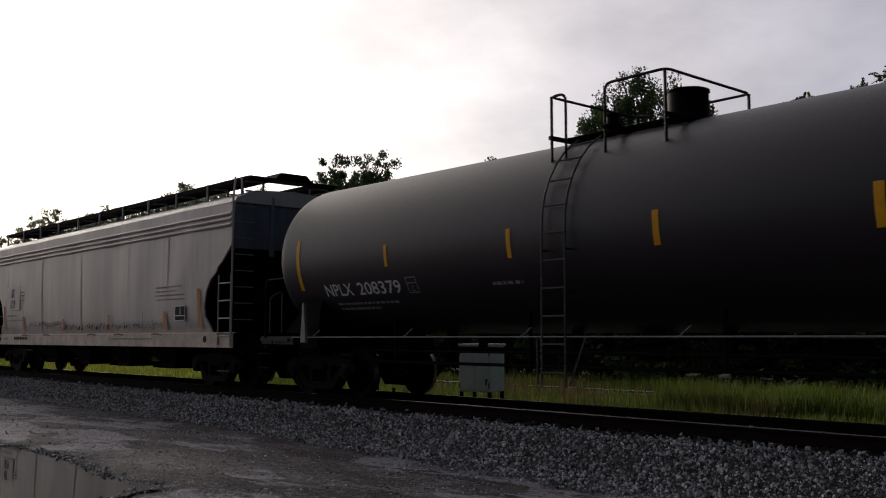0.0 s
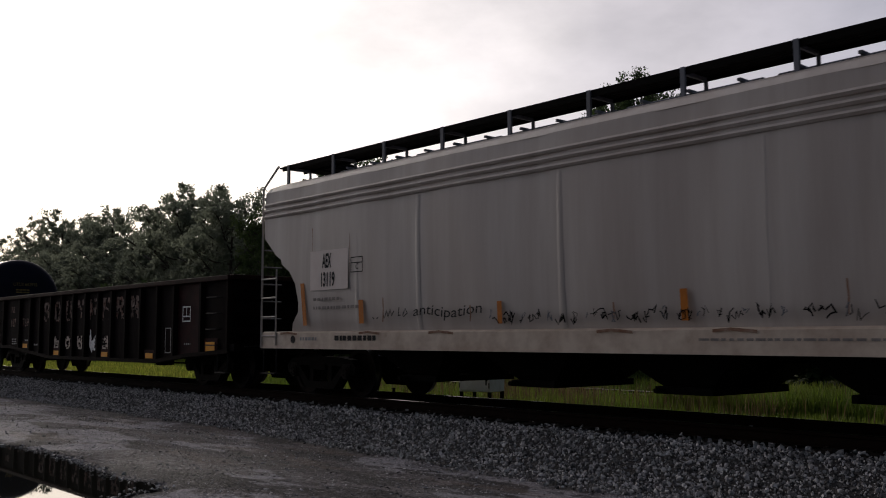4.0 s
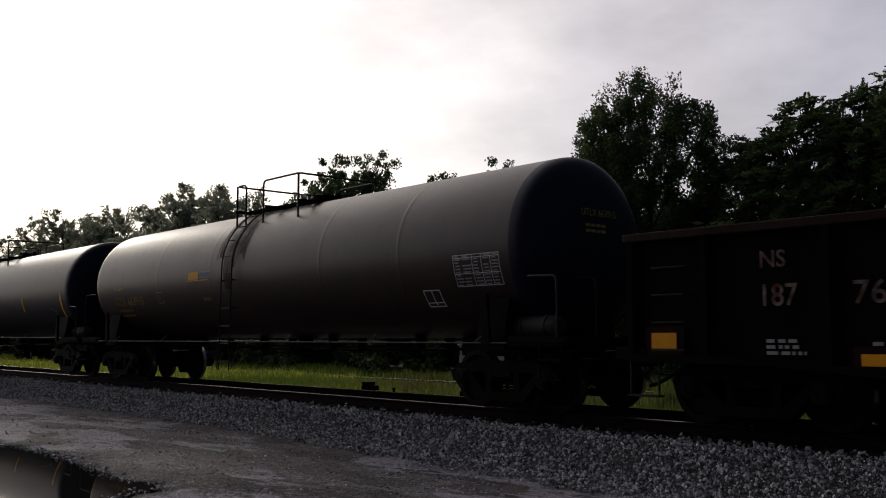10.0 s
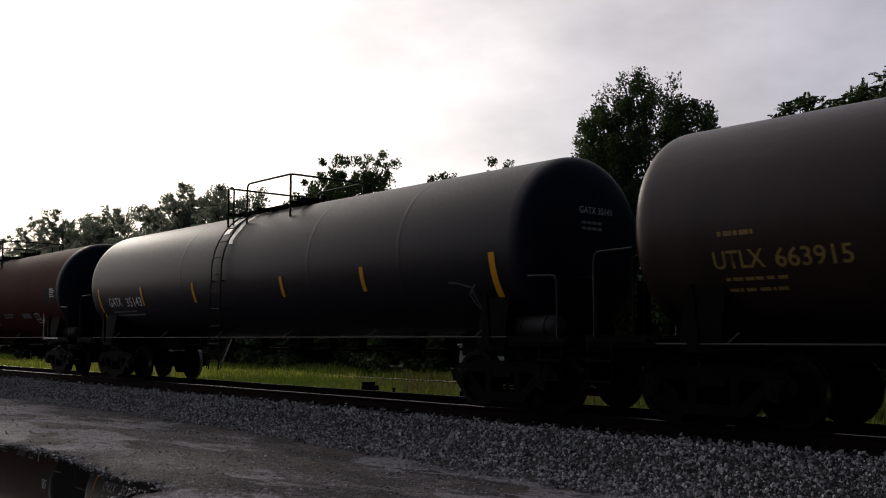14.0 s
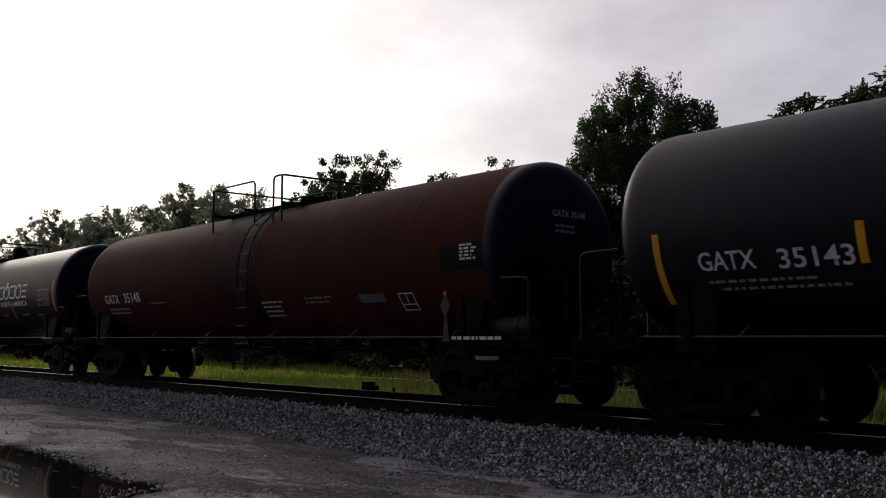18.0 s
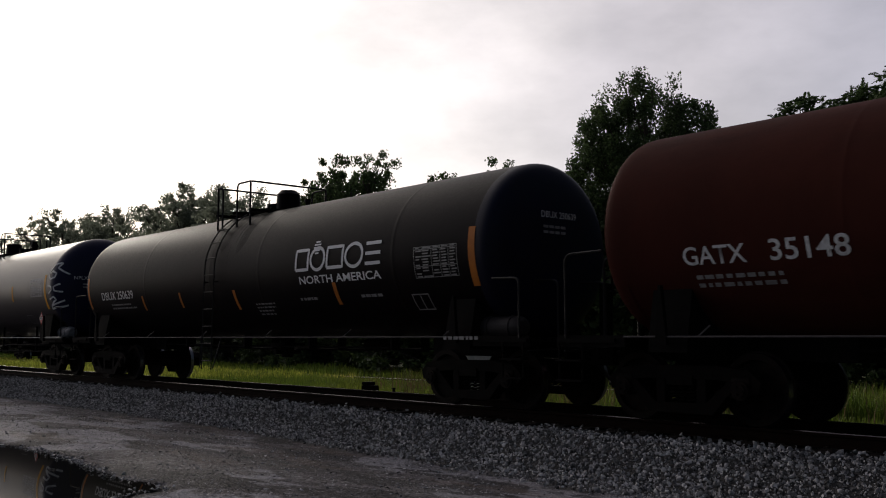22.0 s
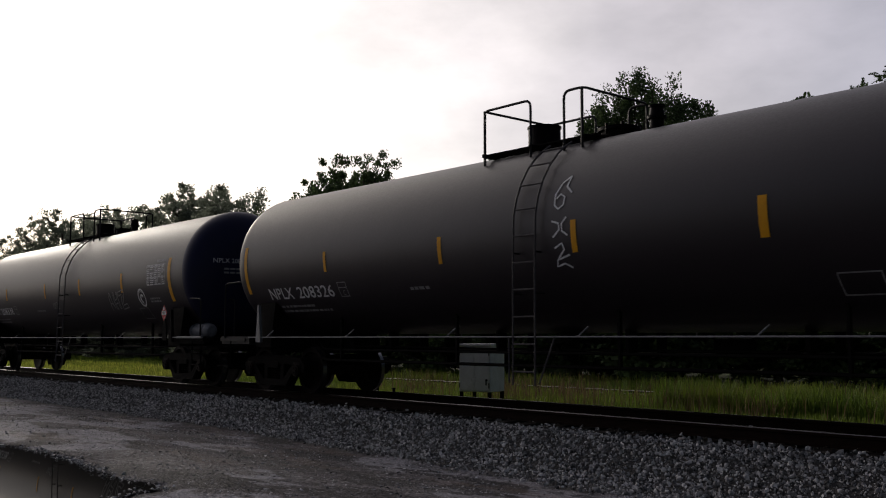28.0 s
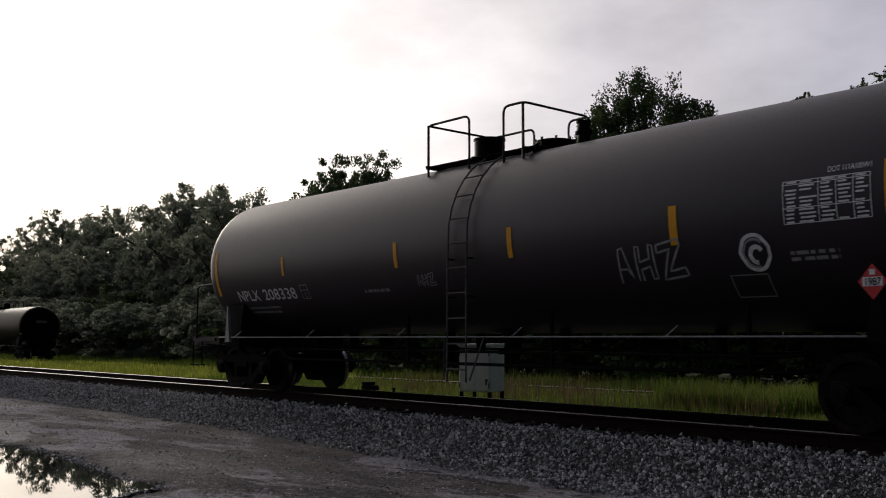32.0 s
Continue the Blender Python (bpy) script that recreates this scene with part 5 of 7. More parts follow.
def placard(car, dx=0.0):
    """A red diamond on its holder, beside the bolster."""
    bm = plate(0.28, 0.28, 1, 1)
    for v in bm.verts:
        x, z = v.co.x - 0.14, v.co.z - 0.14
        v.co = Vector(((x - z) * 0.58 + 6.835 + dx, -1.475, (x + z) * 0.70 + 1.707))
    part("placard", bm, M_RED, car, "red diamond hazard placard reading 1987")
    flat = Skin(flat=-1.476)
    part("placard_panel", flat.lay(plate(0.22, 0.10, 1, 1), 6.725 + dx, 1.657, 0.004), M_WHITE, car, "white band on the placard")
    bm = letters("1987", 0.085 / 0.72, 1.0, 0.008)
    w = max(v.co.x for v in bm.verts)
    for v in bm.verts:
        v.co.x *= 0.19 / w
    part("placard_number", flat.lay(bm, 6.74 + dx, 1.666, 0.008), M_UNDER, car, "black number 1987")
    part("placard_symbol", flat.lay(plate(0.06, 0.06, 1, 1), 6.805 + dx, 1.78, 0.006), M_WHITE, car, "small white flame mark")
    bm = bmesh.new()
    extrude_poly(bm, [(6.74 + dx, 1.05), (6.98 + dx, 1.05), (6.90 + dx, 1.56), (6.80 + dx, 1.56)], "y", -1.47, -1.44)
    part("placard_holder", bm, M_UNDER, car)


placard(c8, 0.22)
placard(c9)

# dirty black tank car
c4, k4 = tank_car("dusty black tank car with a black spill and a yellow-white decal", -61.43, M_DUSTY, 2.55, 1.45, ext=0.33, half=7.66, head=0.46, knuckle=3.6, head_shade=M_HEADSHADE, walk_z=1.03, ladder_x=-0.82, rail=(-1.36, -0.95, -0.22, 1.18, 1.0, 4.50), manway=0.72, valve=1.15, seams=(-4.4, -1.75, 2.6, 5.0), stain=((-1.45, -0.25, -8, False),))
stencil(c4, k4, "UTLX", -7.12, 1.95, 0.70, 0.22, M_OLDYELLOW)
stencil(c4, k4, "663915", -6.29, 1.94, 0.95, 0.22, M_OLDYELLOW)
bars(c4, k4, -7.00, 2.34, 0.8, 1, 0.06, 0.1, M_OLDYELLOW, 31)
bars(c4, k4, -7.0, 1.80, 1.3, 2, 0.04, 0.13, M_OLDYELLOW, 32)
outline(c4, k4, -4.51, 1.95, 0.31, 0.27, 0.018, M_FADED, ((0.5, 0.25, 0.5, 0.75),), "class_box", "small faded lined box")
for z0, h, x0, wd, mt in ((2.44, 0.17, -2.78, 0.50, M_YELLOW), (2.46, 0.15, -2.24, 0.56, M_FADED), (2.48, 0.10, -2.21, 0.48, M_BLUE), (2.405, 0.02, -2.80, 1.0, M_YELLOW)):
    part("decal", k4.lay(plate(wd, h, 4, 4), x0, z0, 0.006 if mt is not M_BLUE else 0.009, 0.2), mt, c4, "yellow and pale blue slanted decal")
bars(c4, k4, -2.15, 1.95, 0.35, 1, 0.07, 0.1, M_OLDYELLOW, 33)
data_panel(c4, k4, 6.40, 1.92, 1.05, 0.50, 6, 3, 4)
outline(c4, k4, 5.50, 1.62, 0.42, 0.28, 0.018, M_WHITE, ((0.5, 0.0, 0.5, 1.0), (0, 0.25, 1, 0.25)))
part("head_mark", on_head(end_letters("UTLX 663915", 0.85, 0.12), -0.30, 3.02), M_OLDYELLOW, c4)
tagged(part("small_print", on_head(end_bars(0.5), -0.2, 2.85), M_OLDYELLOW, c4, "unreadable marks on the tank head"), kind="stuff")

# blue-black tank car with a bare band at the ladder
c5, k5 = tank_car("blue-black tank car with yellow stripes and a pale worn band", -79.68, M_BLUEBLACK, 2.55, 1.45, ext=0.72, half=7.66, head=0.46, knuckle=3.6, head_shade=M_HEADSHADE, ladder_x=-1.28, rail=(-1.87, -1.60, -1.00, 0.80, 0.95, 4.53), manway=0.05, valve=0.6, seams=(-3.2, 2.2, 5.0))
for a, b, low in ((-1.66, -1.42, 34), (-1.15, -0.98, 22)):
    bm = bmesh.new()
    g = [[bm.verts.new((x + 0.02 * math.sin(d * 0.35), -1.458 * math.cos(radians(d)), 2.55 + 1.458 * math.sin(radians(d)))) for x in (a, b)] for d in range(88, low, -3)]
    for p, q in zip(g, g[1:]):
        bm.faces.new((p[0], p[1], q[1], q[0]))
    part("worn_band", bm, M_BARE, c5, "pale bare band beside the ladder", smooth=True)
bm = bmesh.new()
pipe(bm, [(-0.66, -1.46, 1.08), (-0.98, -1.52, 0.52)], 0.018, 6)
part("ladder_stay", bm, M_BARE, c5, "pale slanting stay under the ladder", smooth=True)
stencil(c5, k5, "GATX", -7.49, 1.94, 0.80, 0.23)
stencil(c5, k5, "35143", -6.42, 1.92, 0.94, 0.23)
bars(c5, k5, -7.4, 1.78, 1.9, 2, 0.035, 0.09, M_FADED, 41)
for x, z0, z1, w in ((-8.07, 1.54, 2.44, 0.10), (-5.38, 1.92, 2.38, 0.10), (-2.60, 1.92, 2.38, 0.10), (1.20, 1.93, 2.34, 0.10), (3.92, 1.94, 2.38, 0.11), (7.28, 1.52, 2.42, 0.13)):
    tape(c5, k5, x, z0, z1, w)
scrawl(c5, k5, [(0, 0.3), (0.2, 0.28), (0.5, 0.2), (0.52, -0.3), (0.4, 0.1), (0.6, 0.25)], 6.2, 1.7, 0.03, M_HOPEND, label="dull grey rubbed patch")
part("head_mark", on_head(end_letters("GATX 35143", 0.8, 0.11), -0.35, 3.05), M_WHITE, c5)
tagged(part("small_print", on_head(end_bars(0.5), -0.3, 2.88), M_FADED, c5, "unreadable marks on the tank head"), kind="stuff")

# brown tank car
c6, k6 = tank_car("oxide brown tank car with black spill stains below the hatch", -98.64, M_BROWN, 2.55, 1.45, ext=0.45, half=7.66, head=0.46, knuckle=3.6, head_shade=M_HEADSHADE, ladder_x=0.42, rail=(-1.83, 0.06, 0.83, 1.18, 1.05, 4.53), manway=0.85, valve=1.75, seams=(-5.0, -2.2, 3.2, 5.8), stain=((0.02, 0.78, -62, False), (-1.5, 0.6, -25, True)))
stencil(c6, k6, "GATX", -7.14, 2.02, 0.90, 0.23)
stencil(c6, k6, "35148", -5.95, 2.02, 1.0, 0.25)
bars(c6, k6, -7.0, 1.84, 1.7, 2, 0.05, 0.10, M_FADED, 51)
bars(c6, k6, -4.45, 1.95, 0.9, 1, 0.03, 0.08, M_FADED, 52)
bars(c6, k6, 0.78, 1.82, 0.95, 4, 0.035, 0.09, M_WHITE, 53)
bars(c6, k6, 2.42, 1.86, 0.95, 2, 0.035, 0.08, M_FADED, 54)
part("paint_patch", k6.lay(plate(0.75, 0.15, 1, 3), 4.22, 1.74), M_HOPEND, c6, "faded pinkish-grey strip")
outline(c6, k6, 5.36, 1.58, 0.40, 0.30, 0.02, M_WHITE, ((0.5, 0.35, 0.5, 1), (0, 0.35, 1, 0.35)))
part("paint_patch", k6.lay(plate(1.0, 0.42, 4, 6), 6.62, 2.18, 0.004), M_STAINPATCH, c6, "black painted rectangle behind small print")
bars(c6, k6, 7.12, 2.56, 0.45, 5, 0.035, 0.055, M_WHITE, 55)
low_edge = Skin(flat=-1.50)
bm = bmesh.new()
extrude_poly(bm, [(6.80, 1.42), (6.92, 1.62), (6.80, 1.82), (6.68, 1.62)], "y", -1.47, -1.45)
extrude_poly(bm, [(6.74, 1.05), (6.90, 1.05), (6.84, 1.45), (6.78, 1.45)], "y", -1.47, -1.45)
part("placard_holder", bm, M_DRUM, c6, "dark empty diamond placard holder")
part("holder_tip", Skin(flat=-1.472).lay(plate(0.07, 0.06, 1, 1), 6.765, 1.79, 0.004), M_RED, c6, "small red mark")
bars(c6, low_edge, 7.0, 1.08, 1.15, 1, 0.05, 0.08, M_WHITE, 56)
part("head_mark", on_head(end_letters("GATX 35148", 0.8, 0.11), -0.35, 3.05), M_WHITE, c6)
tagged(part("small_print", on_head(end_bars(0.5), -0.3, 2.88), M_FADED, c6, "unreadable marks on the tank head"), kind="stuff")

# black tank car with a big white emblem
c7, k7 = tank_car("black tank car with a large white emblem and orange stripes", -117.24, M_BLACK, 2.55, 1.45, ext=0.30, half=7.66, head=0.46, knuckle=3.6, head_shade=M_HEADSHADE, ladder_x=-0.85, rail=(-1.50, -1.26, -0.60, 0.0, 1.0, 4.57), dome=(-0.05, 0.29, 0.36, True), manway=-0.35, valve=0.75, seams=(-4.4, -1.0, 1.1, 5.6), stain=((-1.2, 0.4, 12, True),))
stencil(c7, k7, "DBUX 250639", -7.14, 2.12, 2.02, 0.21)
bars(c7, k7, -6.6, 1.96, 1.5, 2, 0.04, 0.09, M_FADED, 61)
EMBLEM = ((0.42, "block"), (0.46, "ring"), (0.50, "block"), (0.52, "ring"), (0.44, "bars"))
x = 2.56
for w, form in EMBLEM:
    if form == "ring":
        oval = [(w / 2 + w / 2 * math.cos(a), 0.21 + 0.21 * math.sin(a)) for a in [k * math.pi / 14 for k in range(29)]]
        scrawl(c7, k7, [(u + 0.08 * v, v) for u, v in oval], x, 2.40, 0.062, M_BRIGHT, "emblem_ring", "bold white emblem ring")
    elif form == "block":
        scrawl(c7, k7, [(0.0, 0.02), (w, 0.02), (w + 0.03, 0.40), (0.03, 0.40), (0.0, 0.02)], x, 2.40, 0.062, M_BRIGHT, "emblem_block", "bold white emblem outline")
    else:
        for v in (0.03, 0.21, 0.39):
            scrawl(c7, k7, [(0.08 * v, v), (w + 0.08 * v, v)], x, 2.40, 0.062, M_BRIGHT, "emblem_bar", "bold white emblem bar")
    x += w + 0.09
for k in range(5):
    wd = (0.12, 0.20, 0.24, 0.22, 0.14)[k]
    part("emblem_bar", k7.lay(plate(wd, 0.032, 1, 1), 3.29 - wd / 2, 2.70 + k * 0.055, 0.016), M_BRIGHT, c7, "striped oval of the emblem")
stencil(c7, k7, "NORTH AMERICA", 2.62, 2.15, 2.62, 0.15, M_BRIGHT, bold=0.016)
for x, z0, z1, w in ((-7.98, 1.9, 2.75, 0.10), (-4.60, 1.80, 2.16, 0.09), (-2.55, 1.82, 2.17, 0.09), (0.01, 1.72, 2.14, 0.10), (3.77, 1.73, 2.14, 0.11), (7.60, 1.92, 2.86, 0.15)):
    tape(c7, k7, x, z0, z1, w, M_ORANGE, name="reflector", label="orange reflective stripe")
data_panel(c7, k7, 6.18, 2.10, 1.08, 0.52, 7, 4, 5, M_FADED)
outline(c7, k7, 5.92, 1.58, 0.44, 0.27, 0.02, M_FADED, ((0.5, 0.0, 0.5, 1.0),))
bars(c7, k7, 0.74, 1.80, 0.8, 4, 0.03, 0.07, M_FADED, 62)
bars(c7, k7, 2.5, 1.84, 0.8, 1, 0.05, 0.08, M_FADED, 63)
bars(c7, k7, 4.5, 1.84, 0.8, 1, 0.05, 0.08, M_FADED, 64)
bars(c7, low_edge, 7.0, 1.08, 1.05, 1, 0.05, 0.08, M_FADED, 65)
part("head_mark", on_head(end_letters("DBUX 250639", 0.85, 0.11), -0.40, 3.05), M_WHITE, c7)
tagged(part("small_print", on_head(end_bars(0.55), -0.35, 2.88), M_FADED, c7, "unreadable marks on the tank head"), kind="stuff")


# ---- ground, track bed, lot and puddle ----
def height(x, y):
    """The ground's height: a lot in front, the ballast bed, the grass strip behind falling a little away."""
    toe = -2.7 - 0.45 * max(0.0, min(1.0, (x + 16) / 11)) + 0.25 * noise.noise((x * 0.25, 3.1, 0))
    if y < toe:
        f = max(0.0, min(1.0, (toe - y) / 3.6))
        z = -0.55 - 0.03 * min(1.0, toe - y) + 0.225 * f * f * (3 - 2 * f)
    elif y < -1.45:
        f = (y - toe) / (-1.45 - toe)
        z = -0.55 + 0.34 * f * f * (3 - 2 * f) if f < 1 else -0.21
    elif y < 1.45:
        z = -0.21
    elif y < 2.9:
        f = (y - 1.45) / 1.45
        z = -0.21 - 0.24 * f * f * (3 - 2 * f)
    else:
        z = -0.45 - 0.30 * min(1.0, (y - 2.9) / 14)
    amp = 0.02 if y < -1.4 else 0.05 if y > 3 else 0.008
    return z + amp * noise.noise((x * 0.8, y * 0.8, 0.0)) + 0.35 * amp * noise.noise((x * 3.1, y * 3.1, 5.0))


PUDDLE = [(-20.05, -7.87), (-17.0, -7.39), (-14.12, -7.43), (-12.9, -7.26), (-11.77, -7.31), (-10.81, -7.38), (-10.11, -7.47), (-9.4, -7.43), (-8.92, -7.5), (-9.02, -7.70), (-8.85, -7.93), (-8.70, -8.2), (-8.28, -8.65), (-8.11, -9.52), (-9.15, -10.4), (-12.2, -10.92), (-16.56, -10.57), (-20.48, -9.52)]


def puddle_edge():
    out = []
    for (ax, ay), (bx, by) in zip(PUDDLE, PUDDLE[1:] + PUDDLE[:1]):
        n = max(2, int(math.hypot(bx - ax, by - ay) / 0.07))
        for k in range(n):
            x, y = ax + (bx - ax) * k / n, ay + (by - ay) * k / n
            out.append((x + 0.10 * noise.noise((x * 2.2, y * 2.2, 1)) + 0.05 * noise.noise((x * 7, y * 7, 2)), y + 0.07 * noise.noise((x * 2.2, y * 2.2, 7)) + 0.045 * noise.noise((x * 7, y * 7, 9))))
    return out


def inside(x, y, poly):
    hit = False
    for (ax, ay), (bx, by) in zip(poly, poly[1:] + poly[:1]):
        if (ay > y) != (by > y) and x < (bx - ax) * (y - ay) / (by - ay) + ax:
            hit = not hit
    return hit


WATER = -0.36
rim = puddle_edge()


def ground_material():
    m = bpy.data.materials.new("lot_gravel_and_soil")
    m.use_nodes = True
    nt = m.node_tree
    N, L = nt.nodes.new, nt.links.new
    b = nt.nodes["Principled BSDF"]
    co = N("ShaderNodeTexCoord")
    sep = N("ShaderNodeSeparateXYZ")
    L(co.outputs["Object"], sep.inputs[0])

    def tex(scale, detail=6.0, stretch=(1, 1, 1), rough=0.6):
        mp = N("ShaderNodeMapping")
        mp.inputs["Scale"].default_value = stretch
        L(co.outputs["Object"], mp.inputs["Vector"])
        n = N("ShaderNodeTexNoise")
        n.inputs["Scale"].default_value, n.inputs["Detail"].default_value, n.inputs["Roughness"].default_value = scale, detail, rough
        L(mp.outputs["Vector"], n.inputs["Vector"])
        return n.outputs["Fac"]

    def rng(src, a, z, lo=0.0, hi=1.0):
        r = N("ShaderNodeMapRange")
        r.inputs["From Min"].default_value, r.inputs["From Max"].default_value = a, z
        r.inputs["To Min"].default_value, r.inputs["To Max"].default_value = lo, hi
        L(src, r.inputs["Value"])
        return r.outputs["Result"]

    def mix(f, a, c):
        x = N("ShaderNodeMix")
        x.data_type = "RGBA"
        L(f, x.inputs["Factor"])
        for key, v in (("A", a), ("B", c)):
            if isinstance(v, tuple):
                x.inputs[key].default_value = (*v, 1)
            else:
                L(v, x.inputs[key])
        return x.outputs["Result"]

    def math_node(op, a, c):
        x = N("ShaderNodeMath")
        x.operation = op
        for i, v in enumerate((a, c)):
            if isinstance(v, (int, float)):
                x.inputs[i].default_value = v
            else:
                L(v, x.inputs[i])
        return x.outputs[0]
    grit = tex(38, 3)

    def pebbles(scale, lo, hi, stretch=(1, 1, 1)):
        v = N("ShaderNodeTexVoronoi")
        v.inputs["Scale"].default_value = scale
        L(co.outputs["Object"], v.inputs["Vector"])
        bw = N("ShaderNodeRGBToBW")
        L(v.outputs["Color"], bw.inputs[0])
        return mix(rng(bw.outputs[0], 0.15, 0.85), lo, hi), v.outputs["Distance"]
    coarse, dist = pebbles(27, (0.018, 0.016, 0.017), (0.235, 0.216, 0.236))
    fine, _ = pebbles(52, (0.032, 0.029, 0.031), (0.160, 0.146, 0.160))
    asphalt = mix(rng(tex(1.1, 6, (0.6, 1.2, 1)), 0.42, 0.6), fine, coarse)
    patch = rng(tex(1.0, 7, (0.75, 1.3, 1), 0.62), 0.49, 0.53)
    asphalt = mix(math_node("MULTIPLY", patch, 0.8), asphalt, mix(rng(grit, 0.35, 0.75), (0.015, 0.0145, 0.016), (0.072, 0.068, 0.076)))
    worn = rng(tex(0.55, 8, (0.75, 1.3, 1), 0.55), 0.55, 0.57)
    asphalt = mix(math_node("MULTIPLY", worn, 0.9), asphalt, mix(rng(grit, 0.3, 0.75), (0.205, 0.198, 0.222), (0.39, 0.378, 0.415)))
    earth = rng(tex(0.9, 6, (0.5, 1.5, 1)), 0.53, 0.64)
    asphalt = mix(math_node("MULTIPLY", earth, 0.3), asphalt, mix(rng(grit, 0.3, 0.7), (0.12, 0.085, 0.066), (0.31, 0.23, 0.185)))
    pits = rng(tex(4.5, 9, (0.7, 1.3, 1), 0.82), 0.50, 0.40)
    asphalt = mix(math_node("MULTIPLY", pits, 0.8), asphalt, (0.020, 0.017, 0.016))
    chips = rng(tex(9.0, 9, (0.9, 1.1, 1), 0.88), 0.55, 0.62)
    asphalt = mix(math_node("MULTIPLY", chips, 0.7), asphalt, (0.44, 0.43, 0.46))
    gravel = mix(rng(tex(28, 4), 0.35, 0.65), (0.028, 0.026, 0.025), (0.11, 0.105, 0.10))
    soil = mix(rng(tex(3.5, 6), 0.35, 0.68), (0.035, 0.05, 0.014), (0.085, 0.095, 0.03))
    dry = mix(rng(tex(9, 5), 0.35, 0.65), (0.20, 0.185, 0.14), (0.32, 0.30, 0.24))
    # where each begins, by the distance from the track, edges broken up
    yy = math_node("ADD", sep.outputs["Y"], rng(tex(1.6, 6), 0.3, 0.7, -0.7, 0.7))
    xx = rng(sep.outputs["X"], -16.0, -5.0, 0.0, -0.6)
    color = mix(rng(math_node("SUBTRACT", yy, xx), -3.2, -2.7), asphalt, gravel)
    color = mix(rng(yy, 2.0, 2.8), color, soil)
    color = mix(math_node("MULTIPLY", rng(yy, 11.6, 12.2), rng(yy, 13.6, 13.0)), color, dry)
    L(color, b.inputs["Base Color"])
    wet = rng(tex(0.7, 5, (0.6, 1.2, 1)), 0.40, 0.60, 0.72, 0.95)
    rough = math_node("MAXIMUM", wet, rng(yy, -3.6, -2.8, 0.0, 0.9))
    L(rough, b.inputs["Roughness"])
    b.inputs["Specular IOR Level"].default_value = 0.10
    h = math_node("ADD", math_node("MULTIPLY", grit, 0.5), math_node("MULTIPLY", tex(7, 5), 0.8))
    h = math_node("SUBTRACT", h, math_node("MULTIPLY", dist, 0.5))
    bp = N("ShaderNodeBump")
    bp.inputs["Strength"].default_value, bp.inputs["Distance"].default_value = 1.0, 0.05
    L(h, bp.inputs["Height"])
    L(bp.outputs["Normal"], b.inputs["Normal"])
    return m


M_GROUND = ground_material()


def spaced(stops):
    """Coordinates between stops of (value, step)."""
    out = []
    for (a, s), (b, _) in zip(stops, stops[1:]):
        n = max(1, round((b - a) / s))
        out += [a + (b - a) * k / n for k in range(n)]
    return out + [stops[-1][0]]


xs = spaced([(-2000, 400), (-400, 60), (-120, 6), (-50, 0.6), (-24, 0.2), (3, 1.0), (20, 20), (100, 200), (1500, 200)])
yl = spaced([(-1500, 300), (-300, 60), (-60, 8), (-12, 0.2), (-1.4, 0.35), (4, 1.0), (30, 8), (100, 60), (400, 400), (2000, 400)])
verts = []
for y in yl:
    for x in xs:
        z = height(x, y)
        if -24 < x < -7 and -11.6 < y < -6.4 and inside(x, y, rim):
            z -= 0.11
        verts.append((x, y, z))
nx = len(xs)
faces = [(j * nx + i, j * nx + i + 1, (j + 1) * nx + i + 1, (j + 1) * nx + i) for j in range(len(yl) - 1) for i in range(nx - 1)]
me = bpy.data.meshes.new("ground")
me.from_pydata(verts, [], faces)
for p in me.polygons:
    p.use_smooth = True
tagged(part("ground", me, M_GROUND), "cracked wet asphalt lot, gravel shoulder and grassy soil", "ground", kind="structure")

M_WATER = bpy.data.materials.new("puddle_water")
M_WATER.use_nodes = True
wb = M_WATER.node_tree.nodes["Principled BSDF"]
wb.inputs["Base Color"].default_value, wb.inputs["Roughness"].default_value, wb.inputs["IOR"].default_value = (0.012, 0.012, 0.010, 1), 0.015, 1.33
bm = bmesh.new()
f = bm.faces.new([bm.verts.new((x, y, WATER)) for x, y in rim])
bmesh.ops.triangulate(bm, faces=[f])
tagged(part("puddle", bm, M_WATER), "still rainwater puddle mirroring sky and trees", "puddle", kind="structure")


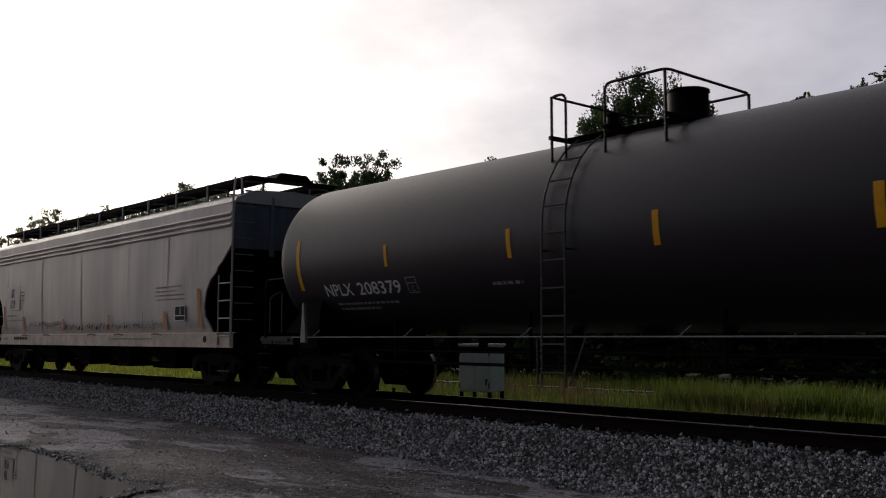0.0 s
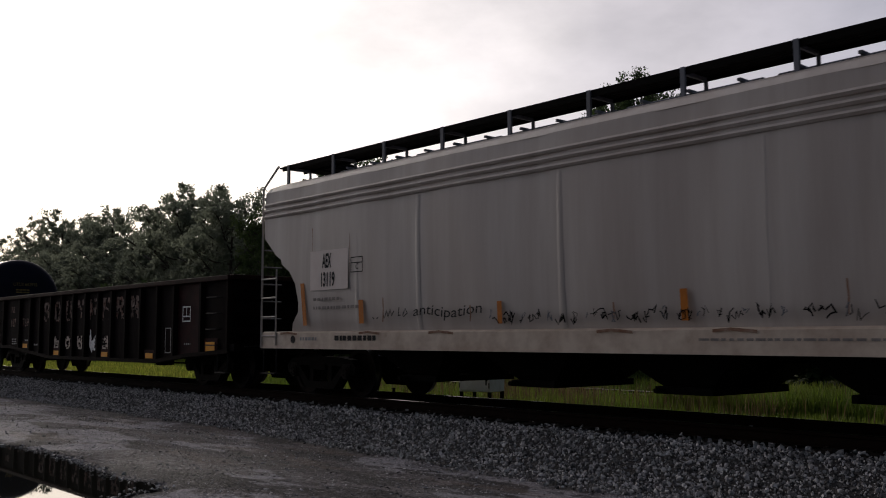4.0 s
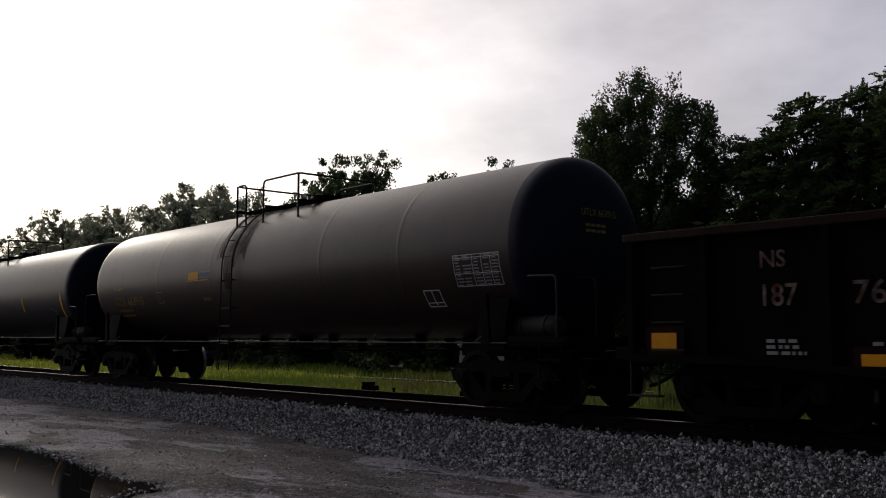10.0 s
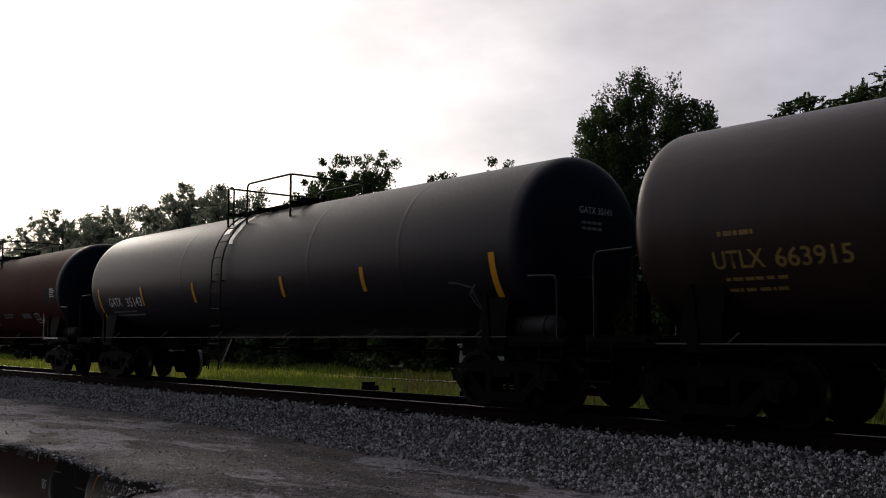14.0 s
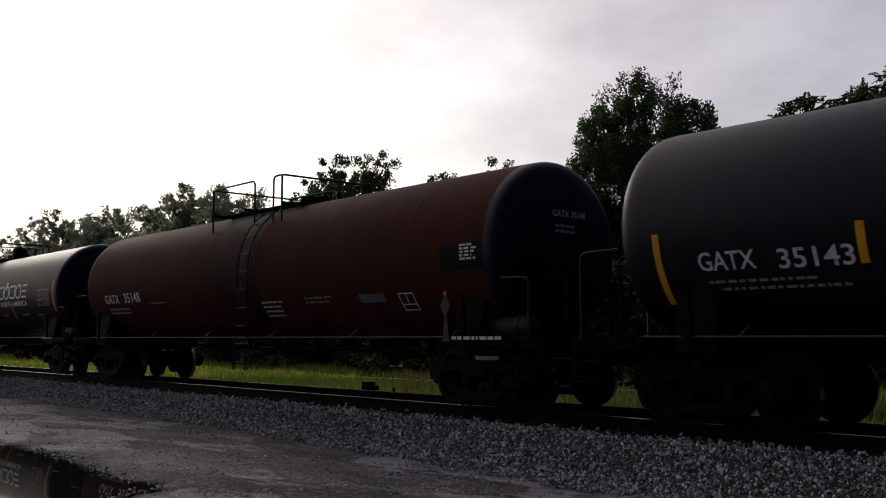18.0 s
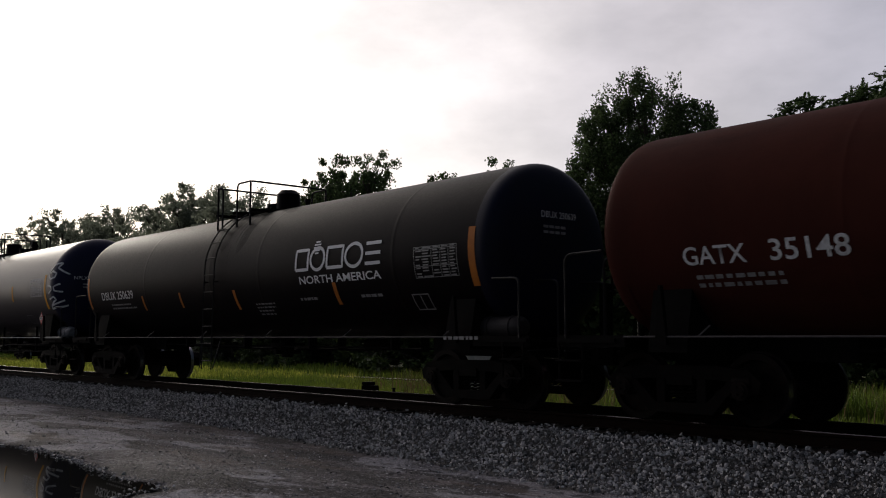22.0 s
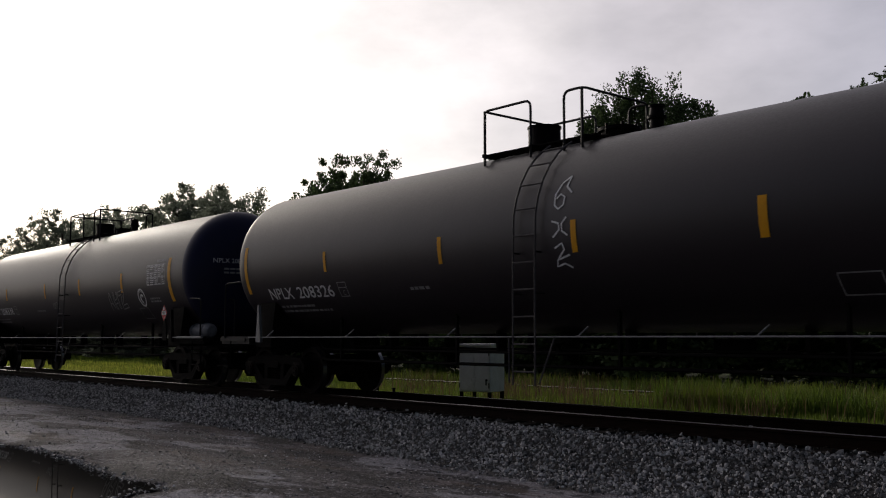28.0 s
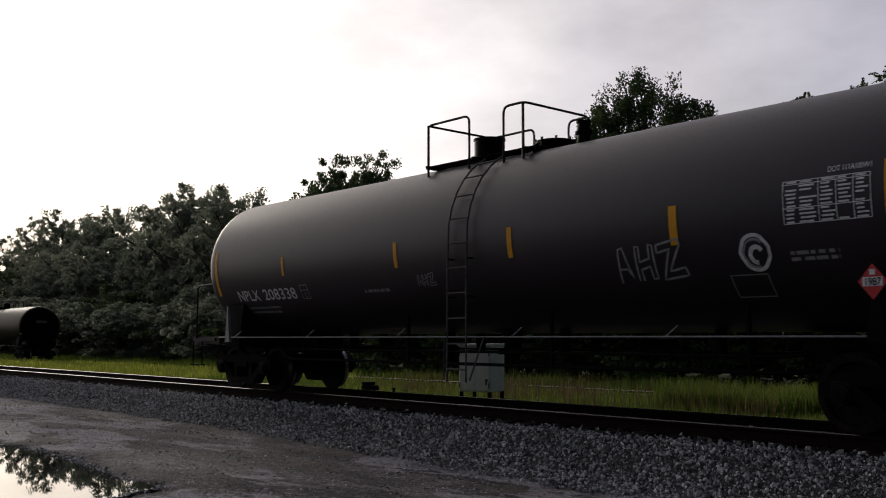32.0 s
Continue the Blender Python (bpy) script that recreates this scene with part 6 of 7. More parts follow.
def stones(name, count, place, lo, hi, seed, mat, label, squash=1.0, tilt=0.9):
    """Many small broken stones as one mesh."""
    rng = np.random.default_rng(seed)
    t = (1 + 5 ** 0.5) / 2
    V = np.array([(-1, t, 0), (1, t, 0), (-1, -t, 0), (1, -t, 0), (0, -1, t), (0, 1, t), (0, -1, -t), (0, 1, -t), (t, 0, -1), (t, 0, 1), (-t, 0, -1), (-t, 0, 1)], float) / 1.9
    F = np.array([(0, 11, 5), (0, 5, 1), (0, 1, 7), (0, 7, 10), (0, 10, 11), (1, 5, 9), (5, 11, 4), (11, 10, 2), (10, 7, 6), (7, 1, 8), (3, 9, 4), (3, 4, 2), (3, 2, 6), (3, 6, 8), (3, 8, 9), (4, 9, 5), (2, 4, 11), (6, 2, 10), (8, 6, 7), (9, 8, 1)])
    P = place(rng, count)
    n = len(P)
    size = rng.uniform(lo, hi, n) * rng.choice([0.55, 0.8, 1.1, 1.5], n)
    jit = rng.uniform(0.38, 1.45, (n, 12, 1))
    flat = np.stack([rng.uniform(0.8, 1.3, n), rng.uniform(0.7, 1.1, n), rng.uniform(0.5, 0.85, n) * squash], 1)[:, None, :]
    W = V[None] * jit * flat
    a = rng.uniform(0, 2 * np.pi, (n, 3))
    for ax, (i, j) in enumerate(((1, 2), (0, 2), (0, 1))):
        c, s = np.cos(a[:, ax] * (1 if ax == 2 else tilt))[:, None], np.sin(a[:, ax] * (1 if ax == 2 else tilt))[:, None]
        u, v = W[:, :, i].copy(), W[:, :, j].copy()
        W[:, :, i], W[:, :, j] = u * c - v * s, u * s + v * c
    W = W * size[:, None, None] * 0.5 + P[:, None, :]
    W[:, :, 2] += (size * 0.24 * squash)[:, None]
    me = bpy.data.meshes.new(name)
    me.from_pydata(W.reshape(-1, 3).tolist(), [], (F[None] + 12 * np.arange(n)[:, None, None]).reshape(-1, 3).tolist())
    return tagged(part(name, me, mat), label, "gravel", kind="stuff")


def shoulder(rng, count):
    out = []
    while len(out) < count:
        x = 4 - 46 * rng.random() ** 1.5
        spread = -2.85 - 0.75 * max(0.0, min(1.0, (x + 16) / 11))
        y = -1.15 + (spread + 1.15) * rng.random() ** 0.9 * (0.80 + 0.3 * rng.random())
        out.append((x, y, height(x, y)))
    return np.array(out)


def between(rng, count):
    x, y = rng.uniform(-45, 5, count), rng.uniform(-1.35, 2.3, count)
    return np.array([(a, b, height(a, b)) for a, b in zip(x, y)])


def loose(rng, count):
    out = []
    while len(out) < count:
        x, y = 1 - 28 * rng.random(), rng.uniform(-10.5, -3.2)
        if rng.random() < 0.25 + 0.9 * max(0, noise.noise((x * 0.5, y * 0.9, 4))) and not inside(x, y, rim):
            out.append((x, y, height(x, y)))
    return np.array(out)


def shore(rng, count):
    out = []
    while len(out) < count:
        x, y = rim[rng.integers(len(rim))]
        x, y = x + rng.normal(0, 0.09), y + rng.normal(0, 0.05)
        out.append((x, y, max(height(x, y), WATER - 0.005)))
    return np.array(out)


stones("ballast", 68000, shoulder, 0.018, 0.044, 11, M_STONE, "grey crushed-stone ballast shoulder")
stones("track_ballast", 9000, between, 0.03, 0.07, 12, M_STONE, "grey crushed stone between the ties")
stones("loose_gravel", 15000, loose, 0.008, 0.030, 13, M_LOTSTONE, "loose gravel scattered on asphalt", 0.45, 0.1)
stones("puddle_shore_gravel", 2600, shore, 0.010, 0.034, 14, M_STONE, "small stones along the puddle's edge", 0.7, 0.1)

# ---- the track ----
track = thing("railway_track", "rusty rails with polished heads on dark wooden ties", "railway track", kind="structure")


def rail_mesh():
    prof = [(-0.075, -0.172), (0.075, -0.172), (0.075, -0.160), (0.012, -0.140), (0.009, -0.055), (0.036, -0.042), (0.037, -0.010), (0.028, 0.0), (-0.028, 0.0), (-0.037, -0.010), (-0.036, -0.042), (-0.009, -0.055), (-0.012, -0.140), (-0.075, -0.160)]
    bm = bmesh.new()
    extrude_poly(bm, prof, "x", -420, 160)
    bm.faces.ensure_lookup_table()
    for fc in bm.faces:
        c = fc.calc_center_median()
        if c.z > -0.012 and len(fc.verts) == 4:
            fc.material_index = 1
    me = finish(bm)
    me.materials.append(M_RAIL)
    me.materials.append(M_RAILTOP)
    return me


rm = rail_mesh()
for y in (-0.755, 0.755):
    part("rail", rm, M_RAIL, track, "rusty rail with a polished running surface", at=pose(0, y, 0))
bm = bmesh.new()
box(bm, -0.115, 0.115, -1.30, 1.30, -0.36, -0.185, 0.012)
for y in (-0.755, 0.755):
    box(bm, -0.10, 0.10, y - 0.17, y + 0.17, -0.185, -0.172)
    for sx, sy in ((-0.06, -0.11), (0.06, 0.11)):
        box(bm, sx - 0.015, sx + 0.015, y + sy - 0.015, y + sy + 0.015, -0.172, -0.150)
tie_me = finish(bm)
rnd = random.Random(5)
for k in range(240):
    part("tie", tie_me, M_TIE, track, at=pose(8 - k * 0.52 + rnd.uniform(-0.03, 0.03), rnd.uniform(-0.05, 0.05), rnd.uniform(-0.012, 0.006), 0, 0, rnd.uniform(-1.5, 1.5)))

# ---- trackside things ----
def cabinet():
    c = thing("equipment_cabinet", "galvanised steel trackside cabinet on short legs", "cabinet", pose(-16.72, 4.02, -0.46, 0, 0, 17))
    bm = bmesh.new()
    box(bm, -0.42, 0.42, -0.02, 0.70, 0.30, 1.38, 0.012)
    part("body", bm, M_STEELBOX, c)
    bm = bmesh.new()
    box(bm, -0.45, 0.45, -0.06, 0.74, 1.38, 1.43, 0.012)
    part("lid", bm, M_STEELBOX, c)
    for x0, x1, z0, z1 in ((-0.40, -0.01, 0.33, 1.35), (0.01, 0.40, 0.33, 1.35)):
        bm = bmesh.new()
        box(bm, x0, x1, -0.04, -0.02, z0, z1, 0.006)
        part("door", bm, M_STEELBOX, c)
        for z in (0.45, 1.2):
            bm = bmesh.new()
            rod(bm, (x0 if x0 < -0.1 else x1, -0.045, z - 0.06), (x0 if x0 < -0.1 else x1, -0.045, z + 0.06), 0.012, 6)
            part("hinge", bm, M_PIPE, c)
    bm = bmesh.new()
    box(bm, -0.07, 0.05, -0.055, -0.04, 0.52, 0.64, 0.004)
    part("sign_plate", bm, M_WHITE, c, "small white plate")
    bm = bmesh.new()
    rod(bm, (0.34, -0.07, 0.58), (0.34, -0.04, 0.58), 0.025, 10)
    box(bm, 0.325, 0.355, -0.08, -0.07, 0.46, 0.60)
    part("handle", bm, M_PIPE, c)
    for z in (0.92, 0.97, 1.02, 1.07):
        bm = bmesh.new()
        box(bm, 0.42, 0.432, 0.2, 0.5, z, z + 0.025)
        part("vent_slat", bm, M_STEELBOX, c)
    for x in (-0.38, 0.38):
        for y in (0.02, 0.64):
            bm = bmesh.new()
            box(bm, x - 0.035, x + 0.035, y - 0.035, y + 0.035, -0.12, 0.30)
            part("leg", bm, M_UNDER, c)


cabinet()


def junction_box():
    c = thing("track_junction_box", "low black track junction box beside the rail", "junction box", pose(-20.6, 3.85, -0.36, 0, 0, 8))
    bm = bmesh.new()
    box(bm, -0.20, 0.20, -0.14, 0.14, -0.12, 0.22, 0.02)
    part("body", bm, M_UNDER, c)
    bm = bmesh.new()
    box(bm, -0.17, 0.05, -0.15, 0.15, 0.22, 0.31, 0.02)
    part("lid", bm, M_UNDER, c)
    bm = bmesh.new()
    pipe(bm, [(0.2, 0, 0.08), (0.38, -0.05, 0.06), (0.5, -0.2, -0.03)], 0.025, 6, 0.05)
    part("conduit", bm, M_UNDER, c, smooth=True)
    p = thing("marker_stake", "short black stake beside the rail", "stake", pose(-19.6, 3.85, -0.36))
    bm = bmesh.new()
    rod(bm, (0, 0, -0.05), (0, 0, 0.16), 0.045, 8, 0.035)
    rod(bm, (0, 0, 0.16), (0, 0, 0.19), 0.055, 8)
    part("post", bm, M_UNDER, p)


junction_box()

# ---- a tank car left standing on the far siding ----
before = len(cars)
parked, kp = tank_car("black tank car parked on a grassy siding", 0, M_BLACK, 2.55, 1.45, rail=(-1.2, -0.7, 0.0, 1.3, 0.95, 4.55), dome=(0.3, 0.28, 0.36, True), manway=-0.6)
bars(parked, kp, -1, 2.0, 2.2, 2, 0.08, 0.16, M_FADED, 81)
tagged(part("small_print", on_head(end_bars(0.75), -0.4, 2.9, 2.55, 1.45, 7.78, 0.66, 2.9), M_FADED, parked, "unreadable marks on the tank head"), kind="stuff")
del cars[before:]
del wheelsets[-4:]
parked.matrix_basis = pose(-80.5, 12.8, -0.57)
parked["group"] = "parked cars"
siding = thing("siding_track", "half-hidden siding track in the grass", "railway track", kind="structure")
for y in (12.045, 13.555):
    part("rail", rm, M_RAIL, siding, at=pose(-140, y, -0.57))


# ---- grass ----
def grass(name, count, place, lo, hi, width, seed, label, mat=M_GRASS):
    rng = np.random.default_rng(seed)
    P = place(rng, count)
    n = len(P)
    hgt = rng.uniform(lo, hi, n) * P[:, 3]
    a = rng.uniform(0, 2 * np.pi, n)
    lean = rng.uniform(0.05, 0.45, n) * hgt
    w = width * rng.uniform(0.6, 1.4, n)
    d = np.stack([np.cos(a), np.sin(a)], 1)
    s = np.stack([-np.sin(a), np.cos(a)], 1)
    V = np.zeros((n, 5, 3))
    for k, (f, ww) in enumerate(((0, 1), (0, -1), (0.55, 0.8), (0.55, -0.8), (1, 0))):
        V[:, k, :2] = P[:, :2] + s * (w * ww / 2)[:, None] + d * (lean * f * f)[:, None]
        V[:, k, 2] = P[:, 2] - 0.02 + hgt * f
    base = 5 * np.arange(n)[:, None]
    quads = (base + np.array([[0, 1, 3, 2]])).tolist()
    tris = (base + np.array([[2, 3, 4]])).tolist()
    me = bpy.data.meshes.new(name)
    me.from_pydata(V.reshape(-1, 3).tolist(), [], quads + tris)
    return tagged(part(name, me, mat), label, "grass", kind="stuff")


def verge(rng, count):
    x, y = -70 * rng.random(count) ** 1.1 + 0.0, 2.3 + 9.4 * rng.random(count) ** 1.25
    keep = ~((x > -22.6) & (x < -17.5) & (y < 4.3) & (y > 2.4))
    x, y = x[keep], y[keep]
    return np.array([(a, b, height(a, b), max(0.35, 0.55 + 0.75 * (noise.noise((a * 0.6, b * 0.9, 0)) + 0.6) + 0.09 * (b - 2.5))) for a, b in zip(x, y)])


def weeds(rng, count):
    x, y = 5 - 120 * rng.random(count), 14.0 + 6.0 * rng.random(count)
    return np.array([(a, b, height(a, b), 0.7 + 0.5 * noise.noise((a * 0.3, b * 0.4, 2))) for a, b in zip(x, y)])


def tall_patch(rng, count):
    x, y = rng.uniform(-13.5, -6.0, count), 6.4 + 5.2 * rng.random(count) ** 1.3
    return np.array([(a, b, height(a, b), 0.75 + 0.4 * noise.noise((a * 0.8, b * 0.8, 6))) for a, b in zip(x, y)])


def far_verge(rng, count):
    x, y = rng.uniform(-110, -34, count), rng.uniform(3.0, 13.5, count)
    return np.array([(a, b, height(a, b), 0.8 + 0.5 * noise.noise((a * 0.3, b * 0.4, 8))) for a, b in zip(x, y)])


grass("verge_grass", 85000, verge, 0.06, 0.19, 0.022, 21, "short bright green grass beside the track")
grass("weed_belt", 26000, weeds, 0.3, 0.75, 0.05, 22, "tall rough weeds below the trees")
grass("tall_grass_patch", 12000, tall_patch, 0.34, 0.85, 0.03, 23, "patch of tall dark green grass")
def stalks(rng, count):
    x, y = rng.uniform(-24, -2, count), rng.uniform(5.2, 10.5, count)
    keep = np.array([noise.noise((a * 0.7, b * 0.9, 12)) > 0.0 for a, b in zip(x, y)])
    return np.array([(a, b, height(a, b), 1.0) for a, b in zip(x[keep], y[keep])])


grass("dry_stalks", 5000, stalks, 0.35, 0.85, 0.014, 25, "brown dry weed stalks standing in the grass", M_STALK)
grass("far_grass", 34000, far_verge, 0.16, 0.46, 0.05, 24, "tall yellow-green grass along the far track", M_DRYGRASS)


# ---- trees ----
def leaf_cloud(rng, tips, per, spread, size, upright=0.0):
    """Many small folded leaves round the tips of the twigs."""
    V, Fc = [], []
    T = np.array(tips)
    n = len(T) * per
    c = np.repeat(T[:, :3], per, 0) + np.clip(rng.normal(0, 1, (n, 3)), -1.7, 1.7) * np.repeat(T[:, 3], per)[:, None] * np.array([spread, spread, spread * (0.75 + upright)])
    u = rng.normal(0, 1, (n, 3))
    u /= np.linalg.norm(u, axis=1)[:, None]
    v = np.cross(u, rng.normal(0, 1, (n, 3)))
    v /= np.linalg.norm(v, axis=1)[:, None]
    s = size * rng.uniform(0.5, 1.35, n)[:, None]
    A, B, C, D = c - u * s, c + v * s * 0.55 - np.array([0, 0, 0.15]) * s, c + u * s, c - v * s * 0.55
    V = np.stack([A, B, C, D], 1).reshape(-1, 3)
    Fc = (4 * np.arange(n)[:, None] + np.array([[0, 1, 2, 3]])).tolist()
    me = bpy.data.meshes.new("crown")
    me.from_pydata(V.tolist(), [], Fc)
    return me


def cottonwood_kind(seed, leaf, wide, deep):
    """A tree 13.4 m high: a broad dome of upright leaf clumps with two heads, a cleft between them and gaps of sky."""
    rng, rnd = np.random.default_rng(seed), random.Random(seed)
    t = thing("tree", "tree", "tree")
    bm = bmesh.new()
    for i in range(6):
        rod(bm, (0, 0, 1.7 * i), (0, 0, 1.7 * (i + 1)), 0.26 * (1 - i / 6.8), 8, 0.26 * (1 - (i + 1) / 6.8))
    tips = []
    while len(tips) < 640:
        u, v, w = rnd.uniform(-1, 1), rnd.uniform(-1, 1), rnd.uniform(-1, 1)
        q = u * u + v * v + w * w
        if q > 1 or q < 0.30 and rnd.random() < 0.5:
            continue
        x, y, z = u * wide, v * deep, 8.45 + w * 4.75
        if z > 11.9 and abs(x - 0.75) < 0.16 * (z - 11.6) + 0.1 or z > 12.75 and x > 0.7:
            continue
        if noise.noise((x * 0.95 + seed, y * 0.35, z * 0.95)) < -0.20:
            continue
        tips.append((x, y, z, rnd.uniform(0.8, 1.5)))
        if len(tips) % 6 == 0:
            p = Vector((x, y, z))
            s0 = Vector((x * 0.12, y * 0.12, max(2.0, z - 1.6 - 0.5 * math.hypot(x, y))))
            pipe(bm, [s0, s0.lerp(p, 0.5) + Vector((x * 0.10, y * 0.10, -0.2)), p], 0.030, 4, 0.5)
    part("trunk", bm, M_BARK, t, "tapered trunk with steep limbs", smooth=True)
    part("crown", leaf_cloud(rng, tips, 150, 0.145, 0.068, 0.7), leaf, t, "upright clumps of dense small leaves")
    return t


def frond_kind(seed, leaf):
    """A tree 10 m high whose crown is made of drooping feathered fronds in rosettes."""
    rnd = random.Random(seed)
    t = thing("tree", "tree", "tree")
    bm = bmesh.new()
    for i in range(5):
        rod(bm, (0, 0, 1.6 * i), (0, 0, 1.6 * (i + 1)), 0.20 * (1 - i / 5.8), 8, 0.20 * (1 - (i + 1) / 5.8))
    V, F = [], []
    up = Vector((0, 0, 1))
    for k in range(400):
        w = rnd.uniform(-0.9, 1.0)
        a, r = rnd.uniform(0, 2 * math.pi), math.sqrt(1 - w * w) * rnd.uniform(0.55, 1.05)
        c = Vector((2.6 * r * math.cos(a), 2.6 * r * math.sin(a), 6.2 + 3.4 * w * rnd.uniform(0.8, 1.05)))
        if k % 4 == 0:
            s0 = Vector((c.x * 0.1, c.y * 0.1, max(1.5, c.z - 1.8)))
            pipe(bm, [s0, s0.lerp(c, 0.55) + Vector((0, 0, -0.25)), c], 0.028, 4, 0.4)
        for j in range(6):
            b = 2 * math.pi * j / 6 + rnd.uniform(-0.4, 0.4)
            out = Vector((math.cos(b), math.sin(b), rnd.uniform(0.1, 1.6))).normalized()
            side, ln = out.cross(up).normalized(), rnd.uniform(0.32, 0.62)
            for q in range(8):
                f = (q + 1.2) / 8.5
                p = c + out * (ln * f) - up * (0.42 * ln * f * f)
                for e in (-1, 1):
                    d = (side * e + out * 0.35 - up * rnd.uniform(0.05, 0.4)) * (0.20 * (1.15 - 0.7 * f))
                    h = out * 0.036
                    n = len(V)
                    V += [tuple(p), tuple(p + d * 0.55 + h), tuple(p + d), tuple(p + d * 0.5 - h)]
                    F.append((n, n + 1, n + 2, n + 3))
    part("trunk", bm, M_BARK, t, "tapered trunk with spreading limbs", smooth=True)
    me = bpy.data.meshes.new("crown")
    me.from_pydata(V, [], F)
    part("crown", me, leaf, t, "drooping feathered fronds with sky gaps")
    return t


def tree_kind(seed, shape, leaf):
    """A tree about 10 m high at the origin. shape: round, plume, ragged or shrub."""
    rng, rnd = np.random.default_rng(seed), random.Random(seed)
    t = thing("tree", "tree", "tree")
    bm = bmesh.new()
    tips = []
    H = {"round": 9.0, "plume": 9.6, "ragged": 9.2, "shrub": 3.4}[shape]
    base = {"round": 0.22, "plume": 0.20, "ragged": 0.26, "shrub": 0.05}[shape] * H
    lean = (rnd.uniform(-0.25, 0.25), rnd.uniform(-0.25, 0.25))
    trunk = [(lean[0] * f * f + 0.12 * math.sin(f * 5 + seed), lean[1] * f * f, H * 0.86 * f) for f in (0, 0.2, 0.4, 0.6, 0.8, 1.0)]
    r0 = 0.20 if shape != "shrub" else 0.06
    for i, (a, b) in enumerate(zip(trunk, trunk[1:])):
        rod(bm, a, b, r0 * (1 - i / 5.6), 8, r0 * (1 - (i + 1) / 5.6))
    n = {"round": 26, "plume": 40, "ragged": 24, "shrub": 14}[shape]
    for k in range(n):
        f = base / H + (0.97 - base / H) * (k + 0.5) / n
        i = min(4, int(f / 0.86 * 5 * 0.86))
        z0 = H * f * (0.86 if shape != "plume" else 0.72)
        cx, cy = lean[0] * (z0 / H) ** 2, lean[1] * (z0 / H) ** 2
        a = k * 2.4 + rnd.uniform(-0.5, 0.5)
        if shape == "round":
            reach, rise = 3.0 * math.sqrt(max(0.05, 1 - (2 * (f - 0.52)) ** 2)) * rnd.uniform(0.65, 1.15), rnd.uniform(0.5, 1.6)
        elif shape == "plume":
            reach, rise = 2.9 * (math.sin(math.pi * min(1, (f - 0.02))) ** 0.7) * rnd.uniform(0.5, 1.1), rnd.uniform(1.6, 2.9)
        elif shape == "ragged":
            reach, rise = 2.9 * math.sqrt(max(0.05, 1 - (2 * (f - 0.55)) ** 2)) * rnd.uniform(0.55, 1.12), rnd.uniform(0.3, 1.7)
        else:
            reach, rise = 2.0 * rnd.uniform(0.4, 1.1), rnd.uniform(0.2, 1.0)
        end = Vector((cx + reach * math.cos(a), cy + reach * math.sin(a), z0 + rise))
        start = Vector((cx, cy, z0))
        mid = start.lerp(end, 0.5) + Vector((0, 0, -0.25 if shape != "plume" else -0.6))
        pipe(bm, [start, mid, end], 0.04 if shape != "shrub" else 0.02, 5, 0.5)
        for q in range(12 if shape != "shrub" else 6):
            g = rnd.uniform(0.35, 1.05)
            p = start.lerp(end, g) + Vector((rnd.uniform(-0.75, 0.75), rnd.uniform(-0.75, 0.75), rnd.uniform(-0.45, 0.85)))
            rod(bm, start.lerp(end, g * 0.8), p, 0.014, 4, 0.006)
            tips.append((p.x, p.y, p.z, rnd.uniform(0.55, 1.1)))
    part("trunk", bm, M_BARK, t, "tapered trunk with spreading limbs", smooth=True)
    per = {"round": 78, "plume": 80, "ragged": 70, "shrub": 100}[shape]
    me = leaf_cloud(rng, tips, per, 0.19 if shape != "plume" else 0.15, {"plume": 0.075, "ragged": 0.078, "round": 0.086}.get(shape, 0.10), 0.5 if shape == "plume" else 0.0)
    part("crown", me, leaf, t, "dense small leaves with sky gaps")
    return t


kinds = {
    "round": [tree_kind(1, "round", M_LEAF), tree_kind(2, "round", M_LEAFDARK), tree_kind(9, "round", M_LEAFHAZE)],
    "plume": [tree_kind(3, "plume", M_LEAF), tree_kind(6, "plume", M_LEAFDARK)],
    "ragged": [tree_kind(4, "ragged", M_LEAFDARK), tree_kind(7, "ragged", M_LEAF), tree_kind(10, "ragged", M_LEAFHAZE)],
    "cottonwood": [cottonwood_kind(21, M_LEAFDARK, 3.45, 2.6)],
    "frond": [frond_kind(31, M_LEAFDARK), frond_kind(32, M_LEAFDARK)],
    "shrub": [tree_kind(5, "shrub", M_LEAF), tree_kind(8, "shrub", M_LEAFDARK), tree_kind(12, "shrub", M_LEAFHAZE)],
}
SIZE = {"round": 8.9, "plume": 10.3, "ragged": 9.9, "shrub": 3.6, "cottonwood": 13.25, "frond": 10.0}
LABEL = {"cottonwood": "dark dome-crowned cottonwood with a cleft top and sky gaps", "frond": "dark tree with feathered drooping fronds", "round": "broad leafy tree at the wood's edge", "plume": "tall upright cottonwood-like tree with a gappy crown", "ragged": "ragged open-crowned tree against the sky", "shrub": "leafy undergrowth bush below the trees"}
rnd = random.Random(31)


def plant(shape, x, y, top, wide=1.0, group="trees of the wood", turn=None):
    # further left, more trees take the leaves with haze in their colour
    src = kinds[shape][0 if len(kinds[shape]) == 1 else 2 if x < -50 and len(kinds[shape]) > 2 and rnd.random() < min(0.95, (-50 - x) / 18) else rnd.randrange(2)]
    z = height(x, y) - 0.05
    s = (1.0 * top - z) / SIZE[shape]
    m = pose(x, y, z, 0, 0, rnd.uniform(0, 360) if turn is None else turn) @ Matrix.Diagonal((s * wide, s * wide, s, 1))
    t = copy_thing(src, m)
    return tagged(t, LABEL[shape], "tree" if shape != "shrub" else "bush", group if shape != "shrub" else "undergrowth bushes")


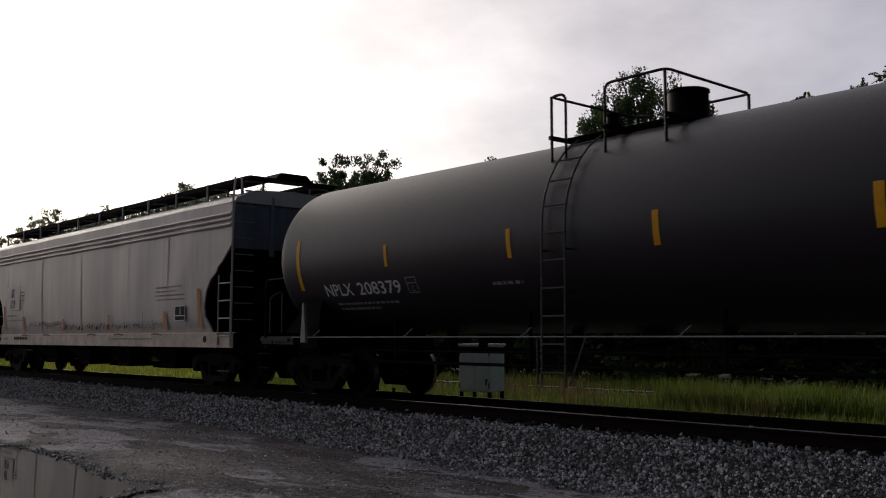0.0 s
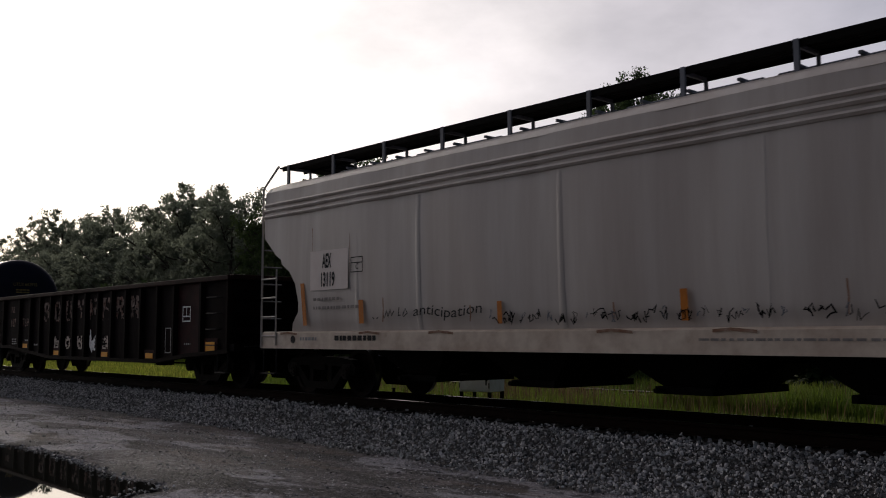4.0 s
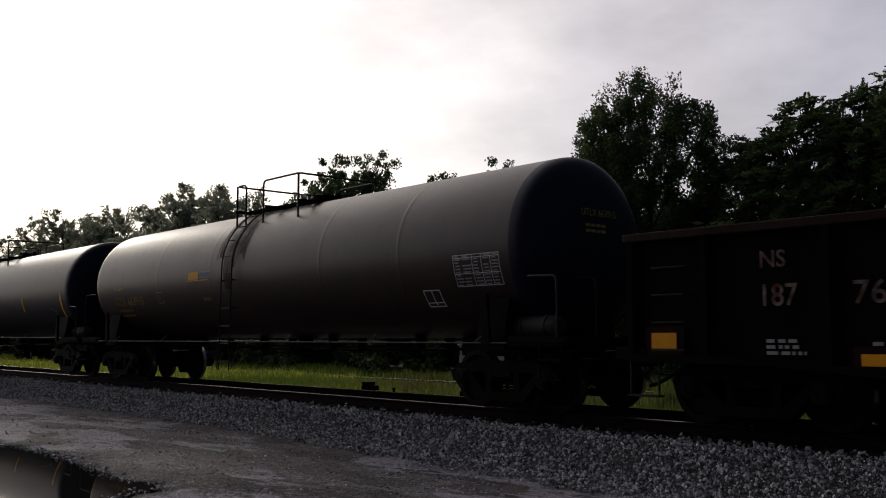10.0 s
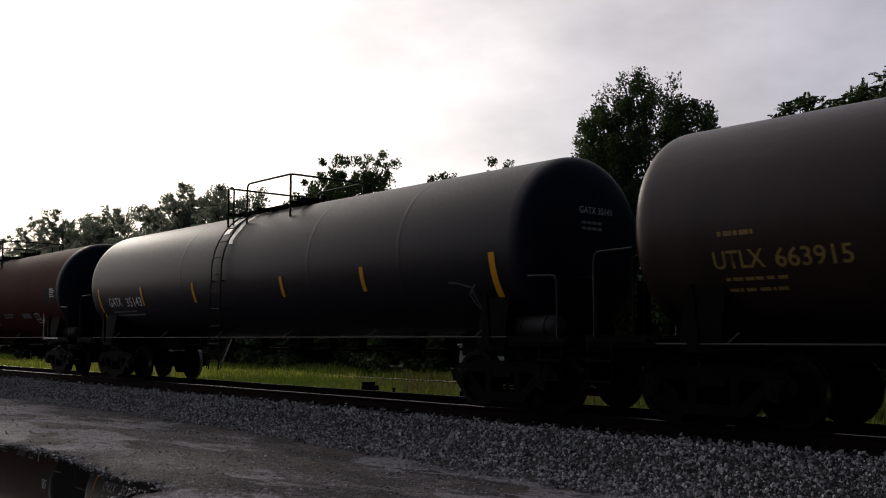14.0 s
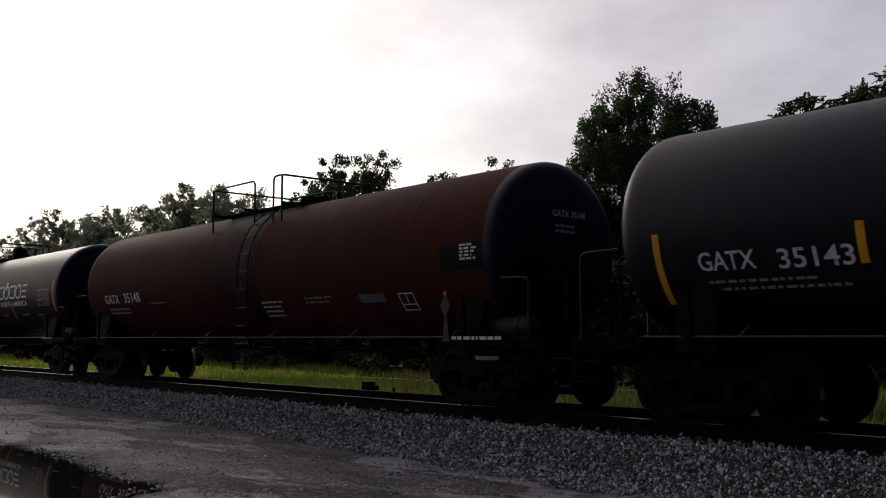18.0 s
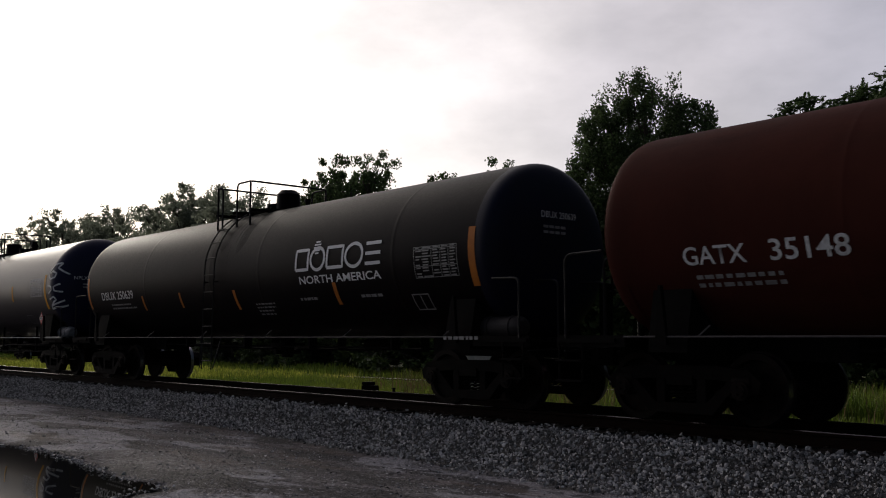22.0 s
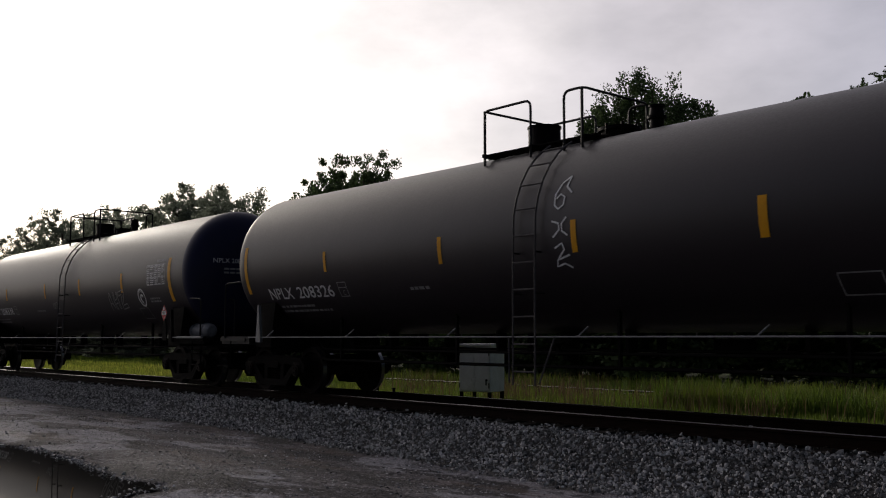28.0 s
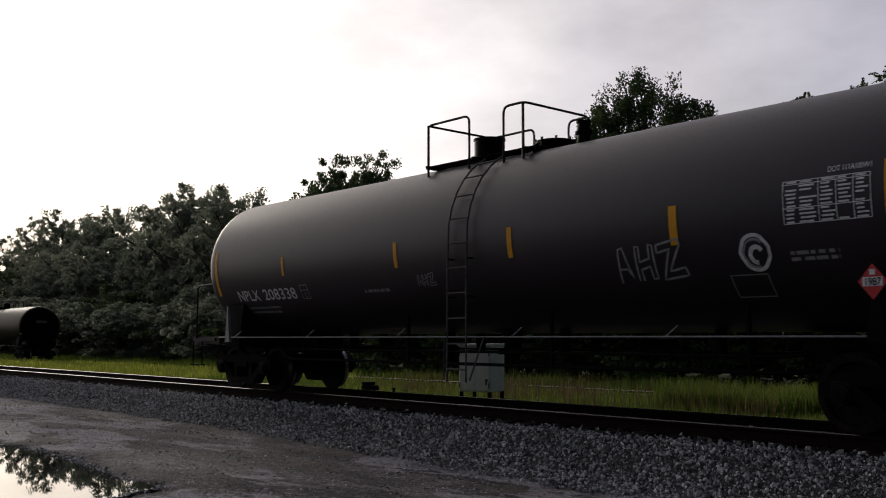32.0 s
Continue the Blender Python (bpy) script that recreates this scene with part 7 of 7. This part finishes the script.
# the skyline's own trees, then unseen ones past x = 10: place along the track, distance behind it, top
# those past x = 10 are added to block low sky from the tank heads
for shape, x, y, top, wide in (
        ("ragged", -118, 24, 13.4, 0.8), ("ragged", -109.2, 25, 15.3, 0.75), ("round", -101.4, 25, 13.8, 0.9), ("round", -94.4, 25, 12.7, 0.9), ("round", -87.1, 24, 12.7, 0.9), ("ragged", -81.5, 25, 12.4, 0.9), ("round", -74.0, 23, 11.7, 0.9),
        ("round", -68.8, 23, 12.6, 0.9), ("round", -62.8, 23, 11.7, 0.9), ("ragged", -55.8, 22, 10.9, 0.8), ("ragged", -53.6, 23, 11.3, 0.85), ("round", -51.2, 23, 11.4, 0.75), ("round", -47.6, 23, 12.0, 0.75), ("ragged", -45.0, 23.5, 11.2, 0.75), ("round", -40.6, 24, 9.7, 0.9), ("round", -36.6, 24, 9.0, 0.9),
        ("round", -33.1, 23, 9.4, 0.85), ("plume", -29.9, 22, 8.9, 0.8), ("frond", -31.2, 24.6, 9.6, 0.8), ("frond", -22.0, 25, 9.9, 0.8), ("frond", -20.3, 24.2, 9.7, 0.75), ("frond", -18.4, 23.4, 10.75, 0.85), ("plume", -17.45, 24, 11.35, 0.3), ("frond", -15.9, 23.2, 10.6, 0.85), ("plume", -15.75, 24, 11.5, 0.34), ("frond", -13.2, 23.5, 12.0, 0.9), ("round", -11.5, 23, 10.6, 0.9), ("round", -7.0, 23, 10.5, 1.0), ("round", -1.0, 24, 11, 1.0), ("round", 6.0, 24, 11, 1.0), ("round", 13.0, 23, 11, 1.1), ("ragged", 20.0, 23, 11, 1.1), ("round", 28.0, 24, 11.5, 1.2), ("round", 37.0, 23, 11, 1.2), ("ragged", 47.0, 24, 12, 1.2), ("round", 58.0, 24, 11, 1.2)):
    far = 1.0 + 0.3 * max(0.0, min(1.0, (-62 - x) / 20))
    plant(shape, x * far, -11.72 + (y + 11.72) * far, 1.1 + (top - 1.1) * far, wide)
plant("cottonwood", -26.3, 24.0, 13.35, 1.0, turn=36.4)
# the wood behind, its right end unseen and added likewise, and the bushes that close it below
for k in range(50):
    x = 66 - k * 3.9 + rnd.uniform(-1, 1)
    plant(rnd.choice(("round", "round", "ragged")), x, 28 + rnd.uniform(-1.5, 2.0), rnd.uniform(7.0, 8.4) + (2.2 if x < -60 else 0), 1.15)
for k in range(50):
    plant("shrub", 6 - k * 2.7 + rnd.uniform(-0.8, 0.8), 20.2 + rnd.uniform(-0.8, 1.6), rnd.uniform(2.4, 4.2), 1.3)
for k in range(40):
    plant("shrub", 6 - k * 3.4 + rnd.uniform(-0.8, 0.8), 24.5 + rnd.uniform(-1.0, 1.6), rnd.uniform(3.5, 5.5), 1.4)
for lst in kinds.values():
    for t in lst:
        for o in (*t.children_recursive, t):
            bpy.data.objects.remove(o)


# ---- what moves: the train rolls past, its wheels turning ----
def motions():
    seconds = [float(k) for k in range(33)]
    for car, x0 in cars:
        walk(car, [(t, pose(x0 + rolled(t), 0, 0)) for t in seconds])
    steps = [k * 32 / 240 for k in range(241)]
    for w, x in wheelsets:
        walk(w, [(t, pose(x, 0, WHEEL_R, 0, math.degrees((rolled(t) - rolled(0)) / WHEEL_R), 0)) for t in steps])


motions()
